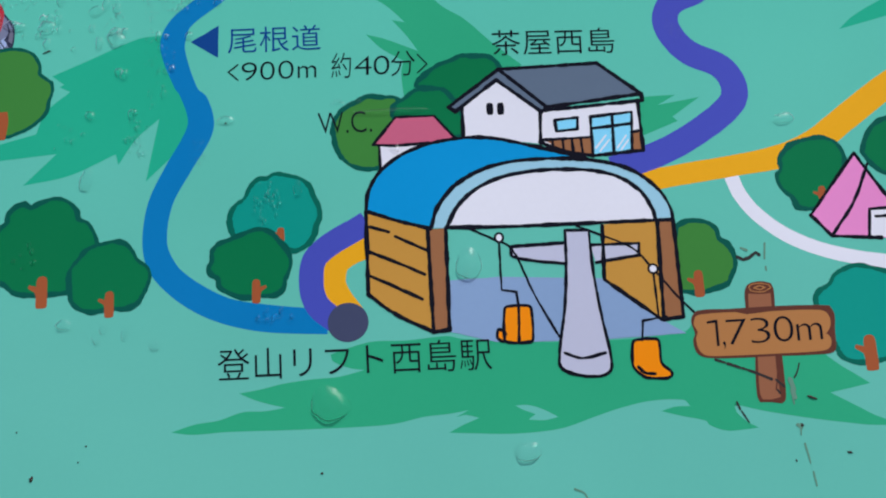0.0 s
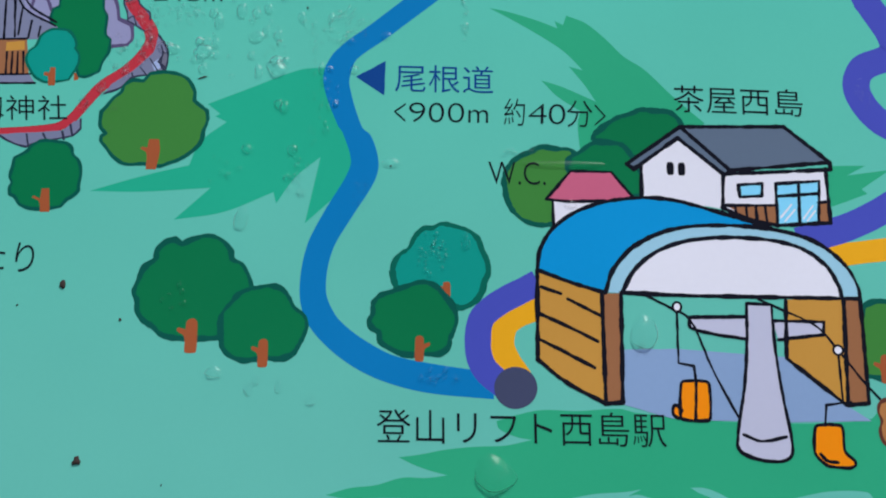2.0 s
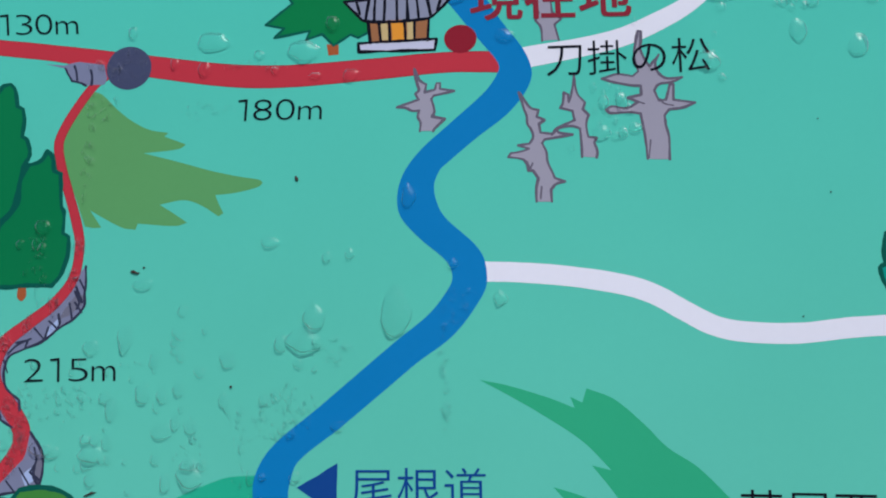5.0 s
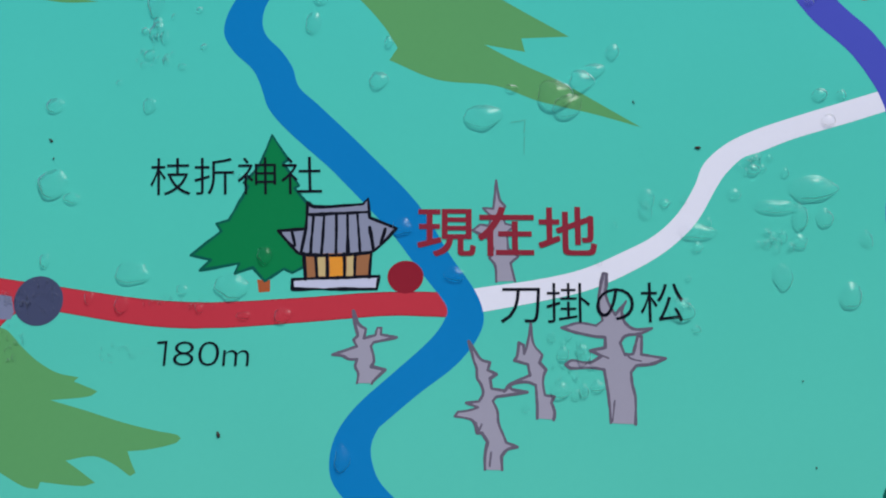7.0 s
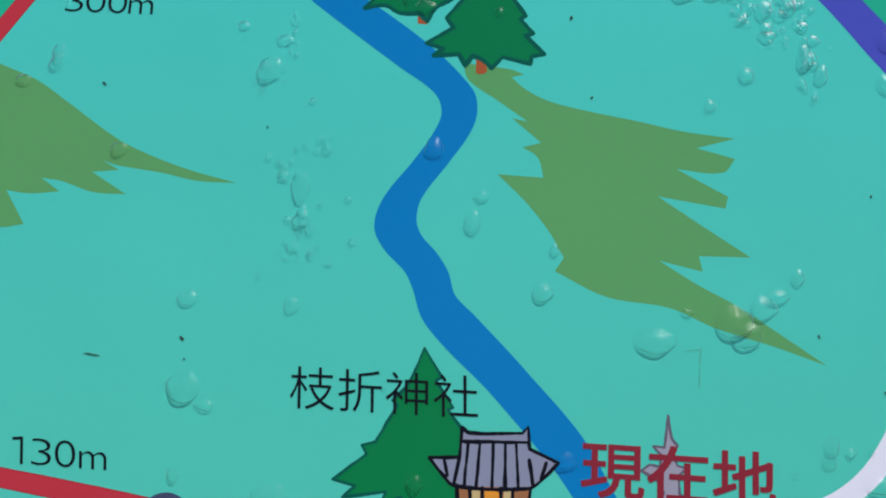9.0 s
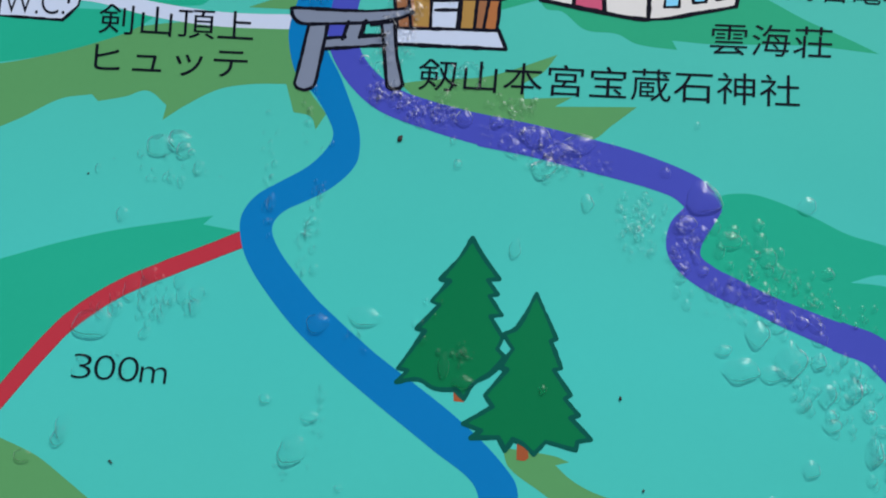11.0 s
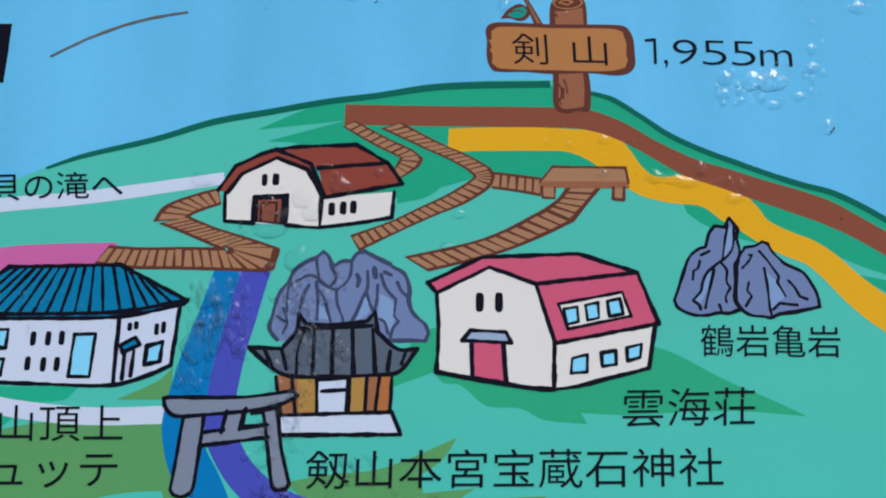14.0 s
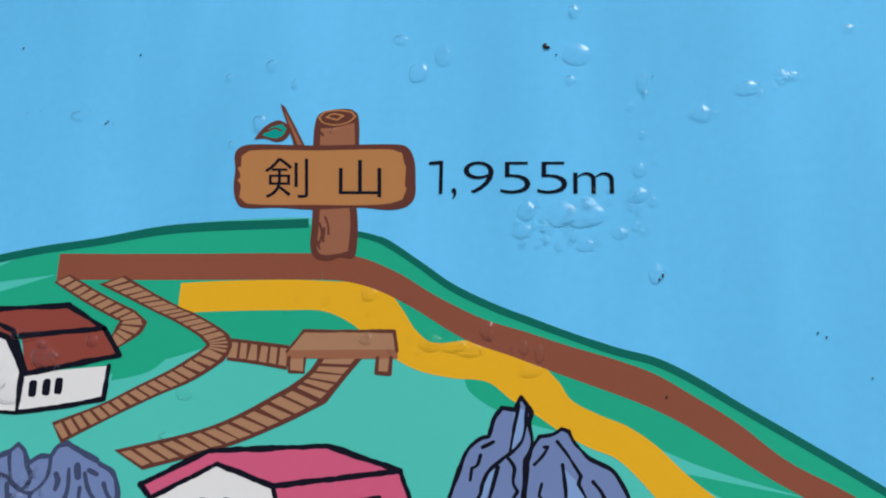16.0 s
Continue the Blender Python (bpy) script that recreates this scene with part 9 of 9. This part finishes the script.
drizzle([(-155.6, 378.2, 5.9, 3.3, 30, 1.5, 1), (-101.4, 378.0, 9.8, 1.6, 16, 1.1, 1), (38.5, 380.2, 4.8, 7.9, 8, 1.9, 1), (-114.3, 486.3, 5.1, 2.7, 8, 2.0, 1), (-117.6, 455.4, 8.3, 3.3, 8, 1.7, 1), (-121.3, 479.9, 8.5, 6.8, 10, 2.4, 1), (22.9, 524.8, 10.3, 3.4, 6, 2.4, 1), (-64.4, 599.9, 11.8, 3.7, 60, 1.5, 1), (-62.5, 596.2, 15.1, 5.7, 50, 1.9, 1)])
drizzle([(-41.0, 578.8, 6.6, 9.8, 50, 1.8, 1), (-6.2, 559.0, 20.6, 7.0, 60, 1.6, 1), (12.0, 537.3, 13.8, 10.8, 44, 2.8, 1), (-113.0, 612.6, 6.9, 2.8, 34, 1.7, 1), (-88.2, 537.6, 3.8, 3.8, 28, 1.6, 1), (-134.6, 568.6, 2.3, 11.5, 34, 1.5, 1), (-28.2, 574.7, 3.9, 8.1, 26, 1.8, 1), (-174.8, 544.9, 12.9, 4.8, 16, 2.6, 1), (24.9, 515.5, 3.0, 8.9, 10, 3.0, 1)])
drizzle([(-186.5, 528.7, 9.5, 4.7, 10, 1.9, 1), (-115.7, 540.4, 4.7, 6.3, 8, 1.9, 1), (-1.5, 565.0, 16.0, 4.8, 20, 2.2, 1), (19.9, 556.9, 9.5, 4.7, 16, 1.9, 1), (-97.4, 545.0, 6.3, 9.5, 8, 1.9, 1), (-137.7, 606.9, 2.4, 10.4, 16, 1.6, 1), (-147.8, 597.2, 2.7, 13.7, 16, 1.5, 1), (-125.4, 514.6, 2.1, 12.2, 18, 1.4, 1), (-133.8, 507.8, 3.0, 7.6, 12, 1.5, 1)])
drizzle([(-42.6, 580.4, 5.9, 9.9, 20, 2.0, 1), (-176.2, 586.4, 20.4, 5.1, 14, 1.7, 1), (-138.2, 662.6, 5.6, 13.1, 40, 2.6, 1), (-127.5, 664.6, 3.3, 11.5, 26, 2.1, 1), (-111.3, 666.7, 7.2, 13.1, 60, 2.3, 1), (-104.5, 655.2, 6.5, 6.5, 30, 2.3, 1), (-113.7, 633.9, 5.7, 11.0, 70, 1.7, 1), (-116.6, 615.0, 5.5, 3.7, 40, 1.7, 1), (-101.1, 608.0, 8.5, 4.6, 60, 1.8, 1)])
drizzle([(-108.7, 642.8, 2.2, 4.5, 26, 1.4, 1), (-120.2, 695.6, 4.1, 4.1, 16, 1.7, 0.75), (17.3, 732.6, 10.7, 7.1, 8, 2.3, 0.75), (-92.4, 621.8, 6.2, 4.6, 20, 1.9, 1), (-78.4, 612.9, 9.2, 4.6, 24, 2.1, 1), (-174.7, 660.0, 21.2, 1.3, 10, 1.5, 1), (-186.7, 668.1, 14.9, 5.0, 20, 1.7, 1), (-103.7, 675.5, 8.3, 5.0, 20, 2.0, 1), (-78.3, 603.8, 10.6, 4.5, 40, 1.5, 1)])
drizzle([(23.4, 735.8, 16.9, 10.2, 20, 2.2, 0.75), (18.7, 740.3, 8.5, 4.4, 6, 2.0, 0.75), (-100.1, 702.9, 2.3, 2.0, 18, 1.2, 0.75), (-25.8, 714.8, 20.0, 5.0, 10, 1.3, 0.75), (-11.5, 706.1, 26.3, 3.3, 14, 1.6, 0.75), (-77.5, 762.3, 53.6, 10.7, 8, 1.4, 0.75), (55.3, 752.2, 25.8, 17.2, 10, 1.7, 0.75), (14.8, 732.2, 9.3, 3.5, 8, 1.9, 0.75), (36.7, 735.9, 5.3, 5.3, 10, 1.8, 0.75)])
drizzle([(53.2, 767.8, 27.5, 11.0, 10, 1.4, 0.75)])
drizzle([(-160.7, 318.8, 2.0, 3.6, 26, 1.35, 1.25), (-162.1, 308.4, 2.0, 3.6, 26, 1.35, 1.25), (-167.8, 300.4, 2.0, 3.6, 26, 1.35, 1.25), (-175.5, 294.2, 2.0, 3.6, 26, 1.35, 1.25), (-182.6, 288.2, 2.0, 3.6, 26, 1.35, 1.25), (-185.7, 281, 2.0, 3.6, 26, 1.35, 1.25), (-184.9, 275, 2.0, 3.6, 26, 1.35, 1.25), (-179.9, 268.2, 2.0, 3.6, 26, 1.35, 1.25), (-175.7, 261.7, 2.0, 3.6, 26, 1.35, 1.25), (-175.4, 256.7, 2.0, 3.6, 26, 1.35, 1.25), (-178.3, 250.5, 2.0, 3.6, 26, 1.35, 1.25), (-184.9, 243.8, 2.0, 3.6, 26, 1.35, 1.25), (-194.4, 236.9, 2.0, 3.6, 26, 1.35, 1.25), (-200.6, 229.1, 2.0, 3.6, 26, 1.35, 1.25)])
tagged(mesh_of("fine_rain_drops", verts, faces, BEADS, smooth=True), "beads of fine rain scattered over the board", "water drops", kind="stuff")


def dirt_speck(x, z, w, h, turn, seed):
    verts, faces = drop_shape(w, h, 0.22 * min(w, h) + 0.1, seed, 3, 12, 0.5)
    ob = mesh_of("dirt_speck", [(vx / 1000, vy / 1000, vz / 1000) for vx, vy, vz in verts], faces, DIRT, smooth=True)
    ob.matrix_world = pose(x / 1000, WET, 1.2 + z / 1000, 0, turn, 0)
    tagged(ob, "tiny dark speck of dirt stuck to the board", "dirt speck", "dirt specks on the board")


def dirt(specks):
    for x, z, w, h, turn in specks:
        dirt_speck(x, z, w, h, turn, seeds.uniform(1, 300))


dirt([(-152.2, 56.6, 1.7, 2.0, 20), (-35.4, 53.7, 1.1, 0.8, 0), (-158.7, 75.4, 0.6, 0.6, 0), (-133.5, 62.5, 0.7, 0.6, 0), (-130.5, 68.7, 0.7, 0.6, 0), (175.1, 52.7, 1.9, 0.8, 15), (162.3, 75.2, 3.4, 1.1, 20), (-74.2, 204.6, 0.9, 0.8, 0), (-152.6, 241.8, 3.2, 0.8, -20), (157.4, 64.3, 1.1, 1.4, 0), (153.5, 50.4, 0.6, 1.1, 0), (-203.3, 153.3, 2.1, 3.4, -5)])
dirt([(-179.5, 139.2, 1.0, 1.2, 0), (-220.1, 144.6, 1.2, 0.6, -40), (-110.7, 273.7, 0.8, 0.7, 0), (-191.8, 84.3, 2.7, 3.7, 10), (-142.2, 310.0, 2.7, 1.0, 15), (-139.6, 311.6, 0.9, 0.6, -20), (-92.0, 339.7, 0.9, 1.8, -10), (64.1, 293.3, 0.6, 0.4, 0), (75.1, 332.2, 0.4, 0.4, 0), (46.0, 424.7, 2.1, 0.8, -15), (-148.4, 428.0, 0.9, 0.4, 0), (27.7, 438.8, 0.4, 0.5, 0)])
dirt([(72.7, 356.1, 0.6, 0.5, 0), (-37.4, 504.9, 0.7, 0.7, 0), (-179.2, 501.4, 0.9, 0.4, 0), (-130.3, 491.0, 0.6, 0.5, 0), (-148.8, 428.5, 1.2, 0.4, 15), (-173.5, 422.3, 3.6, 0.3, 8), (-147.4, 422.5, 0.5, 0.4, 0), (27.3, 439.3, 0.5, 0.5, 0), (41.9, 479.7, 0.5, 0.8, 0), (-44.3, 529.2, 0.9, 1.1, 0), (-110.4, 600.7, 1.3, 1.7, 10), (-199.4, 583.5, 0.8, 0.3, 0)])
dirt([(-179.7, 501.9, 0.8, 0.4, 0), (-87.9, 625.1, 0.4, 0.4, 0), (-163.1, 774.5, 0.7, 0.7, 0), (-125.3, 760.1, 0.4, 0.4, 0), (-92.4, 762.1, 0.4, 0.4, 0), (41.7, 721.4, 0.6, 0.8, 10), (76.4, 707.0, 0.4, 0.4, 0), (15.9, 779.1, 1.6, 1.3, 10), (18.3, 776.8, 0.4, 0.4, 0), (-116.2, 783.4, 0.5, 0.5, 0), (-85.2, 780.4, 0.5, 0.5, 0), (-91.8, 762.6, 0.4, 0.4, 0)])
dirt([(40.9, 770.3, 0.3, 0.3, 0), (74.6, 707.9, 0.5, 0.5, 0), (41.0, 720.4, 0.5, 0.6, 0), (85.4, 697.8, 0.4, 0.4, 0), (41.7, 693.9, 0.5, 0.5, 0)])


art = motif("scratch", 12.5, "dark scuff across the painted board")
line(art, "scratch", SCUFF, 1.15, [[(125.4, 92.1), (129.1, 90.8)], [(130.2, 90.3), (132.9, 89.4), (135.5, 88.2)], [(136.2, 88.1), (139.5, 86.8), (142.7, 85.3)], [(143.4, 85.0), (147.1, 83.2)]])

art = motif("scratch", 12.5, "thin dark flecks on the painted board")
line(art, "scratch", SCUFF, 0.7, [[(159.0, 89.2), (157.6, 85.3), (156.5, 83.5)], [(132.3, 74.5), (133.3, 71.7)], [(133.9, 70.8), (136.4, 66.2)]])
line(art, "scratch", SCUFF, 0.9, [[(149.1, 78.8), (149.9, 77.4)], [(148.9, 82.9), (152.0, 80.0)]])
line(art, "scratch", DRIP, 1.6, [[(154.6, 82.7), (155.7, 78.5)], [(154.9, 78.1), (155.8, 75.3)], [(155.6, 64.4), (156.9, 63.4)]])

art = motif("scratch", 12.5, "faint brown drip mark on the painted board")
line(art, "scratch", DRIP, 0.68, [[(154.5, 78.6), (155.2, 72.8)], [(155.7, 80.8), (156.0, 76.2)], [(156.8, 64.8), (156.5, 60.3)], [(157.6, 56.9), (159.0, 49.0)], [(159.7, 45.6), (160.4, 40.1)], [(64.9, 43.0), (68.4, 41.5), (69.6, 39.3)]])

art = motif("scratch", 12.5, "thin dark squiggle on the painted board")
line(art, "scratch", SCUFF, 1.25, [[(138.7, 134.7), (140.9, 133.4), (143.6, 134.2)], [(143.6, 134.2), (146.4, 136.3), (147.9, 135.0)]])
line(art, "scratch", DRIP, 0.8, [[(140.5, 138.5), (142.8, 137.4)], [(150.5, 140.0), (149.8, 133.4)], [(149.9, 130.0), (150.0, 128.6)]])

art = motif("scratch", 12.5, "long grey scrape across the painted sky")
line(art, "scratch", SCRATCH, 0.72, [[(-189.3, 744.1), (-179.6, 749.5), (-168.0, 754.5), (-159.6, 756.9), (-149.4, 758.8)]])

art = motif("scratch", 12.5, "faint scratch on the painted board")
line(art, "scratch", DRIP, 0.1, [[(-4.7, 433.4), (-5.0, 429.6)], [(-4.8, 428.5), (-5.0, 423.0)], [(-8.9, 432.9), (-4.4, 433.8)]])
